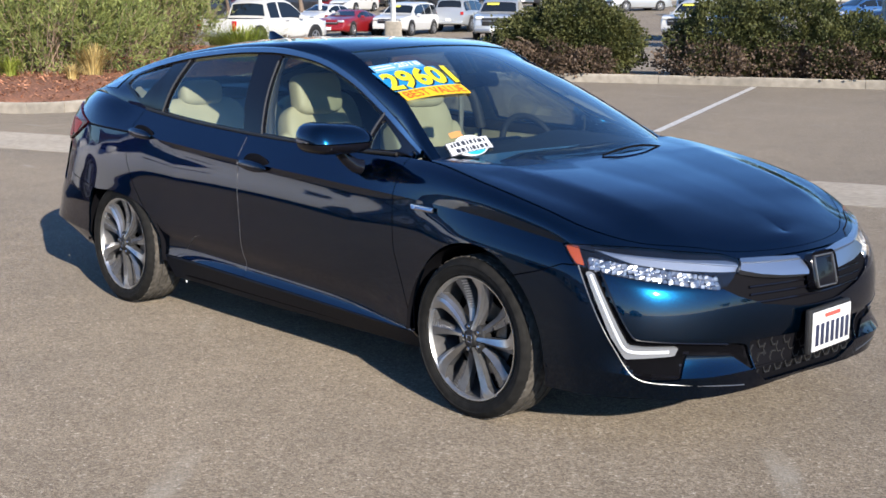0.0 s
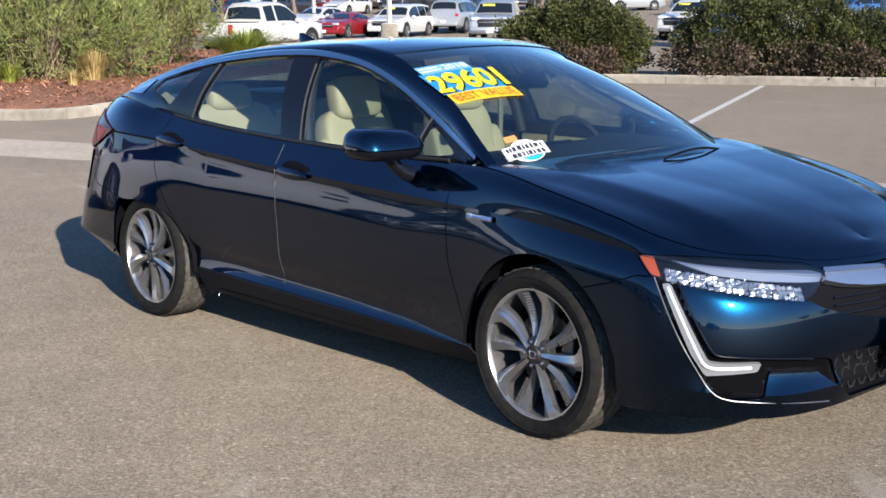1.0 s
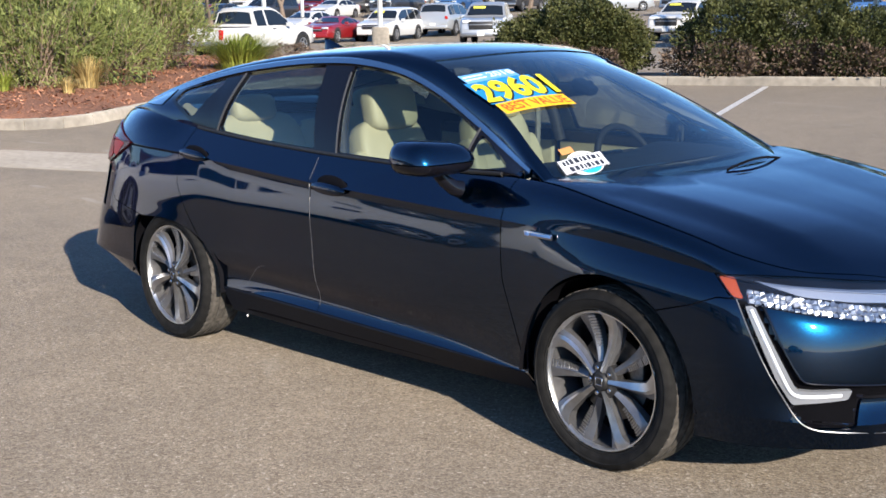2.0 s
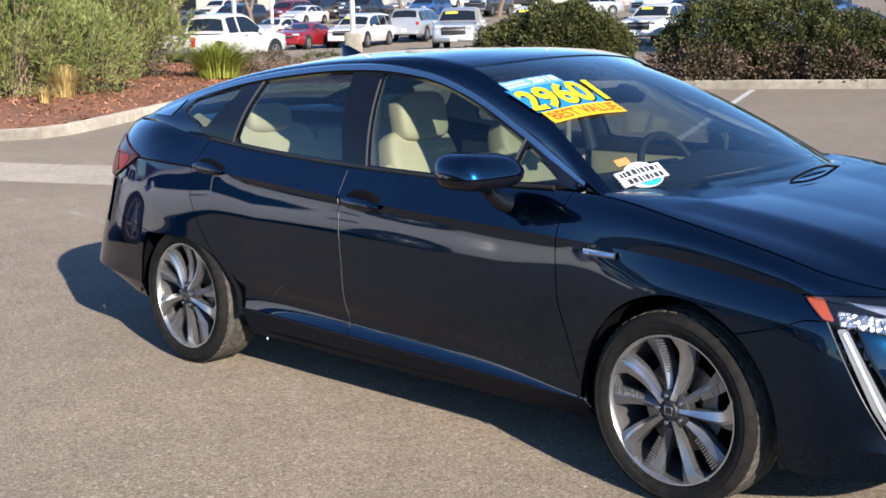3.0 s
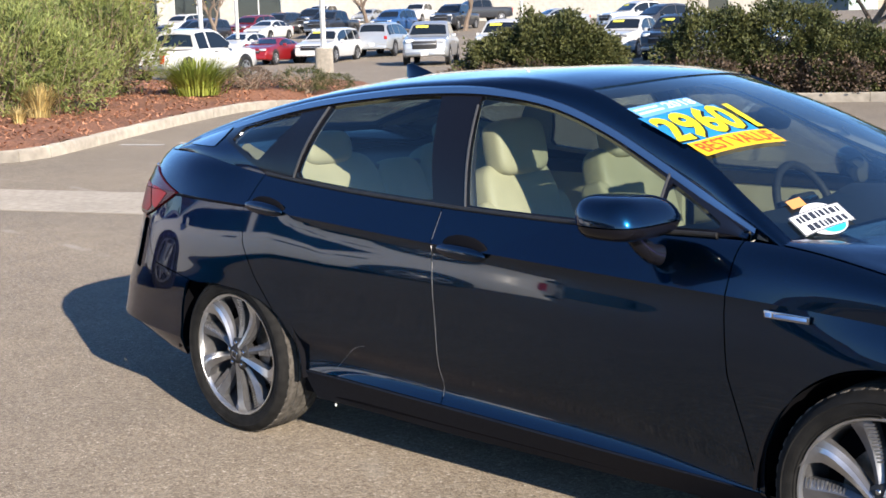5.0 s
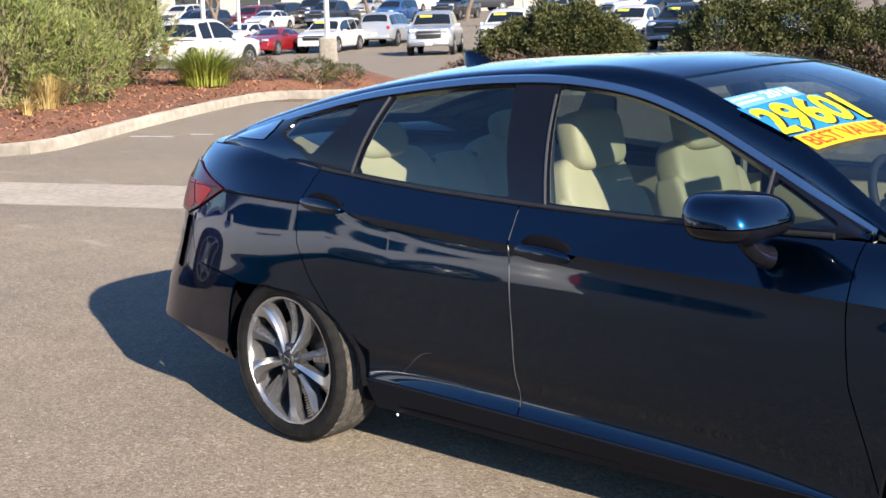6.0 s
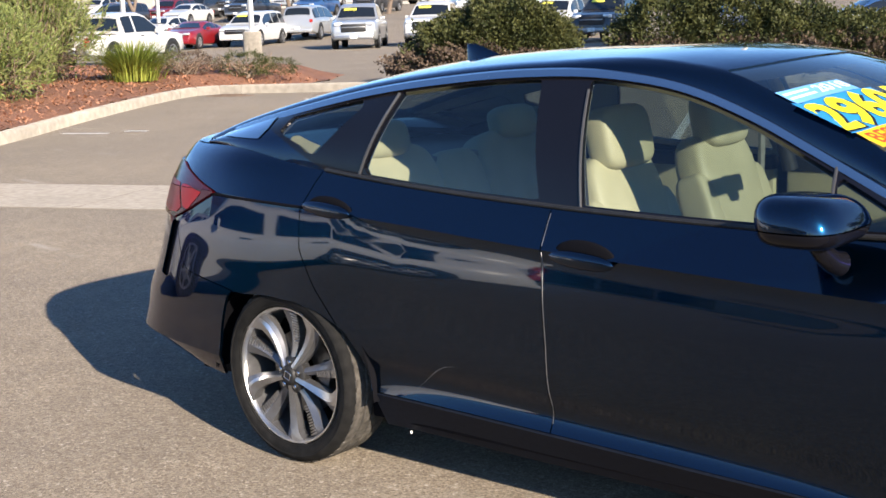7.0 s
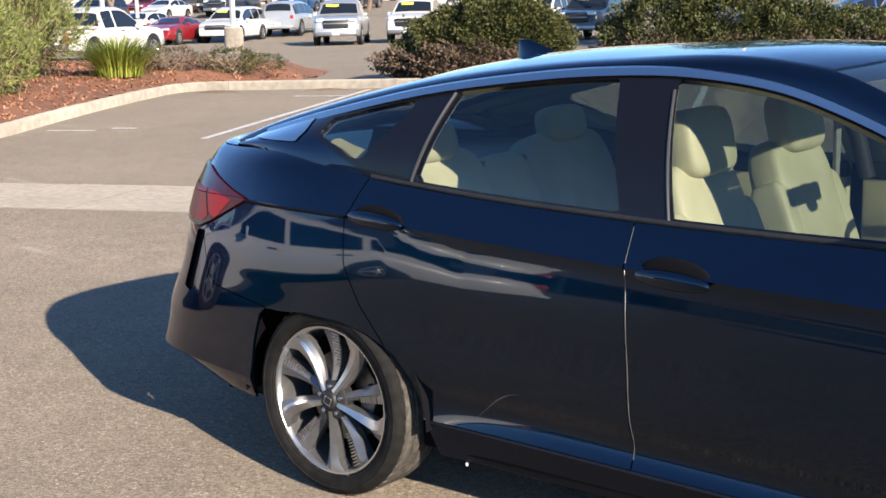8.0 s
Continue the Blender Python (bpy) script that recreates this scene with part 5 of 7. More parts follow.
def dress_outside():
    # aerial fin
    bm = bmesh.new()
    rows = []
    for i in range(13):
        f = i / 12
        z = 1.395 + .064 * f
        xr, xf = -1.240 + .004 * f, -1.030 - .165 * f ** 1.2
        w = .026 * (1 - f) ** .7 + .004
        rows.append([bm.verts.new((xr + (xf - xr) * (1 - math.cos(t)) / 2, w * math.sin(t) * (1 - .6 * (1 - math.cos(t)) / 2), z)) for t in np.linspace(0, 2 * math.pi, 24, endpoint=False)])
    for a, b in zip(rows, rows[1:]):
        for k in range(24):
            bm.faces.new((a[k], a[(k + 1) % 24], b[(k + 1) % 24], b[k]))
    bm.faces.new(rows[-1])
    bmesh.ops.recalc_face_normals(bm, faces=bm.faces)
    part("aerial_fin", bm, PAINT, CAR)
    # cowl and wipers
    bm = bmesh.new()
    rows = []
    for y in np.linspace(-.66, .66, 41):
        f = abs(y) / .66
        x = 1.285 - .26 * f ** 2.2
        rows.append([bm.verts.new((x + dx, y, z - .012 * f)) for dx, z in ((.09, .955), (.05, .968), (0.0, .966), (-.06, .985))])
    for a, b in zip(rows, rows[1:]):
        for k in range(3):
            bm.faces.new((a[k], b[k], b[k + 1], a[k + 1]))
    bmesh.ops.recalc_face_normals(bm, faces=bm.faces)
    part("cowl", bm, SHELL, CAR, "black windscreen cowl")
    for y0, y1, x0, x1 in ((.50, -.02, 1.19, 1.275),):
        bm = bmesh.new()
        pts = []
        for u in np.linspace(0, 1, 14):
            y, x = y0 + (y1 - y0) * u, x0 + (x1 - x0) * u
            pts.append((x, y, float(cab_top(x, y)) + .006 + .006 * math.sin(math.pi * u)))
        tube(bm, pts, .005, 8)
        part("wiper", bm, SHELL, CAR, "black wiper")
    # strips beside the rear windows
    for s in (-1, 1):
        for x0, z0, x1, z1, r in ((-1.084, 1.052, -.993, 1.32, .0055), (-.186, 1.005, -.258, 1.340, .0045), (.585, 1.008, .505, 1.200, .005)):
            bm = bmesh.new()
            pts = []
            for u in np.linspace(0, 1, 10):
                x, z = x0 + (x1 - x0) * u, z0 + (z1 - z0) * u
                zb, zc = np.interp(x, CAB_X, RAIL_B[:, 1]), np.interp(x, CAB_X, RAIL_C[:, 1])
                f = (z - zb) / (zc - zb)
                w = np.interp(x, CAB_X, RAIL_B[:, 0]) * (1 - f) + np.interp(x, CAB_X, RAIL_C[:, 0]) * f + .028 * math.sin(math.pi * f) - .004
                pts.append((x, s * w, z))
            tube(bm, pts, r, 6)
            part("window_strip", bm, STRIP, CAR)
    # black line for the shade of the sharp crease, tail lamp to rear handle
    for s in (-1, 1):
        bm = bmesh.new()
        pts = []
        for u in np.linspace(0, 1, 24):
            q, n = side_skin(-1.93 + .70 * u, .962 - .022 * u)
            pts.append((q.x, s * abs(q.y - n.y * .001), q.z))
        tube(bm, pts, [.0015] + [.0055] * 22 + [.0015], 8)
        part("crease_shade", bm, SHELL, CUT["quarter_panel_r" if s < 0 else "quarter_panel_l"])
    # bright guard on the front door's rear edge
    for s in (-1, 1):
        bm = bmesh.new()
        pts = []
        for z in np.linspace(.345, .985, 24):
            q, n = side_skin(float(np.interp(z, (.33, .60, .78, .99), (-.2628, -.2638, -.2678, -.2828))), z)
            pts.append((q.x + .0022, s * abs(q.y + n.y * .0008), q.z))
        tube(bm, pts, .0014, 5)
        part("edge_guard", bm, ALLOY_DARK, CUT["front_door_r" if s < 0 else "front_door_l"], "bright door edge guard")
    # pale clip under the sill
    for s in (-1, 1):
        bm = bmesh.new()
        ellipsoid(bm, (-.884, s * .788, .190), (.0045, .004, .006), None, 2.4, 12, 8)
        part("sill_clip", bm, WHITE_PLATE, CAR, "small pale clip")
    # pale curved line painted as a dent's highlight, low on the rear door
    bm = bmesh.new()
    pts = []
    for u in np.linspace(0, 1, 16):
        q, n = side_skin(-.80 + .17 * u, .370 + .105 * math.sin(1.45 * u) - .012 * max(0, u - .75))
        pts.append(q + n * .0004)
    tube(bm, pts, [.0003 + .0013 * math.sin(math.pi * u) ** 2 for u in np.linspace(0, 1, 16)], 5)
    part("dent_highlight", bm, ALLOY_DARK, CUT["rear_door_r"], "pale line for the highlight of a dent")
    # belt seal
    for s in (-1, 1):
        bm = bmesh.new()
        pts = [(x, s * (np.interp(x, CAB_X, RAIL_B[:, 0]) - .001), np.interp(x, CAB_X, RAIL_B[:, 1]) + .004) for x in np.linspace(-1.24, .80, 60)]
        tube(bm, pts, .008, 8)
        part("belt_seal", bm, BLACK_TRIM, CAR)


dress_outside()


# ---- stickers on the windscreen ----
def text_points(text, bold=0.0):
    """Letters as a flat mesh, scaled to a unit box."""
    cu = bpy.data.curves.new("letters", "FONT")
    cu.body, cu.offset, cu.resolution_u = text, bold, 3
    ob = new("letters", cu)
    me = bpy.data.meshes.new_from_object(ob.evaluated_get(bpy.context.evaluated_depsgraph_get()))
    bpy.data.objects.remove(ob)
    v = np.array([x.co[:2] for x in me.vertices])
    f = [tuple(p.vertices) for p in me.polygons]
    v = (v - v.min(0)) / (v.max(0) - v.min(0))
    return v, f


def stick(name, uv, faces, lift, mat, parent, label=""):
    """Lays a flat mesh, in metres across and down the sticker, on the windscreen."""
    out = []
    for u, v in uv:
        x, y = .300 + .38 * u + .88 * v, -.522 + .871 * u - .12 * v
        e = 1e-3
        gx = float(cab_top(x + e, y) - cab_top(x - e, y)) / (2 * e)
        gy = float(cab_top(x, y + e) - cab_top(x, y - e)) / (2 * e)
        n = Vector((-gx, -gy, 1)).normalized()
        out.append(Vector((x, y, float(cab_top(x, y)))) + n * lift)
    return mesh_object(name, out, faces, mat, parent, label, smooth=False)


def patch(u0, v0, u1, v1, n=8, shear=0.0):
    us, vs = np.linspace(u0, u1, n + 1), np.linspace(v0, v1, n + 1)
    uv = [(u + shear * (v - v0), v) for v in vs for u in us]
    f = [(i * (n + 1) + j, (i + 1) * (n + 1) + j, (i + 1) * (n + 1) + j + 1, i * (n + 1) + j + 1) for i in range(n) for j in range(n)]
    return uv, f


def letters(text, u0, v0, u1, v1, bold=0.0, slant=0.0, rise=0.0):
    v, f = text_points(text, bold)
    return [(u0 + (u1 - u0) * a + slant * b, v1 + (v0 - v1) * b - rise * a) for a, b in v], f


def dress_stickers():
    blue = material("sticker_blue", (.02, .26, .62), .4)
    pale = material("sticker_pale_blue", (.16, .42, .80), .4)
    yellow = material("sticker_yellow", (.86, .74, .02), .4)
    orange = material("sticker_orange", (.90, .50, .02), .4)
    red = material("sticker_red", (.72, .07, .02), .4)
    white = material("sticker_white", (.82, .84, .86), .4)
    black = material("sticker_black", (.015, .015, .02), .4)
    grey = material("sticker_grey", (.24, .27, .33), .4)
    uv, f = patch(-.025, .085, .275, .300)
    price = stick("price_sticker", uv, f, .0015, blue, CAR, "blue and yellow price sticker")
    stick("digit_shadow", *letters("29601", -.026, .100, .312, .302, .045, .02, .010), .0025, black, price)
    stick("price_lettering", *letters("29601", -.030, .094, .306, .294, .035, .02, .010), .0035, yellow, price, "bold yellow digits")
    uv, f = patch(.0, .0, .238, .084)
    year = stick("year_sticker", uv, f, .0022, pale, CAR, "pale blue year sticker")
    stick("year_lettering", *letters("2018", .118, .010, .232, .062, .02), .0032, white, year)
    for v, u in ((.018, .10), (.046, .105)):
        stick("sticker_bar", *patch(.010, v, u, v + .012, 3), .0032, white, year)
    uv, f = patch(-.012, .300, .296, .388, shear=.05)
    best = stick("value_sticker", uv, f, .0042, orange, CAR, "orange-yellow value sticker")
    stick("value_lettering", *letters("BEST VALUE", .012, .312, .290, .374, .012, -.01), .0052, red, best, "red letters")


dress_stickers()


def dress_owner_sticker():
    """White sticker at the windscreen's lower corner: its brand stands as plain blocks."""
    white = material("owner_white", (.80, .82, .84), .4)
    dark = material("owner_dark", (.03, .035, .05), .45)
    cyan = material("owner_cyan", (.03, .42, .62), .45)
    tan = material("owner_tan", (.66, .30, .10), .45)
    def lay(name, pts, faces, lift, mat, parent=None):
        out = []
        for u, v in pts:                                   # u across, v down, metres
            x, y = .944 + .27 * u + .72 * v, -.640 + .850 * u - .22 * v
            out.append((x + .25 * lift, y, float(cab_top(x, y)) + lift))
        return mesh_object(name, out, faces, mat, parent or CAR, smooth=False)
    def disc(cu, cv, r, n=28):
        return [(cu + r * math.cos(2 * math.pi * k / n), cv + r * math.sin(2 * math.pi * k / n)) for k in range(n)], [tuple(range(n))[::-1]]
    p, f = disc(.115, .060, .082)
    base = lay("owner_sticker", p, f, .0025, white)
    tagged(base, "white dealer sticker with dark blocks")
    p, f = disc(.125, .085, .052)
    lay("sticker_disc", p, f, .0035, cyan, base)
    p, f = patch(.0, .010, .215, .108, 6)
    lay("sticker_board", p, f, .0045, white, base)
    bars = np.random.default_rng(12)
    for v0, u, end in ((.018, .020, .200), (.064, .034, .185)):
        while u < end:
            w = bars.uniform(.008, .020)
            p, f = patch(u, v0 + bars.uniform(0, .006), u + w, v0 + .034, 2)
            lay("sticker_block", p, f, .0055, dark, base)
            u += w + bars.uniform(.004, .009)
    for r in ((.0, .008, .215, .012), (.0, .104, .215, .108), (.0, .008, .004, .108), (.211, .008, .215, .108)):
        p, f = patch(*r, 2)
        lay("sticker_border", p, f, .0055, dark, base)
    p, f = patch(.045, -.062, .105, -.018, 3)
    lay("sticker_shape", p, f, .0045, tan, base)


dress_owner_sticker()


# ---- cabin inside ----
def cushion(bm, c, s, tilt=0.0, power=5.0):
    ellipsoid(bm, c, (s[0] / 2, s[1] / 2, s[2] / 2), Matrix.Rotation(radians(tilt), 4, "Y"), power, 36, 18)


def dress_interior():
    for y, x in ((-.36, -.02), (.36, -.06)):
        seat = new("front_seat")
        seat.parent = CAR
        tagged(seat, "ivory leather front seat")
        bm = bmesh.new()
        cushion(bm, (x + .06, y, .47), (.56, .50, .20), -6)
        part("seat_cushion", bm, LEATHER, seat)
        bm = bmesh.new()
        cushion(bm, (x - .245, y, .80), (.15, .40, .66), -19)
        part("backrest", bm, LEATHER, seat)
        for s in (-1, 1):
            bm = bmesh.new()
            cushion(bm, (x - .222, y + s * .195, .745), (.135, .09, .50), -19, 5.0)
            part("side_bolster", bm, LEATHER, seat)
        bm = bmesh.new()
        cushion(bm, (x - .300, y, 1.170), (.115, .275, .205), -12, 4.2)
        part("headrest", bm, LEATHER, seat)
        for s in (-1, 1):
            bm = bmesh.new()
            tube(bm, [(x - .32, y + s * .06, 1.03), (x - .305, y + s * .06, 1.12)], .007, 8)
            part("headrest_post", bm, CHROME, seat)
    bench = new("rear_seat")
    bench.parent = CAR
    tagged(bench, "ivory leather rear bench")
    bm = bmesh.new()
    cushion(bm, (-.98, 0, .50), (.52, 1.30, .20), -5)
    part("bench_cushion", bm, LEATHER, bench)
    for y in (-.40, .40):
        bm = bmesh.new()
        cushion(bm, (-1.27, y, .80), (.16, .56, .62), -22)
        part("bench_back", bm, LEATHER, bench)
        bm = bmesh.new()
        cushion(bm, (-1.335, y, 1.125), (.11, .26, .14), -14, 3.4)
        part("rear_headrest", bm, LEATHER, bench)
    bm = bmesh.new()
    cushion(bm, (-1.26, 0, .78), (.14, .28, .56), -22)
    part("bench_back", bm, LEATHER, bench)
    # dash
    bm = bmesh.new()
    rows = []
    for y in np.linspace(-.66, .66, 31):
        f = abs(y) / .66
        hump = .030 * math.exp(-((y - .37) / .17) ** 2)
        rows.append([bm.verts.new((x - .10 * f * f, y, z + (hump if 0 < k < 4 else 0) - .012 * f)) for k, (x, z) in enumerate(((1.18, .955), (.98, .985), (.80, 1.000), (.66, .995), (.60, .955), (.58, .86), (.62, .70), (.66, .45)))])
    for a, b in zip(rows, rows[1:]):
        for k in range(7):
            bm.faces.new((a[k], b[k], b[k + 1], a[k + 1]))
    bmesh.ops.recalc_face_normals(bm, faces=bm.faces)
    part("dashboard", bm, DASH, CAR, "dark dashboard")
    wheel_ = new("steering_wheel")
    wheel_.parent = CAR
    m = Matrix.Translation((.46, .37, .905)) @ Matrix.Rotation(radians(65), 4, "Y")
    bm = bmesh.new()
    n, q = 40, 10
    rings = [[bm.verts.new(m @ Vector(((.182 + .016 * math.cos(b)) * math.cos(a), (.182 + .016 * math.cos(b)) * math.sin(a), .016 * math.sin(b)))) for b in np.linspace(0, 2 * math.pi, q, endpoint=False)] for a in np.linspace(0, 2 * math.pi, n, endpoint=False)]
    for i in range(n):
        for j in range(q):
            bm.faces.new((rings[i][j], rings[(i + 1) % n][j], rings[(i + 1) % n][(j + 1) % q], rings[i][(j + 1) % q]))
    part("wheel_grip", bm, DASH, wheel_)
    bm = bmesh.new()
    box(bm, (0, 0, 0), (.14, .15, .05), .02)
    box(bm, (.0, .12, 0), (.04, .14, .02), .008)
    box(bm, (.0, -.12, 0), (.04, .14, .02), .008)
    bmesh.ops.transform(bm, matrix=m, verts=bm.verts)
    part("wheel_boss", bm, DASH, wheel_)
    bm = bmesh.new()
    box(bm, (.625, 0, .92), (.03, .26, .17), .012)
    part("display", bm, BLACK_GLOSS, CAR)
    bm = bmesh.new()
    box(bm, (.20, 0, .56), (1.0, .20, .24), .03)
    part("centre_console", bm, DASH, CAR)
    # rear-view mirror pod
    bm = bmesh.new()
    box(bm, (.47, .0, 1.262), (.03, .23, .065), .012, Matrix.Rotation(radians(8), 4, "Y"))
    box(bm, (.53, .0, 1.272), (.11, .075, .045), .018, Matrix.Rotation(radians(24), 4, "Y"))
    part("rear_view_mirror", bm, SHELL, CAR)
    # door linings
    for s in (-1, 1):
        for x0, x1, nm in ((-.27, .80, "front_door"), (-1.15, -.32, "rear_door")):
            bm = bmesh.new()
            box(bm, ((x0 + x1) / 2, s * .745, .74), (x1 - x0, .05, .42), .015)
            part("door_lining", bm, LEATHER, CUT[nm + ("_r" if s < 0 else "_l")], "ivory door lining")
            bm = bmesh.new()
            box(bm, ((x0 + x1) / 2, s * .74, .968), (x1 - x0, .06, .055), .012)
            part("door_cap", bm, DASH, CUT[nm + ("_r" if s < 0 else "_l")])
        for x, nm in ((-.27, "pillar_lining"),):
            bm = bmesh.new()
            tube(bm, [(x + .03, s * .70, .95), (x, s * .675, 1.1), (x - .05, s * .60, 1.28), (x - .07, s * .54, 1.36)], .030, 10)
            part(nm, bm, DASH, CAR)
        bm = bmesh.new()
        tube(bm, [(-.31, s * .60, 1.26), (-.32, s * .62, 1.05), (-.33, s * .62, .70)], .014, 6)
        part("seat_belt", bm, LEATHER_BACK, CAR)
    bm = bmesh.new()
    box(bm, (-1.62, 0, 1.02), (.62, 1.24, .03), .01)
    part("parcel_shelf", bm, LEATHER_BACK, CAR)
    bm = bmesh.new()
    box(bm, (-.3, 0, .335), (2.4, 1.44, .03), .01)
    part("cabin_carpet", bm, LEATHER_BACK, CAR)


dress_interior()

# ---- planting ----
def leaf_material(name, dark, light, trans=.35):
    m = textured(name, dark, light, 3.0, .55, per_island=.45, spec=.35)
    t, n, l, b = nodes_of(m)
    tl = n.new("ShaderNodeBsdfTranslucent")
    mx = n.new("ShaderNodeMixShader")
    mx.inputs[0].default_value = trans
    col = b.inputs["Base Color"].links[0].from_socket
    l.new(col, tl.inputs[0])
    l.new(b.outputs[0], mx.inputs[1])
    l.new(tl.outputs[0], mx.inputs[2])
    l.new(mx.outputs[0], n["Material Output"].inputs[0])
    return m


LEAF_OLIVE = leaf_material("narrow_green_leaf", (.125, .165, .045), (.34, .37, .13))
LEAF_HEDGE = leaf_material("dark_hedge_leaf", (.030, .042, .014), (.105, .108, .036), .2)
LEAF_RED = leaf_material("dry_reddish_leaf", (.085, .060, .044), (.18, .130, .096), .2)
LEAF_GRASS = leaf_material("strap_grass", (.17, .23, .035), (.36, .39, .08))
LEAF_DRY = leaf_material("dry_straw", (.38, .28, .11), (.58, .45, .20), .3)
LEAF_GOLD = leaf_material("golden_leaf", (.13, .125, .02), (.30, .255, .04))
LEAF_TREE = leaf_material("tree_leaf", (.05, .085, .018), (.13, .17, .04))
BARK = textured("grey_brown_bark", (.14, .10, .075), (.26, .20, .155), 20, .9, .6, 60)
TWIG = textured("pale_twig", (.20, .14, .10), (.36, .27, .20), 20, .9)


def leaves(rng, pts, out, length, width, up=.3, curl=.25):
    """Folded leaves: four corners and a bent middle, pointing outwards."""
    n = len(pts)
    d = out + rng.normal(0, .55, (n, 3)) + np.array([0, 0, up])
    d /= np.linalg.norm(d, axis=1, keepdims=True)
    side = np.cross(d, rng.normal(0, 1, (n, 3)))
    side /= np.maximum(np.linalg.norm(side, axis=1, keepdims=True), 1e-6)
    nrm = np.cross(d, side)
    L = length * rng.uniform(.6, 1.3, (n, 1))
    Wd = width * rng.uniform(.7, 1.3, (n, 1))
    a = pts
    m = pts + d * L * .5 + nrm * L * curl * .3
    e = pts + d * L - nrm * L * curl * .2
    v = np.stack([a, m + side * Wd * .5, e, m - side * Wd * .5], 1).reshape(-1, 3)
    k = np.arange(n) * 4
    f = np.stack([k, k + 1, k + 2, k + 3], 1)
    return v, f


def shrub_points(rng, blobs, n, shell=.55):
    """Points in the outer part of overlapping uneven blobs, and their outward ways."""
    w = np.array([b[3] * b[4] * b[5] for b in blobs]) ** .67
    pick = rng.choice(len(blobs), n, p=w / w.sum())
    B = np.array([b[:6] for b in blobs])[pick]
    d = rng.normal(0, 1, (n, 3))
    d /= np.linalg.norm(d, axis=1, keepdims=True)
    lump = 1 + .16 * np.sin(d[:, 0] * 7 + pick * 1.7) * np.sin(d[:, 1] * 6 + 2 * pick) + .10 * np.sin(d[:, 2] * 11 + d[:, 0] * 9)
    r = (shell + (1 - shell) * rng.uniform(0, 1, n) ** .5) * lump * rng.normal(1, .05, n)
    p = B[:, :3] + d * r[:, None] * B[:, 3:6]
    return p, d


def twigs(bm, rng, base, spread, height, n, rad=.012, lean=.4):
    for _ in range(n):
        a = rng.uniform(0, 6.283)
        top = Vector(base) + Vector((math.cos(a) * spread * rng.uniform(.3, 1), math.sin(a) * spread * rng.uniform(.3, 1), height * rng.uniform(.6, 1.05)))
        foot = Vector(base) + Vector((rng.normal(0, spread * .18), rng.normal(0, spread * .18), -.05))
        mid = foot.lerp(top, .5) + Vector((rng.normal(0, .08), rng.normal(0, .08), .06))
        tube(bm, [foot, mid, top], [rad, rad * .7, rad * .25], 5, cap=False)


def shrub(name, label, seed, base, blobs, n, leaf, mat, category="shrub", dry=None, twig=(30, .8, 1.2), up=.3, group="", shoots=None):
    """blobs in metres from the foot: centre, then the three half sizes."""
    rng = np.random.default_rng(seed)
    root = thing(name, label, category, group, pose(*base))
    bm = bmesh.new()
    twigs(bm, rng, (0, 0, 0), twig[1], twig[2], twig[0])
    part("branchwork", bm, TWIG, root)
    p, d = shrub_points(rng, blobs, n, .74)
    if shoots:
        # long leafy shoots break the outline
        sp, sd = shrub_points(rng, blobs, shoots[0], .80)
        stems = bmesh.new()
        ps, ds = [p], [d]
        for o, w in zip(sp, sd):
            if o[2] < .15:
                continue
            g = np.array([w[0] * .7, w[1] * .7, abs(w[2]) * .6 + .75]) + rng.normal(0, .22, 3)
            g /= np.linalg.norm(g)
            ln = shoots[1] * rng.uniform(.4, 1.25)
            tip = o + g * ln
            tube(stems, [Vector(o - g * .35), Vector(o), Vector(tip)], [.007, .005, .002], 4, cap=False)
            u = rng.uniform(-.2, 1.0, 26)[:, None]
            ps.append(o + g * ln * u + rng.normal(0, .012, (26, 3)))
            ds.append(np.tile(g, (26, 1)) + rng.normal(0, .5, (26, 3)))
        part("stemwork", stems, TWIG, root, "pale leafy stems")
        p, d = np.vstack(ps), np.vstack(ds)
    keep = p[:, 2] > .02
    v, f = leaves(rng, p[keep], d[keep], leaf[0], leaf[1], up)
    mesh_object("crown", v, f.tolist(), mat, root, smooth=False)
    if dry:
        p, d = shrub_points(rng, dry[0], dry[1], .75)
        keep = p[:, 2] > .02
        v, f = leaves(rng, p[keep], d[keep], leaf[0], leaf[1], up)
        mesh_object("dry_leaves", v, f.tolist(), dry[2], root, "dry reddish lower leaves", smooth=False)
    return root


def mz(x, y):
    return float(np.atleast_1d(mound_z(x, y))[0])


G1 = (-17.1, 6.3)
shrub("green_shrub", "bushy shrub with narrow bright green leaves on the mulch", 11, (*G1, mz(*G1)), [(0, 0, .85, 1.25, 1.2, .95), (-1.0, -1.0, .80, 1.3, 1.2, .9), (-2.3, -1.8, .9, 1.5, 1.3, 1.0), (.5, .9, .62, .9, .9, .75), (-.9, .7, .95, 1.1, 1.0, .82)], 24000, (.120, .024), LEAF_OLIVE, twig=(70, 1.2, 1.3), up=.5, shoots=(620, .42), group="island shrubs")
G2 = (-19.6, 9.7)
shrub("tall_shrub", "tall twiggy shrub with narrow green leaves", 12, (*G2, mz(*G2)), [(0, 0, 1.05, 1.05, 1.0, .80), (-.9, -.5, 1.0, 1.2, 1.1, .85), (.15, .05, 1.45, .70, .70, .45), (-1.6, .6, .95, 1.1, 1.1, .85), (.2, .3, .7, .9, .9, .6)], 15000, (.115, .022), LEAF_OLIVE, shoots=(560, .48), dry=([(.2, -.2, .45, .9, .9, .45)], 1800, LEAF_RED), twig=(90, 1.1, 1.5), up=.5, group="island shrubs")
G3 = (-24.0, 8.0)
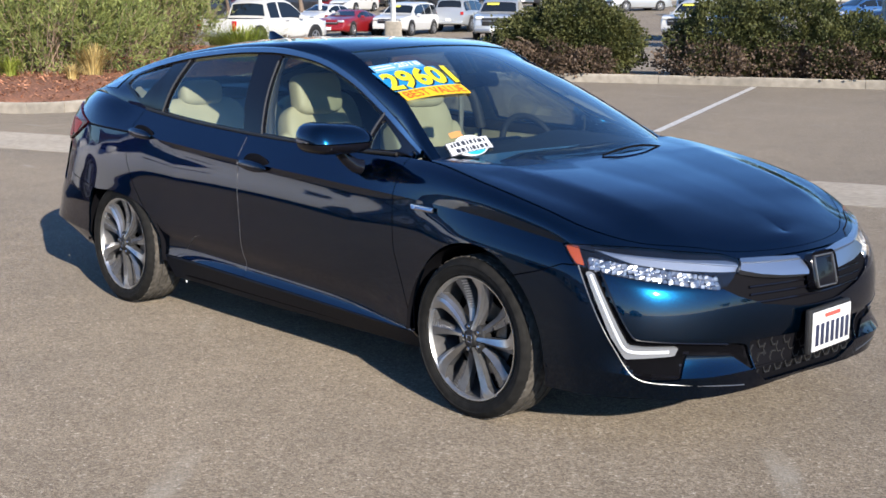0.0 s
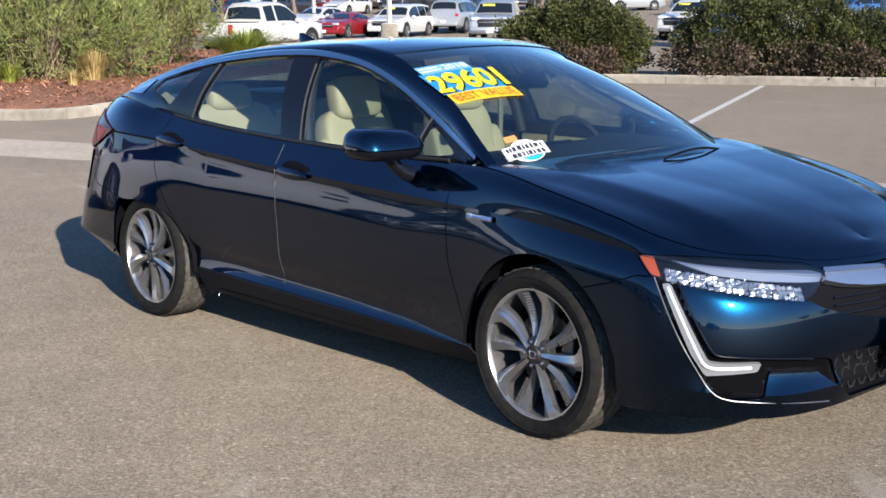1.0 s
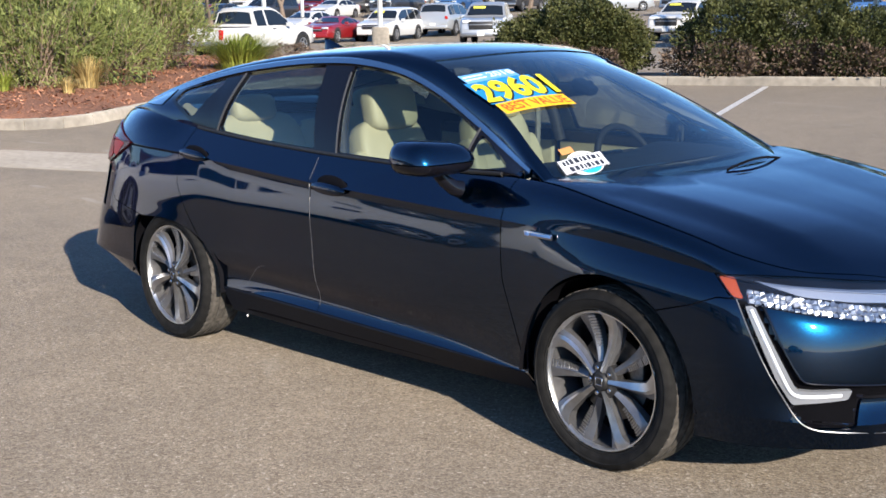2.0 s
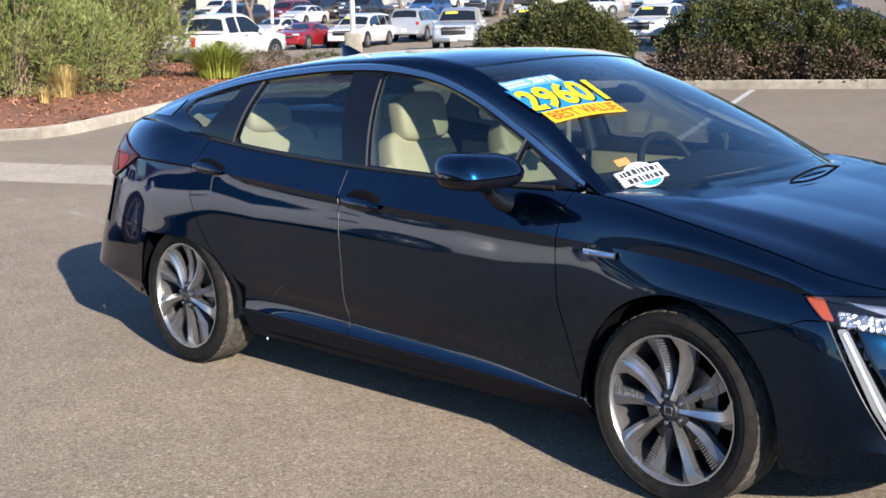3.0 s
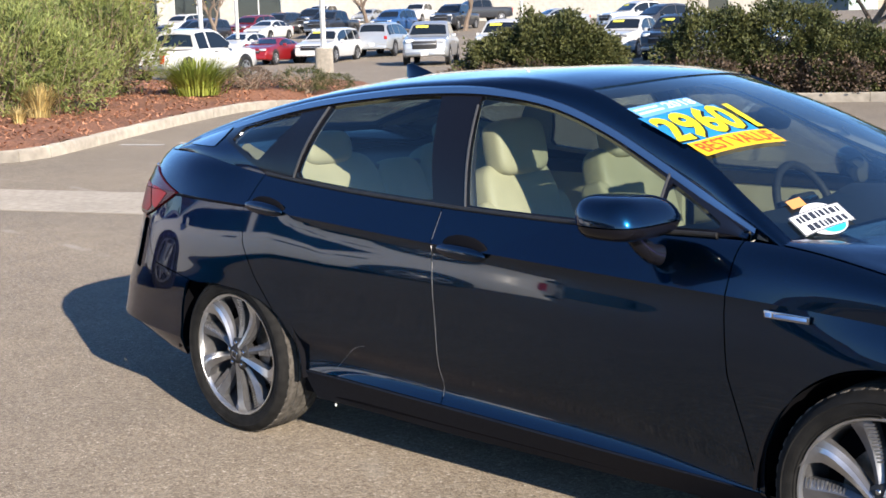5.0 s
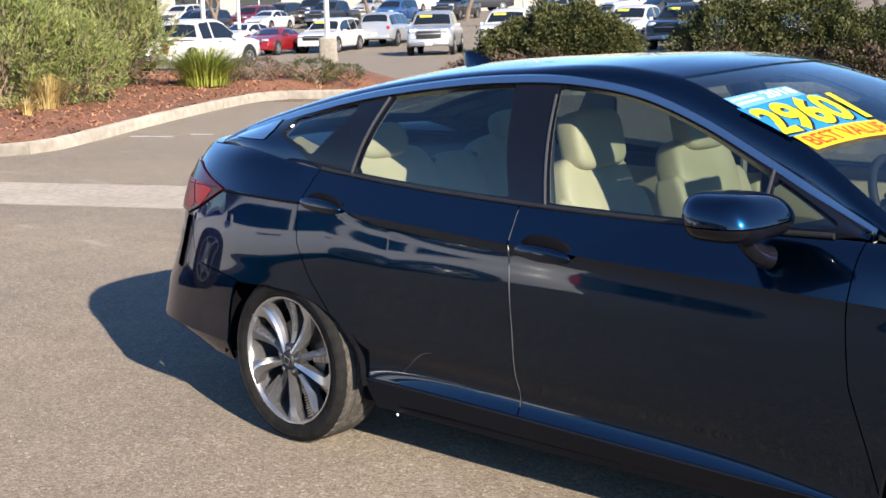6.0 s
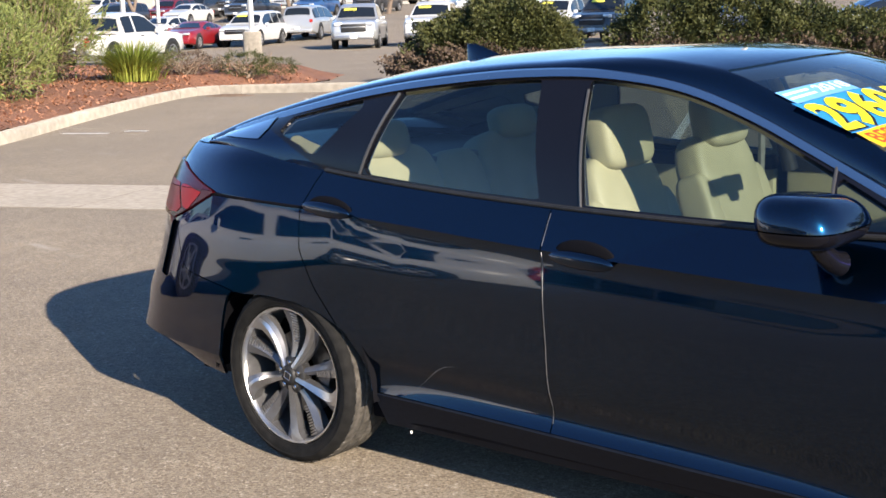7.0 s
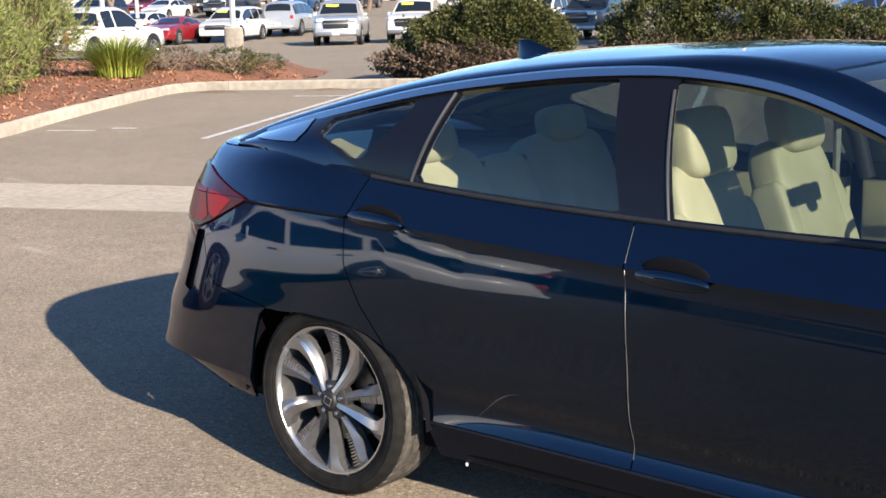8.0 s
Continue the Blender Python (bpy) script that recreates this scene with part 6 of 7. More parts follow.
shrub("tall_shrub", "tall leafy green shrub behind the others", 13, (*G3, mz(*G3)), [(0, 0, 1.0, 1.7, 1.6, .95), (-1.8, -1.2, 1.1, 1.8, 1.6, 1.0), (1.2, 1.2, .9, 1.2, 1.2, .8)], 16000, (.13, .026), LEAF_OLIVE, twig=(40, 1.2, 1.5), up=.5, shoots=(420, .5), group="island shrubs")
shrub("hedge_shrub", "rounded dark green hedge shrub with dry reddish base behind the kerb", 14, (-12.56, 14.74, .30), [(0, 0, .71, 1.0, .95, .76), (-.65, -.33, .55, .80, .80, .62), (.55, .26, .60, .68, .75, .64), (-1.05, -.53, .36, .55, .6, .42)], 60000, (.062, .042), LEAF_HEDGE, dry=([(-.6, -.75, .32, 1.3, .6, .36), (.6, -.25, .28, .55, .55, .32)], 15000, LEAF_RED), twig=(60, 1.5, .8), group="hedge shrubs")
blobs = []
for k, h in enumerate((.80, .84, .63, .56, .54, .52, .50)):
    u = k * .95
    blobs.append((u, u * .5 + (.12 if k % 2 else -.08), h * .85, .85 if k == 0 else 1.0, .95, h))
shrub("hedge_shrub", "long dark green hedge with dry reddish lower leaves behind the kerb", 15, (-10.0, 16.15, .30), blobs, 100000, (.062, .042), LEAF_HEDGE, dry=([(b[0] - .05, b[1] - .62, .34, .95, .45, .36) for b in blobs], 24000, LEAF_RED), twig=(40, .8, .8), group="hedge shrubs")


def strap_clump(name, label, seed, x, y, n, height, spread, mat, group=""):
    rng = np.random.default_rng(seed)
    root = thing(name, label, "grass", group, pose(x, y, mz(x, y)))
    V, F = [], []
    for _ in range(n):
        a, r0, ln = rng.uniform(0, 6.283), abs(rng.normal(0, spread * .22)), height * rng.uniform(.65, 1.15)
        o = rng.uniform(.15, 1.0) * spread
        w = rng.uniform(.008, .016)
        c, s = math.cos(a), math.sin(a)
        k = len(V)
        for i in range(5):
            u = i / 4
            rr = r0 + o * u ** 1.7
            z = ln * (u - .30 * u * u * (o / spread))
            ww = w * (1 - u * .85)
            V += [(c * rr - s * ww, s * rr + c * ww, z), (c * rr + s * ww, s * rr - c * ww, z)]
        F += [(k + 2 * i, k + 2 * i + 1, k + 2 * i + 3, k + 2 * i + 2) for i in range(4)]
    mesh_object("tuft", V, F, mat, root, smooth=False)


strap_clump("grass_clump", "green strap-leaved grass clump on the mulch", 21, -17.95, 10.85, 1500, .72, .95, LEAF_GRASS)
strap_clump("dry_grass", "dry straw-coloured grass tuft beside the shrub", 22, -15.9, 6.45, 420, .55, .42, LEAF_DRY)
strap_clump("dry_grass", "small dry straw-coloured grass tuft", 23, -15.25, 5.75, 160, .28, .26, LEAF_DRY)
strap_clump("grass_clump", "small green grass tuft at the kerb", 24, -16.6, 5.3, 200, .35, .3, LEAF_GRASS)
shrub("low_shrub", "low dry reddish shrub on the mulch", 25, (-18.35, 12.35, mz(-18.35, 12.35)), [(0, 0, .18, .75, .5, .22)], 1800, (.06, .02), LEAF_RED, twig=(60, .6, .35))
shrub("low_shrub", "low spreading dark green juniper on the mulch", 26, (-17.75, 13.3, mz(-17.75, 13.3)), [(0, 0, .20, .65, .5, .24), (.5, .35, .14, .5, .4, .16)], 4200, (.06, .012), LEAF_HEDGE, twig=(40, .7, .42))
shrub("low_shrub", "low trailing plant at the hedge's end", 27, (-13.6, 14.3, .30), [(0, 0, .12, .55, .35, .15)], 1500, (.05, .02), LEAF_HEDGE, twig=(20, .5, .3))


# ---- trees ----
def tree(name, label, seed, x, y, height, crown, n, mat, trunk=.16, leaf=(.13, .07), bare=False, group=""):
    rng = np.random.default_rng(seed)
    z0 = float(ground_z(x, y))
    root = thing(name, label, "tree", group, pose(x, y, z0))
    bm = bmesh.new()
    tips = []

    def limb(p, d, ln, r, level):
        pts, rad = [p], [r]
        q, dd = Vector(p), Vector(d)
        for i in range(4):
            dd = (dd + Vector((rng.normal(0, .16), rng.normal(0, .16), rng.normal(.04, .08)))).normalized()
            q = q + dd * ln / 4
            pts.append(q.copy())
            rad.append(r * (1 - .16 * (i + 1)))
        tube(bm, pts, rad, 7 if level < 2 else 4, cap=False)
        if level >= (3 if bare else 2):
            tips.append(pts[-1])
            return
        for _ in range(4 if level == 0 else 3):
            a = rng.uniform(0, 6.283)
            nd = (dd * .75 + Vector((math.cos(a), math.sin(a), .25)) * .75).normalized()
            limb(pts[rng.integers(2, 5)], nd, ln * rng.uniform(.5, .72), r * .55, level + 1)
    limb(Vector((0, 0, -.1)), Vector((0, 0, 1)), height * .45, trunk, 0)
    part("trunk", bm, BARK, root)
    if n:
        blobs = [(rng.normal(0, crown * .42), rng.normal(0, crown * .42), height * rng.uniform(.45, .95), crown * rng.uniform(.35, .55), crown * rng.uniform(.35, .55), height * rng.uniform(.10, .18)) for _ in range(13)]
        p, d = shrub_points(rng, blobs, n, .45)
        v, f = leaves(rng, p, d, leaf[0], leaf[1], 0)
        mesh_object("crown", v, f.tolist(), mat, root, smooth=False)


tree("broadleaf_tree", "yellow-green broadleaf tree behind the shrubs", 31, -33.4, 15.4, 4.8, 3.4, 14000, LEAF_GOLD, group="far trees", leaf=(.20, .12))
tree("broadleaf_tree", "yellow-green broadleaf tree behind the shrubs", 37, -38.0, 19.0, 5.6, 3.2, 9000, LEAF_GOLD, group="far trees", leaf=(.20, .12))
tree("broadleaf_tree", "dark green broadleaf tree beside the far car park", 32, -17.5, 36.5, 6.2, 3.2, 12000, LEAF_TREE, group="far trees", leaf=(.18, .11))
tree("broadleaf_tree", "yellow-green broadleaf tree beside the far car park", 33, -13.6, 38.5, 5.6, 2.6, 9000, LEAF_GOLD, group="far trees", leaf=(.18, .11))
for k, (x, y, h) in enumerate(((-9.5, 37.5, 8.0), (-3.0, 33.0, 9.0), (4.0, 36.0, 9.5), (11.0, 34.0, 9.0), (18.0, 38.0, 9.0))):
    tree("broadleaf_tree", "tall dark green broadleaf tree beyond the hedge", 50 + k, x, y, h, 4.2, 9000, LEAF_TREE, .2, (.24, .15), group="far trees")
for k, (x, y, h) in enumerate(((-57.3, 35.1, 6.5), (-66.8, 47.7, 7), (-68, 61.9, 7), (-60.5, 38.0, 6), (-64.3, 68, 7.5), (-52, 74, 7), (-45, 84, 7))):
    tree("bare_tree", "leafless pale winter tree in the far car park", 40 + k, x, y, h, 2, 300 if k % 2 else 0, LEAF_GOLD, .20, bare=True, group="bare trees")

# ---- parked vehicles of the far car park ----
CAR_GLASS = material("far_car_glass", (.012, .015, .018), .06, 0, .5)
FAR_TYRE = material("far_tyre", (.018, .018, .018), .8)
FAR_RIM = material("far_rim", (.42, .42, .43), .35, .8)
FAR_LAMP = material("far_lamp", (.75, .77, .8), .15, .3, .6)
FAR_RED = material("far_tail_lamp", (.45, .02, .015), .15, 0, .8)
FAR_BLACK = material("far_black_trim", (.02, .02, .022), .5)
STICKER = material("windscreen_price_sticker", (.80, .74, .10), .5)
COATS = {}


def coat(name, c, metal=0.0):
    if name not in COATS:
        COATS[name] = textured(name + "_car_paint", tuple(.93 * v for v in c), c, 1.5, .35, metal=metal, coat=.8)
    return COATS[name]


SHAPES = {
    # length, half width, height, wheel radius, axles, outline of the top (x, z), belt line (x, z), side windows (x from, x to), windscreen and rear screen (x from, x to)
    "sedan": dict(L=4.7, w=.91, H=1.44, r=.33, ax=(1.38, -1.36), top=((-2.36, .62), (-2.33, .93), (-2.1, 1.0), (-1.75, 1.04), (-1.35, 1.22), (-.95, 1.37), (-.5, 1.43), (.05, 1.43), (.40, 1.35), (1.18, .99), (1.8, .89), (2.2, .77), (2.34, .55)),
                  belt=((-2.35, .88), (-1.3, .96), (.9, .93), (2.3, .70)), glass=((-1.62, -1.22), (-1.14, -.36), (-.28, .92)), screen=((.46, 1.08), (-1.62, -1.0))),
    "coupe": dict(L=4.75, w=.95, H=1.34, r=.35, ax=(1.45, -1.38), top=((-2.38, .62), (-2.35, .96), (-2.1, 1.03), (-1.80, 1.04), (-1.35, 1.17), (-.9, 1.29), (-.45, 1.34), (-.05, 1.33), (.25, 1.24), (.92, 1.0), (1.8, .92), (2.2, .82), (2.36, .55)),
                  belt=((-2.35, .90), (-1.3, .97), (.6, .93), (2.32, .76)), glass=((-1.25, -.86), (-.80, .70)), screen=((.20, .84), (-1.70, -1.0))),
    "suv": dict(L=5.0, w=.98, H=1.76, r=.38, ax=(1.50, -1.48), top=((-2.50, .62), (-2.48, 1.05), (-2.40, 1.22), (-2.25, 1.55), (-2.05, 1.70), (-1.2, 1.76), (-.2, 1.75), (.3, 1.68), (.65, 1.52), (1.20, 1.12), (1.9, 1.04), (2.3, .93), (2.48, .58)),
                  belt=((-2.48, 1.02), (-1.3, 1.06), (.95, 1.03), (2.44, .86)), glass=((-2.22, -1.42), (-1.34, -.44), (-.36, .92)), screen=((.55, 1.12), (-2.38, -2.16))),
    "pickup": dict(L=5.8, w=1.0, H=1.90, r=.40, ax=(1.85, -1.75), top=((-2.90, .70), (-2.88, 1.12), (-2.84, 1.17), (-1.02, 1.18), (-.98, 1.24), (-.86, 1.72), (-.70, 1.85), (-.2, 1.90), (.35, 1.89), (.75, 1.78), (1.48, 1.26), (2.4, 1.20), (2.75, 1.12), (2.88, .74)),
                   belt=((-2.88, 1.08), (-1.0, 1.14), (1.3, 1.18), (2.86, 1.06)), glass=((-.80, -.02), (.06, 1.18)), screen=((.82, 1.40), (-.96, -.87))),
    "old_pickup": dict(L=5.4, w=.97, H=1.74, r=.37, ax=(1.75, -1.55), top=((-2.68, .60), (-2.66, .98), (-2.62, 1.04), (-1.02, 1.04), (-.99, 1.10), (-.92, 1.58), (-.78, 1.70), (-.3, 1.74), (.25, 1.73), (.55, 1.64), (1.22, 1.10), (2.2, 1.02), (2.52, .94), (2.66, .60)),
                       belt=((-2.66, .95), (-1.0, 1.0), (1.1, 1.02), (2.64, .88)), glass=((-.84, -.30), (-.20, .98)), screen=((.60, 1.15), (-.985, -.925))),
}


def parked(shape, paint_, x, y, heading, label, group="parked vehicles", sticker=False, name=None):
    q = SHAPES[shape]
    truck = "pickup" in shape
    root = thing(name or ("pickup_truck" if truck else {"suv": "suv", "sedan": "sedan_car", "coupe": "coupe"}[shape]), label, "pickup truck" if truck else "car", group, pose(x, y, float(ground_z(x, y)), 0, 0, heading))
    w, H, L = q["w"], q["H"], q["L"]
    xs, zs = zip(*q["top"])
    bx, bz = zip(*q["belt"])
    low = .32 if truck else (.27 if shape == "suv" else .20)
    def section(xx):
        """Half a cross-section: half width and height from the sill to the middle of the roof."""
        zt, zb = float(np.interp(xx, xs, zs)), float(np.interp(xx, bx, bz))
        zb = min(zb, zt - .015)
        e = min(xx - xs[0], xs[-1] - xx)
        ww = w * (1 - .16 * max(0, 1 - e / .55) ** 2.2)
        lift = .10 * max(0, 1 - e / .5)
        up = max(0.0, zt - zb) / (H - 1.0)
        wr = ww * (.94 - .24 * min(1.0, up))
        edge = zt - .055 * min(1.0, up + .2)
        return [(.84 * ww, low + lift), (.95 * ww, low + lift + .05), (ww, low + .26), (ww, max(low + .28, zb - .20)), (.985 * ww, max(low + .29, zb - .06)), (.95 * ww, max(low + .30, zb)), (wr, max(low + .31, edge)), (wr * .86, zt - .010), (wr * .5, zt), (0, zt + .004)]
    bm = bmesh.new()
    rows = []
    grid_x = sorted(set(np.round(np.linspace(xs[0], xs[-1], 40), 3)) | {round(v, 3) for v in xs})
    for xx in grid_x:
        pr = section(xx)
        rows.append([bm.verts.new((xx, -f, z)) for f, z in pr] + [bm.verts.new((xx, f, z)) for f, z in pr[-2::-1]])
    for a, b in zip(rows, rows[1:]):
        for k in range(len(a) - 1):
            bm.faces.new((a[k], b[k], b[k + 1], a[k + 1]))
    bm.faces.new(rows[0])
    bm.faces.new(rows[-1][::-1])
    bmesh.ops.recalc_face_normals(bm, faces=bm.faces)
    part("body", bm, paint_, root)
    # windows stand just proud of the cabin
    for s in (-1, 1):
        for g0, g1 in q["glass"]:
            bm = bmesh.new()
            prev = None
            for xx in np.linspace(g0, g1, 9):
                pr = section(xx)
                (y0, z0), (y1, z1) = pr[5], pr[6]
                cur = [bm.verts.new((xx, s * (y0 + (y1 - y0) * u + .010), z0 + (z1 - z0) * u)) for u in (.10, .90)]
                if prev:
                    bm.faces.new((prev[0], cur[0], cur[1], prev[1]) if s < 0 else (prev[0], prev[1], cur[1], cur[0]))
                prev = cur
            part("side_window", bm, CAR_GLASS, root, smooth=False)
    for k, (g0, g1) in enumerate(q["screen"]):
        bm = bmesh.new()
        prev = None
        for xx in np.linspace(g0, g1, 7):
            pr = section(xx)
            d = .014 if k == 0 else -.014
            cur = [bm.verts.new((xx + d, sy * pr[6][0] * uu * .97, pr[6][1] + (pr[9][1] - pr[6][1]) * (1 - uu ** 2.5) + .014)) for sy, uu in ((-1, .92), (-1, .6), (-1, .2), (1, .2), (1, .6), (1, .92))]
            if prev:
                for j in range(5):
                    bm.faces.new((prev[j], cur[j], cur[j + 1], prev[j + 1]))
            prev = cur
        part("windscreen" if k == 0 else "rear_screen", bm, CAR_GLASS, root, "dark glass", smooth=False)
    f1 = q["screen"][0][1]
    if truck:
        # a flat dark sheet stands in for the shaded inside of the bed
        bm = bmesh.new()
        xr_, xf_ = xs[0] + .14, q["screen"][1][0] - .10
        box(bm, ((xr_ + xf_) / 2, 0, zs[3] + .006), (xf_ - xr_, 1.62 * w, .02), .004)
        part("bed_shade", bm, FAR_BLACK, root, "dark sheet for the shade in the open truck bed")
    for ax in q["ax"]:
        for s in (-1, 1):
            bm = bmesh.new()
            revolve(bm, [(0, -.004), (q["r"] * 1.17, -.004), (q["r"] * 1.17, .05), (0, .05)], 24)
            arch = part("arch", bm, FAR_BLACK, root)
            arch.matrix_basis = Matrix.Translation((ax, s * w * 1.0, q["r"] + .03)) @ Matrix.Rotation(0 if s < 0 else math.pi, 4, "Z")
            wh = new("wheel")
            wh.parent = root
            r = q["r"]
            bm = bmesh.new()
            revolve(bm, [(r * .66, .0), (r * .72, -.012), (r * .93, -.010), (r, .02), (r, .2), (r * .9, .22)], 28)
            part("tyre", bm, FAR_TYRE, wh)
            bm = bmesh.new()
            revolve(bm, [(0, -.004), (r * .16, -.004), (r * .20, .006), (r * .56, .012), (r * .60, -.006), (r * .67, -.006), (r * .67, .1)], 24)
            for k in range(5):
                a = 6.283 * k / 5
                box(bm, (math.cos(a) * r * .38, -.003, math.sin(a) * r * .38), (r * .44, .016, r * .13), .004, Matrix.Rotation(-a, 4, "Y"))
            part("rim", bm, FAR_RIM, wh)
            wh.matrix_basis = Matrix.Translation((ax, s * (w + .012), r)) @ Matrix.Rotation(0 if s < 0 else math.pi, 4, "Z")
    xf, xr = xs[-1], xs[0]
    zf = zs[-2]
    for s in (-1, 1):
        bm = bmesh.new()
        box(bm, (xf - .10, s * w * .66, zf - .06), (.16, w * .36, .14 if truck else .11), .03, Matrix.Rotation(radians(-s * 14), 4, "Z"))
        part("headlight", bm, FAR_LAMP, root)
        bm = bmesh.new()
        box(bm, (xr + .03, s * w * .78, zs[1] - (.18 if truck else .10)), (.10, .16, .34 if truck else .17), .02)
        part("tail_light", bm, FAR_RED, root)
        bm = bmesh.new()
        box(bm, (f1 - .35, s * (w + .08), float(np.interp(f1, bx, bz)) + .08), (.10, .20, .14), .03)
        part("door_mirror", bm, paint_, root)
        for u in ((.05,) if shape in ("coupe", "old_pickup") else (-.05, -.95)):
            bm = bmesh.new()
            box(bm, (u, s * (w + .004), .86 if not truck else .96), (.20, .02, .03), .006)
            part("door_handle", bm, FAR_BLACK, root)
    bm = bmesh.new()
    gh = .34 if truck else (.22 if shape == "suv" else .12)
    box(bm, (xf - .012, 0, zf - (.24 if truck else .16)), (.07, w * 1.05, gh), .02)
    part("grille", bm, FAR_BLACK, root)
    bm = bmesh.new()
    box(bm, (xf + .022, 0, zf - (.20 if truck else .13)), (.02, w * 1.0, .04), .006)
    part("grille_bar", bm, FAR_RIM, root)
    for xx, sgn in ((xf, 1), (xr, -1)):
        bm = bmesh.new()
        box(bm, (xx - sgn * .02, 0, low + .18), (.16, w * 1.66, .18), .05)
        part("bumper", bm, FAR_RIM if truck else paint_, root)
        bm = bmesh.new()
        box(bm, (xx + sgn * .062, 0, low + .20 if sgn > 0 else low + .32), (.012, .31, .15), .003)
        part("plate", bm, WHITE_PLATE, root)
    if sticker:
        g0, g1 = q["screen"][0]
        xc = g0 + (g1 - g0) * .22
        zc = section(xc)[8][1]
        slope = (section(g1)[8][1] - section(g0)[8][1]) / (g1 - g0)
        bm = bmesh.new()
        box(bm, (0, 0, 0), (.16, .55, .008), .002)
        st = part("price_sticker", bm, STICKER, root)
        st.matrix_basis = Matrix.Translation((xc + .02, -.30, zc + .024)) @ Matrix.Rotation(-math.atan(slope), 4, "Y")
    return root


WHITE, RED, SILVER, DARK = coat("white", (.62, .62, .61)), coat("red", (.24, .010, .013)), coat("silver", (.50, .52, .54), .5), coat("charcoal", (.03, .032, .038))
MAROON, NAVY, BEIGE, BLUE = coat("maroon", (.16, .012, .018)), coat("navy", (.02, .03, .07)), coat("champagne", (.42, .38, .31), .4), coat("blue", (.03, .09, .24))
parked("old_pickup", WHITE, -35.3, 23.2, 108, "white extended-cab pickup truck with red tail lights")
parked("coupe", RED, -50.9, 39.1, 297, "glossy red two-door coupe in the far row")
parked("suv", WHITE, -49.9, 42.2, 296, "white suv with a price sticker in the far row", sticker=True)
parked("sedan", WHITE, -58.6, 43.4, 290, "white sedan parked behind the red coupe")
parked("suv", SILVER, -50.6, 47.0, 118, "silver suv seen from behind")
parked("pickup", SILVER, -39.2, 38.9, 308, "silver pickup truck with a price sticker", sticker=True)
parked("pickup", WHITE, -37.4, 41.9, 301, "white pickup truck with a price sticker", sticker=True)
parked("suv", MAROON, -77.7, 59.0, 292, "dark maroon suv in a far row")
parked("suv", DARK, -79.3, 63.1, 292, "charcoal suv in a far row")
parked("pickup", DARK, -79.8, 67.1, 292, "charcoal pickup truck in a far row")
parked("sedan", DARK, -78.4, 50.6, 292, "charcoal sedan in a far row")
parked("suv", NAVY, -78.7, 54.8, 292, "navy suv in a far row")
parked("suv", DARK, -74.4, 44.7, 292, "charcoal suv in a far row")
parked("pickup", WHITE, -87.8, 75.0, 292, "white pickup truck in the last row")
parked("sedan", SILVER, -87.2, 79.9, 292, "silver sedan in the last row")
parked("pickup", WHITE, -86.0, 85.2, 292, "white pickup truck in the last row")
parked("suv", WHITE, -92.7, 63.4, 292, "white suv in the last row")
parked("pickup", DARK, -73.9, 79.9, 250, "charcoal pickup truck in a far row")
parked("sedan", SILVER, -57.0, 69.5, 250, "silver sedan in a far row")
parked("pickup", WHITE, -34.6, 47.6, 286, "white pickup truck with a price sticker behind the hedge", sticker=True)
parked("pickup", DARK, -29.8, 44.6, 286, "charcoal pickup truck behind the hedge", sticker=True)
parked("pickup", WHITE, -48.2, 67.4, 250, "white pickup truck in a far row", sticker=True)
parked("pickup", DARK, -42.5, 62.0, 250, "charcoal pickup truck in a far row")
parked("sedan", BLUE, -35.7, 63.6, 250, "blue sedan in a far row")
parked("sedan", NAVY, -28.0, 52.5, 240, "navy sedan beyond the hedge")
parked("sedan", SILVER, -16.2, 43.5, 292, "silver sedan beyond the hedge")
parked("sedan", BLUE, -20.5, 50.0, 230, "blue sedan beyond the hedge")
parked("suv", SILVER, -22.0, 60.0, 240, "silver suv in a far row")
for k, (shape, tint, word) in enumerate((("suv", DARK, "charcoal suv"), ("pickup", NAVY, "navy pickup truck"), ("sedan", MAROON, "maroon sedan"), ("suv", DARK, "charcoal suv"), ("sedan", WHITE, "white sedan"), ("pickup", DARK, "charcoal pickup truck"), ("suv", BLUE, "blue suv"), ("pickup", DARK, "charcoal pickup truck"))):
    parked(shape, tint, -84 + 2.5 * k, 42 + 3.9 * k, 292, word + " in the dense back row")
# rows on the camera's own side, seen in the paint
parked("suv", WHITE, -11.6, -14.2, 60, "white suv parked opposite the sedan", group="vehicles opposite")
parked("sedan", SILVER, -13.6, -5.6, 100, "silver sedan standing beside the white sedan", group="vehicles opposite")
parked("sedan", coat("bright_white", (.80, .80, .79)), -5.3, -3.85, 118, "white sedan standing across from the teal sedan", group="vehicles opposite")
parked("suv", BEIGE, -2.4, -16.0, 70, "champagne suv parked opposite the sedan", group="vehicles opposite")
parked("sedan", DARK, -18.8, -8.6, 60, "charcoal sedan parked opposite the teal one", group="vehicles opposite")
parked("pickup", WHITE, -23.0, -6.4, 60, "white pickup truck parked opposite the sedan", group="vehicles opposite")
parked("sedan", SILVER, 2.2, -17.8, 70, "silver sedan parked opposite the teal one", group="vehicles opposite")
parked("suv", DARK, 11.5, -15.0, 100, "charcoal suv parked opposite the sedan", group="vehicles opposite")
parked("sedan", WHITE, 16.0, -12.5, 110, "white sedan parked opposite the teal one", group="vehicles opposite")


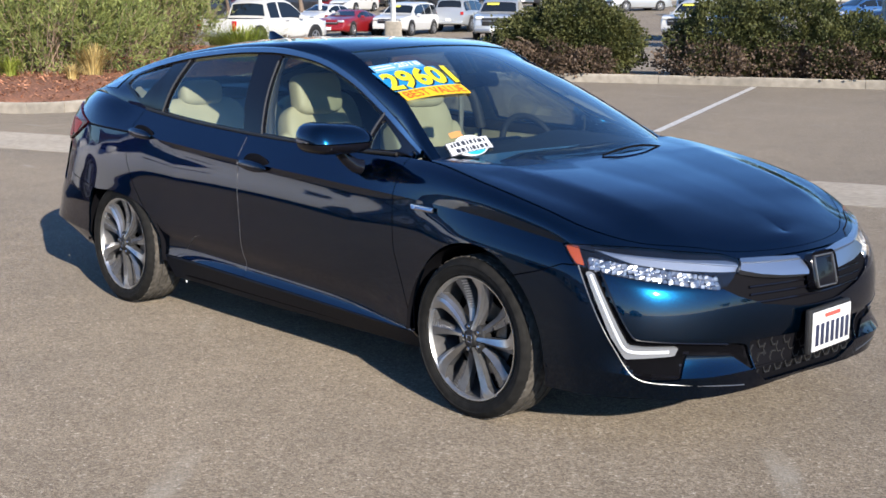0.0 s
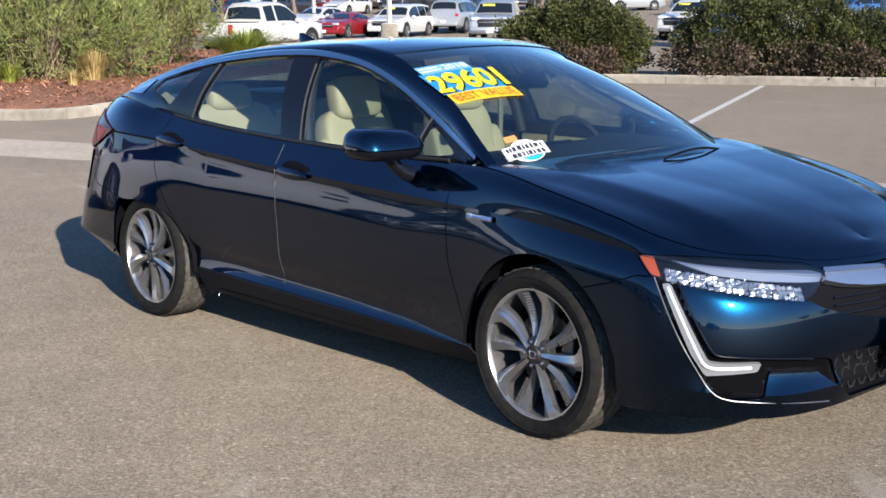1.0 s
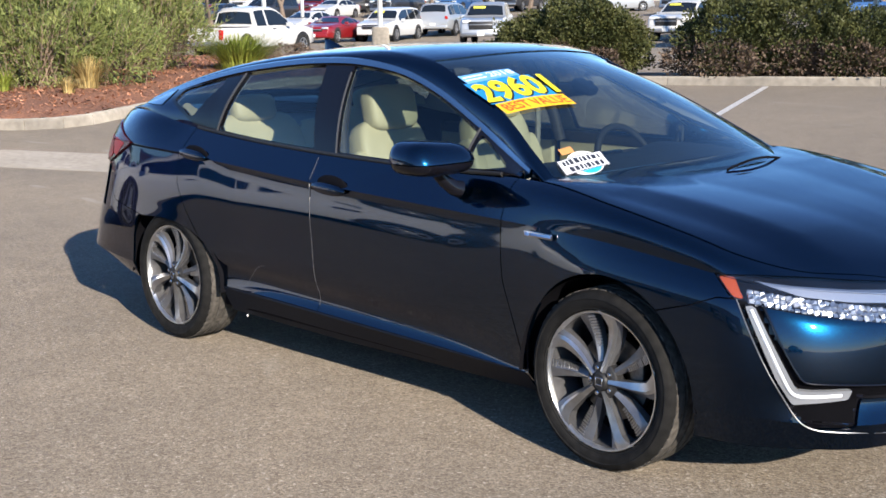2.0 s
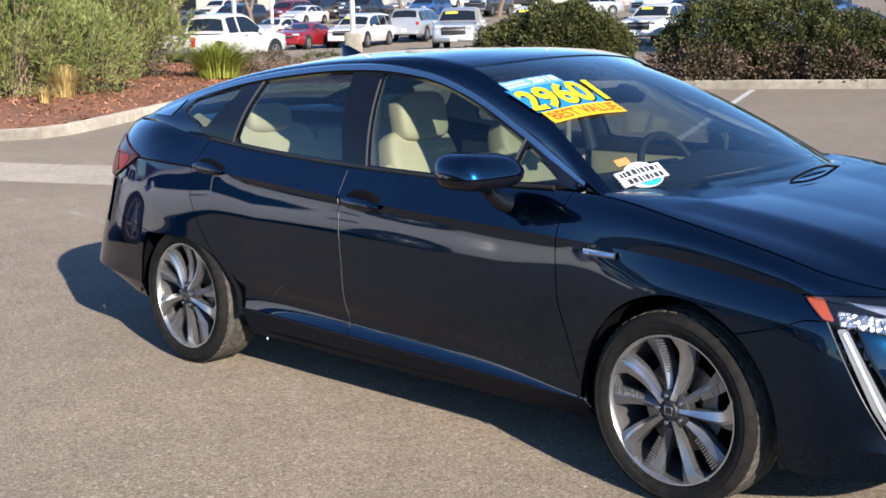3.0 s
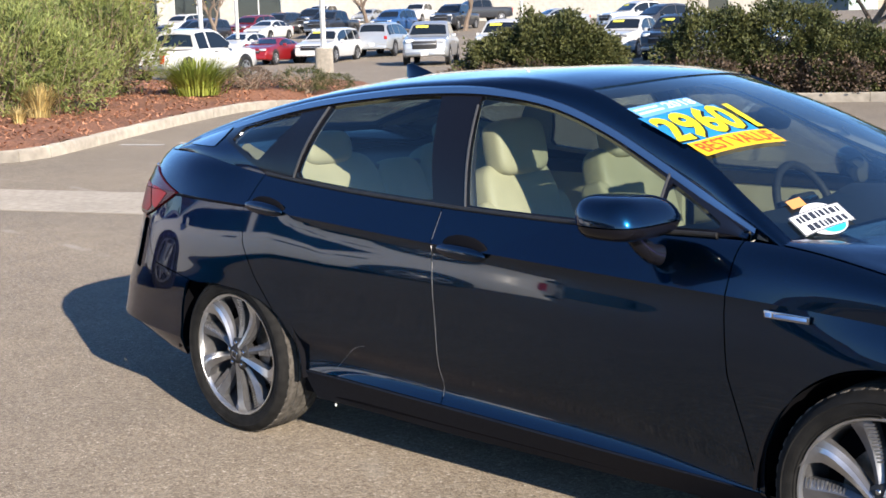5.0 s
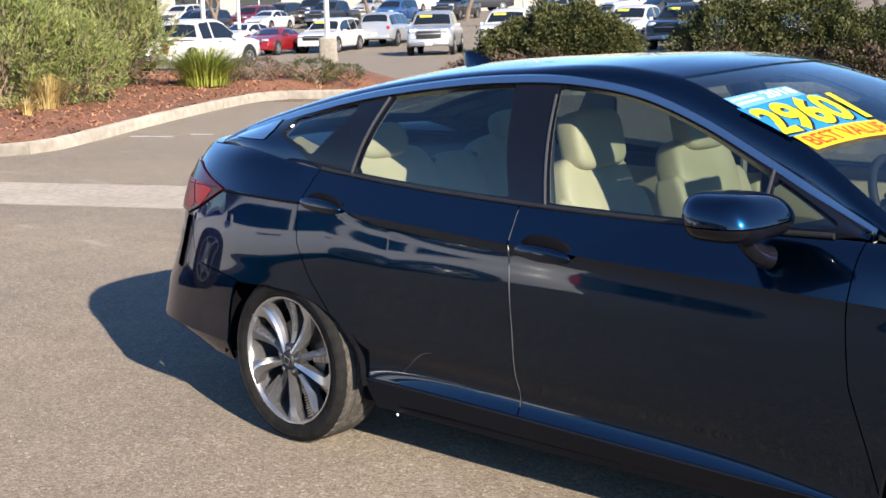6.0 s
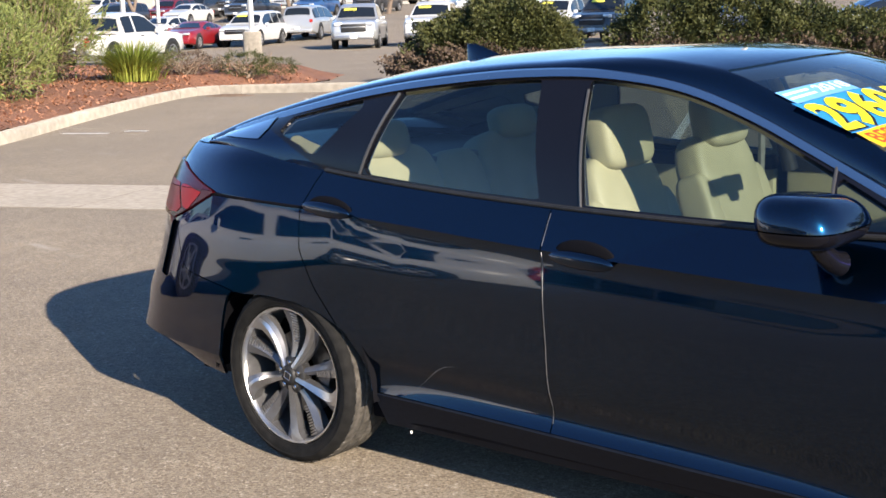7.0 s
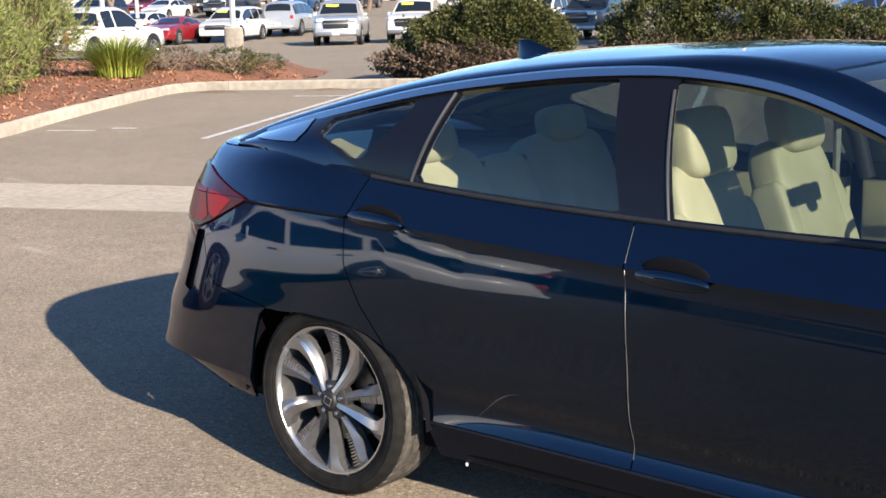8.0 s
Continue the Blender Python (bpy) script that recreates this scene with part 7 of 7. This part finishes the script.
# ---- poles and buildings ----
POLE = textured("white_pole_paint", (.62, .62, .60), (.76, .76, .74), 5, .5)
WALL_WHITE = textured("white_stucco", (.33, .315, .28), (.41, .395, .36), 2.5, .9, .2, 40, big=(.15, .08))
WALL_BEIGE = textured("beige_stucco", (.50, .42, .32), (.60, .51, .40), 2.5, .9, .2, 40, big=(.15, .08))
BAND = textured("orange_fascia", (.50, .26, .12), (.60, .33, .17), 3, .8)
ROOF = textured("grey_roof", (.30, .29, .28), (.38, .37, .36), 3, .9)


def light_pole(x, y, label, base=.95, height=8.0):
    z = float(ground_z(x, y))
    root = thing("light_pole", label, "light pole", "light poles", pose(x, y, z))
    bm = bmesh.new()
    rows = []
    for z, r in ((-.05, .36), (base - .06, .345), (base - .02, .33), (base, .29)):
        rows.append([bm.verts.new((r * math.cos(a), r * math.sin(a), z)) for a in np.linspace(0, 6.283, 24, endpoint=False)])
    for a, b in zip(rows, rows[1:]):
        for k in range(24):
            bm.faces.new((a[k], a[(k + 1) % 24], b[(k + 1) % 24], b[k]))
    bm.faces.new(rows[-1])
    part("footing", bm, KERB, root, "round concrete footing")
    bm = bmesh.new()
    box(bm, (0, 0, base + .015), (.34, .34, .03), .005)
    part("base_plate", bm, POLE, root)
    bm = bmesh.new()
    box(bm, (0, 0, base + height / 2), (.15, .15, height), .012)
    part("pole", bm, POLE, root)
    bm = bmesh.new()
    box(bm, (0, 0, base + height - .1), (1.8, .08, .08), .01)
    part("arm", bm, POLE, root)
    for s in (-1, 1):
        bm = bmesh.new()
        box(bm, (s * 1.0, 0, base + height - .05), (.55, .32, .14), .02)
        part("lamp_head", bm, FAR_BLACK, root)


light_pole(-36.3, 30.0, "white light pole on a round concrete footing")
for x, y in ((-45.5, 31.0), (-58.1, 42.6), (-20.8, 40.2), (-52, 60), (-34, 74)):
    light_pole(x, y, "white light pole in the far car park", .6, 8.5)


def building(name, label, a, b, height, depth, wall, openings, trim, parapet=.5):
    """A long building whose front runs from a to b, seen from the camera's side; openings: start, end, sill, head along the front."""
    a, b = Vector((*a, 0)), Vector((*b, 0))
    d = (b - a).normalized()
    n = Vector((-d.y, d.x, 0))
    L = (b - a).length
    rot = math.degrees(math.atan2(d.y, d.x))
    root = thing(name, label, "building", "", pose(a.x, a.y, float(ground_z(a.x, a.y)), 0, 0, rot))
    edges = sorted({0.0, L, *[o[0] for o in openings], *[o[1] for o in openings]})
    for x0, x1 in zip(edges, edges[1:]):
        here = [o for o in openings if o[0] <= x0 + 1e-6 and o[1] >= x1 - 1e-6]
        spans = [(0, height)] if not here else [(0, here[0][2]), (here[0][3], height)]
        for z0, z1 in spans:
            if z1 - z0 > .05:
                bm = bmesh.new()
                box(bm, ((x0 + x1) / 2, .2, (z0 + z1) / 2), (x1 - x0, .4, z1 - z0), 0)
                part("wall", bm, wall, root, smooth=False)
        if here:
            o = here[0]
            w = new("window")
            w.parent = root
            bm = bmesh.new()
            box(bm, ((x0 + x1) / 2, .30, (o[2] + o[3]) / 2), (x1 - x0, .05, o[3] - o[2]), 0)
            part("pane", bm, CAR_GLASS, w, smooth=False)
            k = max(1, round((x1 - x0) / 1.8))
            for i in range(k + 1):
                bm = bmesh.new()
                box(bm, (x0 + (x1 - x0) * i / k, .24, (o[2] + o[3]) / 2), (.10, .10, o[3] - o[2]), 0)
                part("frame", bm, FAR_RIM, w, smooth=False)
    for nm, c, s, m in (("rear_wall", (L / 2, depth, height / 2), (L, .4, height), wall), ("side_wall", (.2, depth / 2 + .2, height / 2), (.4, depth - .4, height), wall), ("side_wall", (L - .2, depth / 2 + .2, height / 2), (.4, depth - .4, height), wall), ("roof", (L / 2, depth / 2, height + .1), (L + .3, depth + .4, .2), ROOF), ("fascia", (L / 2, -.06, height - parapet / 2), (L + .1, .12, parapet), trim)):
        bm = bmesh.new()
        box(bm, c, s, 0)
        part(nm, bm, m, root, smooth=False)


building("showroom", "white stuccoed building with shaded openings behind the far car park", (-104, 76), (-62, 122), 7.0, 14, WALL_WHITE, [(48, 50, 0, 2.4)], WALL_BEIGE)
building("garage_building", "dark fronted dealership with an orange fascia behind the far car park", (-106, 56), (-92, 76), 6.2, 12, WALL_WHITE, [(2, 6, 0, 4.4), (7.5, 11.5, 0, 4.4), (13, 17, 0, 4.4), (18.5, 22.5, 0, 4.4)], BAND, 1.0)
building("office_building", "beige stuccoed building beyond the hedge", (-54, 112), (-8, 128), 7.0, 14, WALL_BEIGE, [(6, 9, 1, 3), (14, 17, 1, 3), (24, 27, 1, 3), (34, 37, 1, 3)], WALL_BEIGE)
building("office_building", "beige building on the camera's own side", (10, -44), (-62, -30), 6.0, 16, WALL_BEIGE, [(6, 12, .4, 3), (18, 24, .4, 3), (30, 36, .4, 3), (42, 48, .4, 3), (56, 62, .4, 3)], BAND, .8)
# boundary trees that close the view
rngp = np.random.default_rng(77)
for k in range(30):
    a = 2 * math.pi * (k + .3) / 30
    if -0.75 < math.atan2(math.sin(a + .31), math.cos(a + .31)) < .55:
        continue
    r = 150 + rngp.uniform(-15, 20)
    tree("broadleaf_tree", "far green tree on the horizon", 200 + k, r * math.cos(a), r * math.sin(a), 11, 9, 1500, LEAF_TREE, .3, (.9, .55), group="horizon trees")
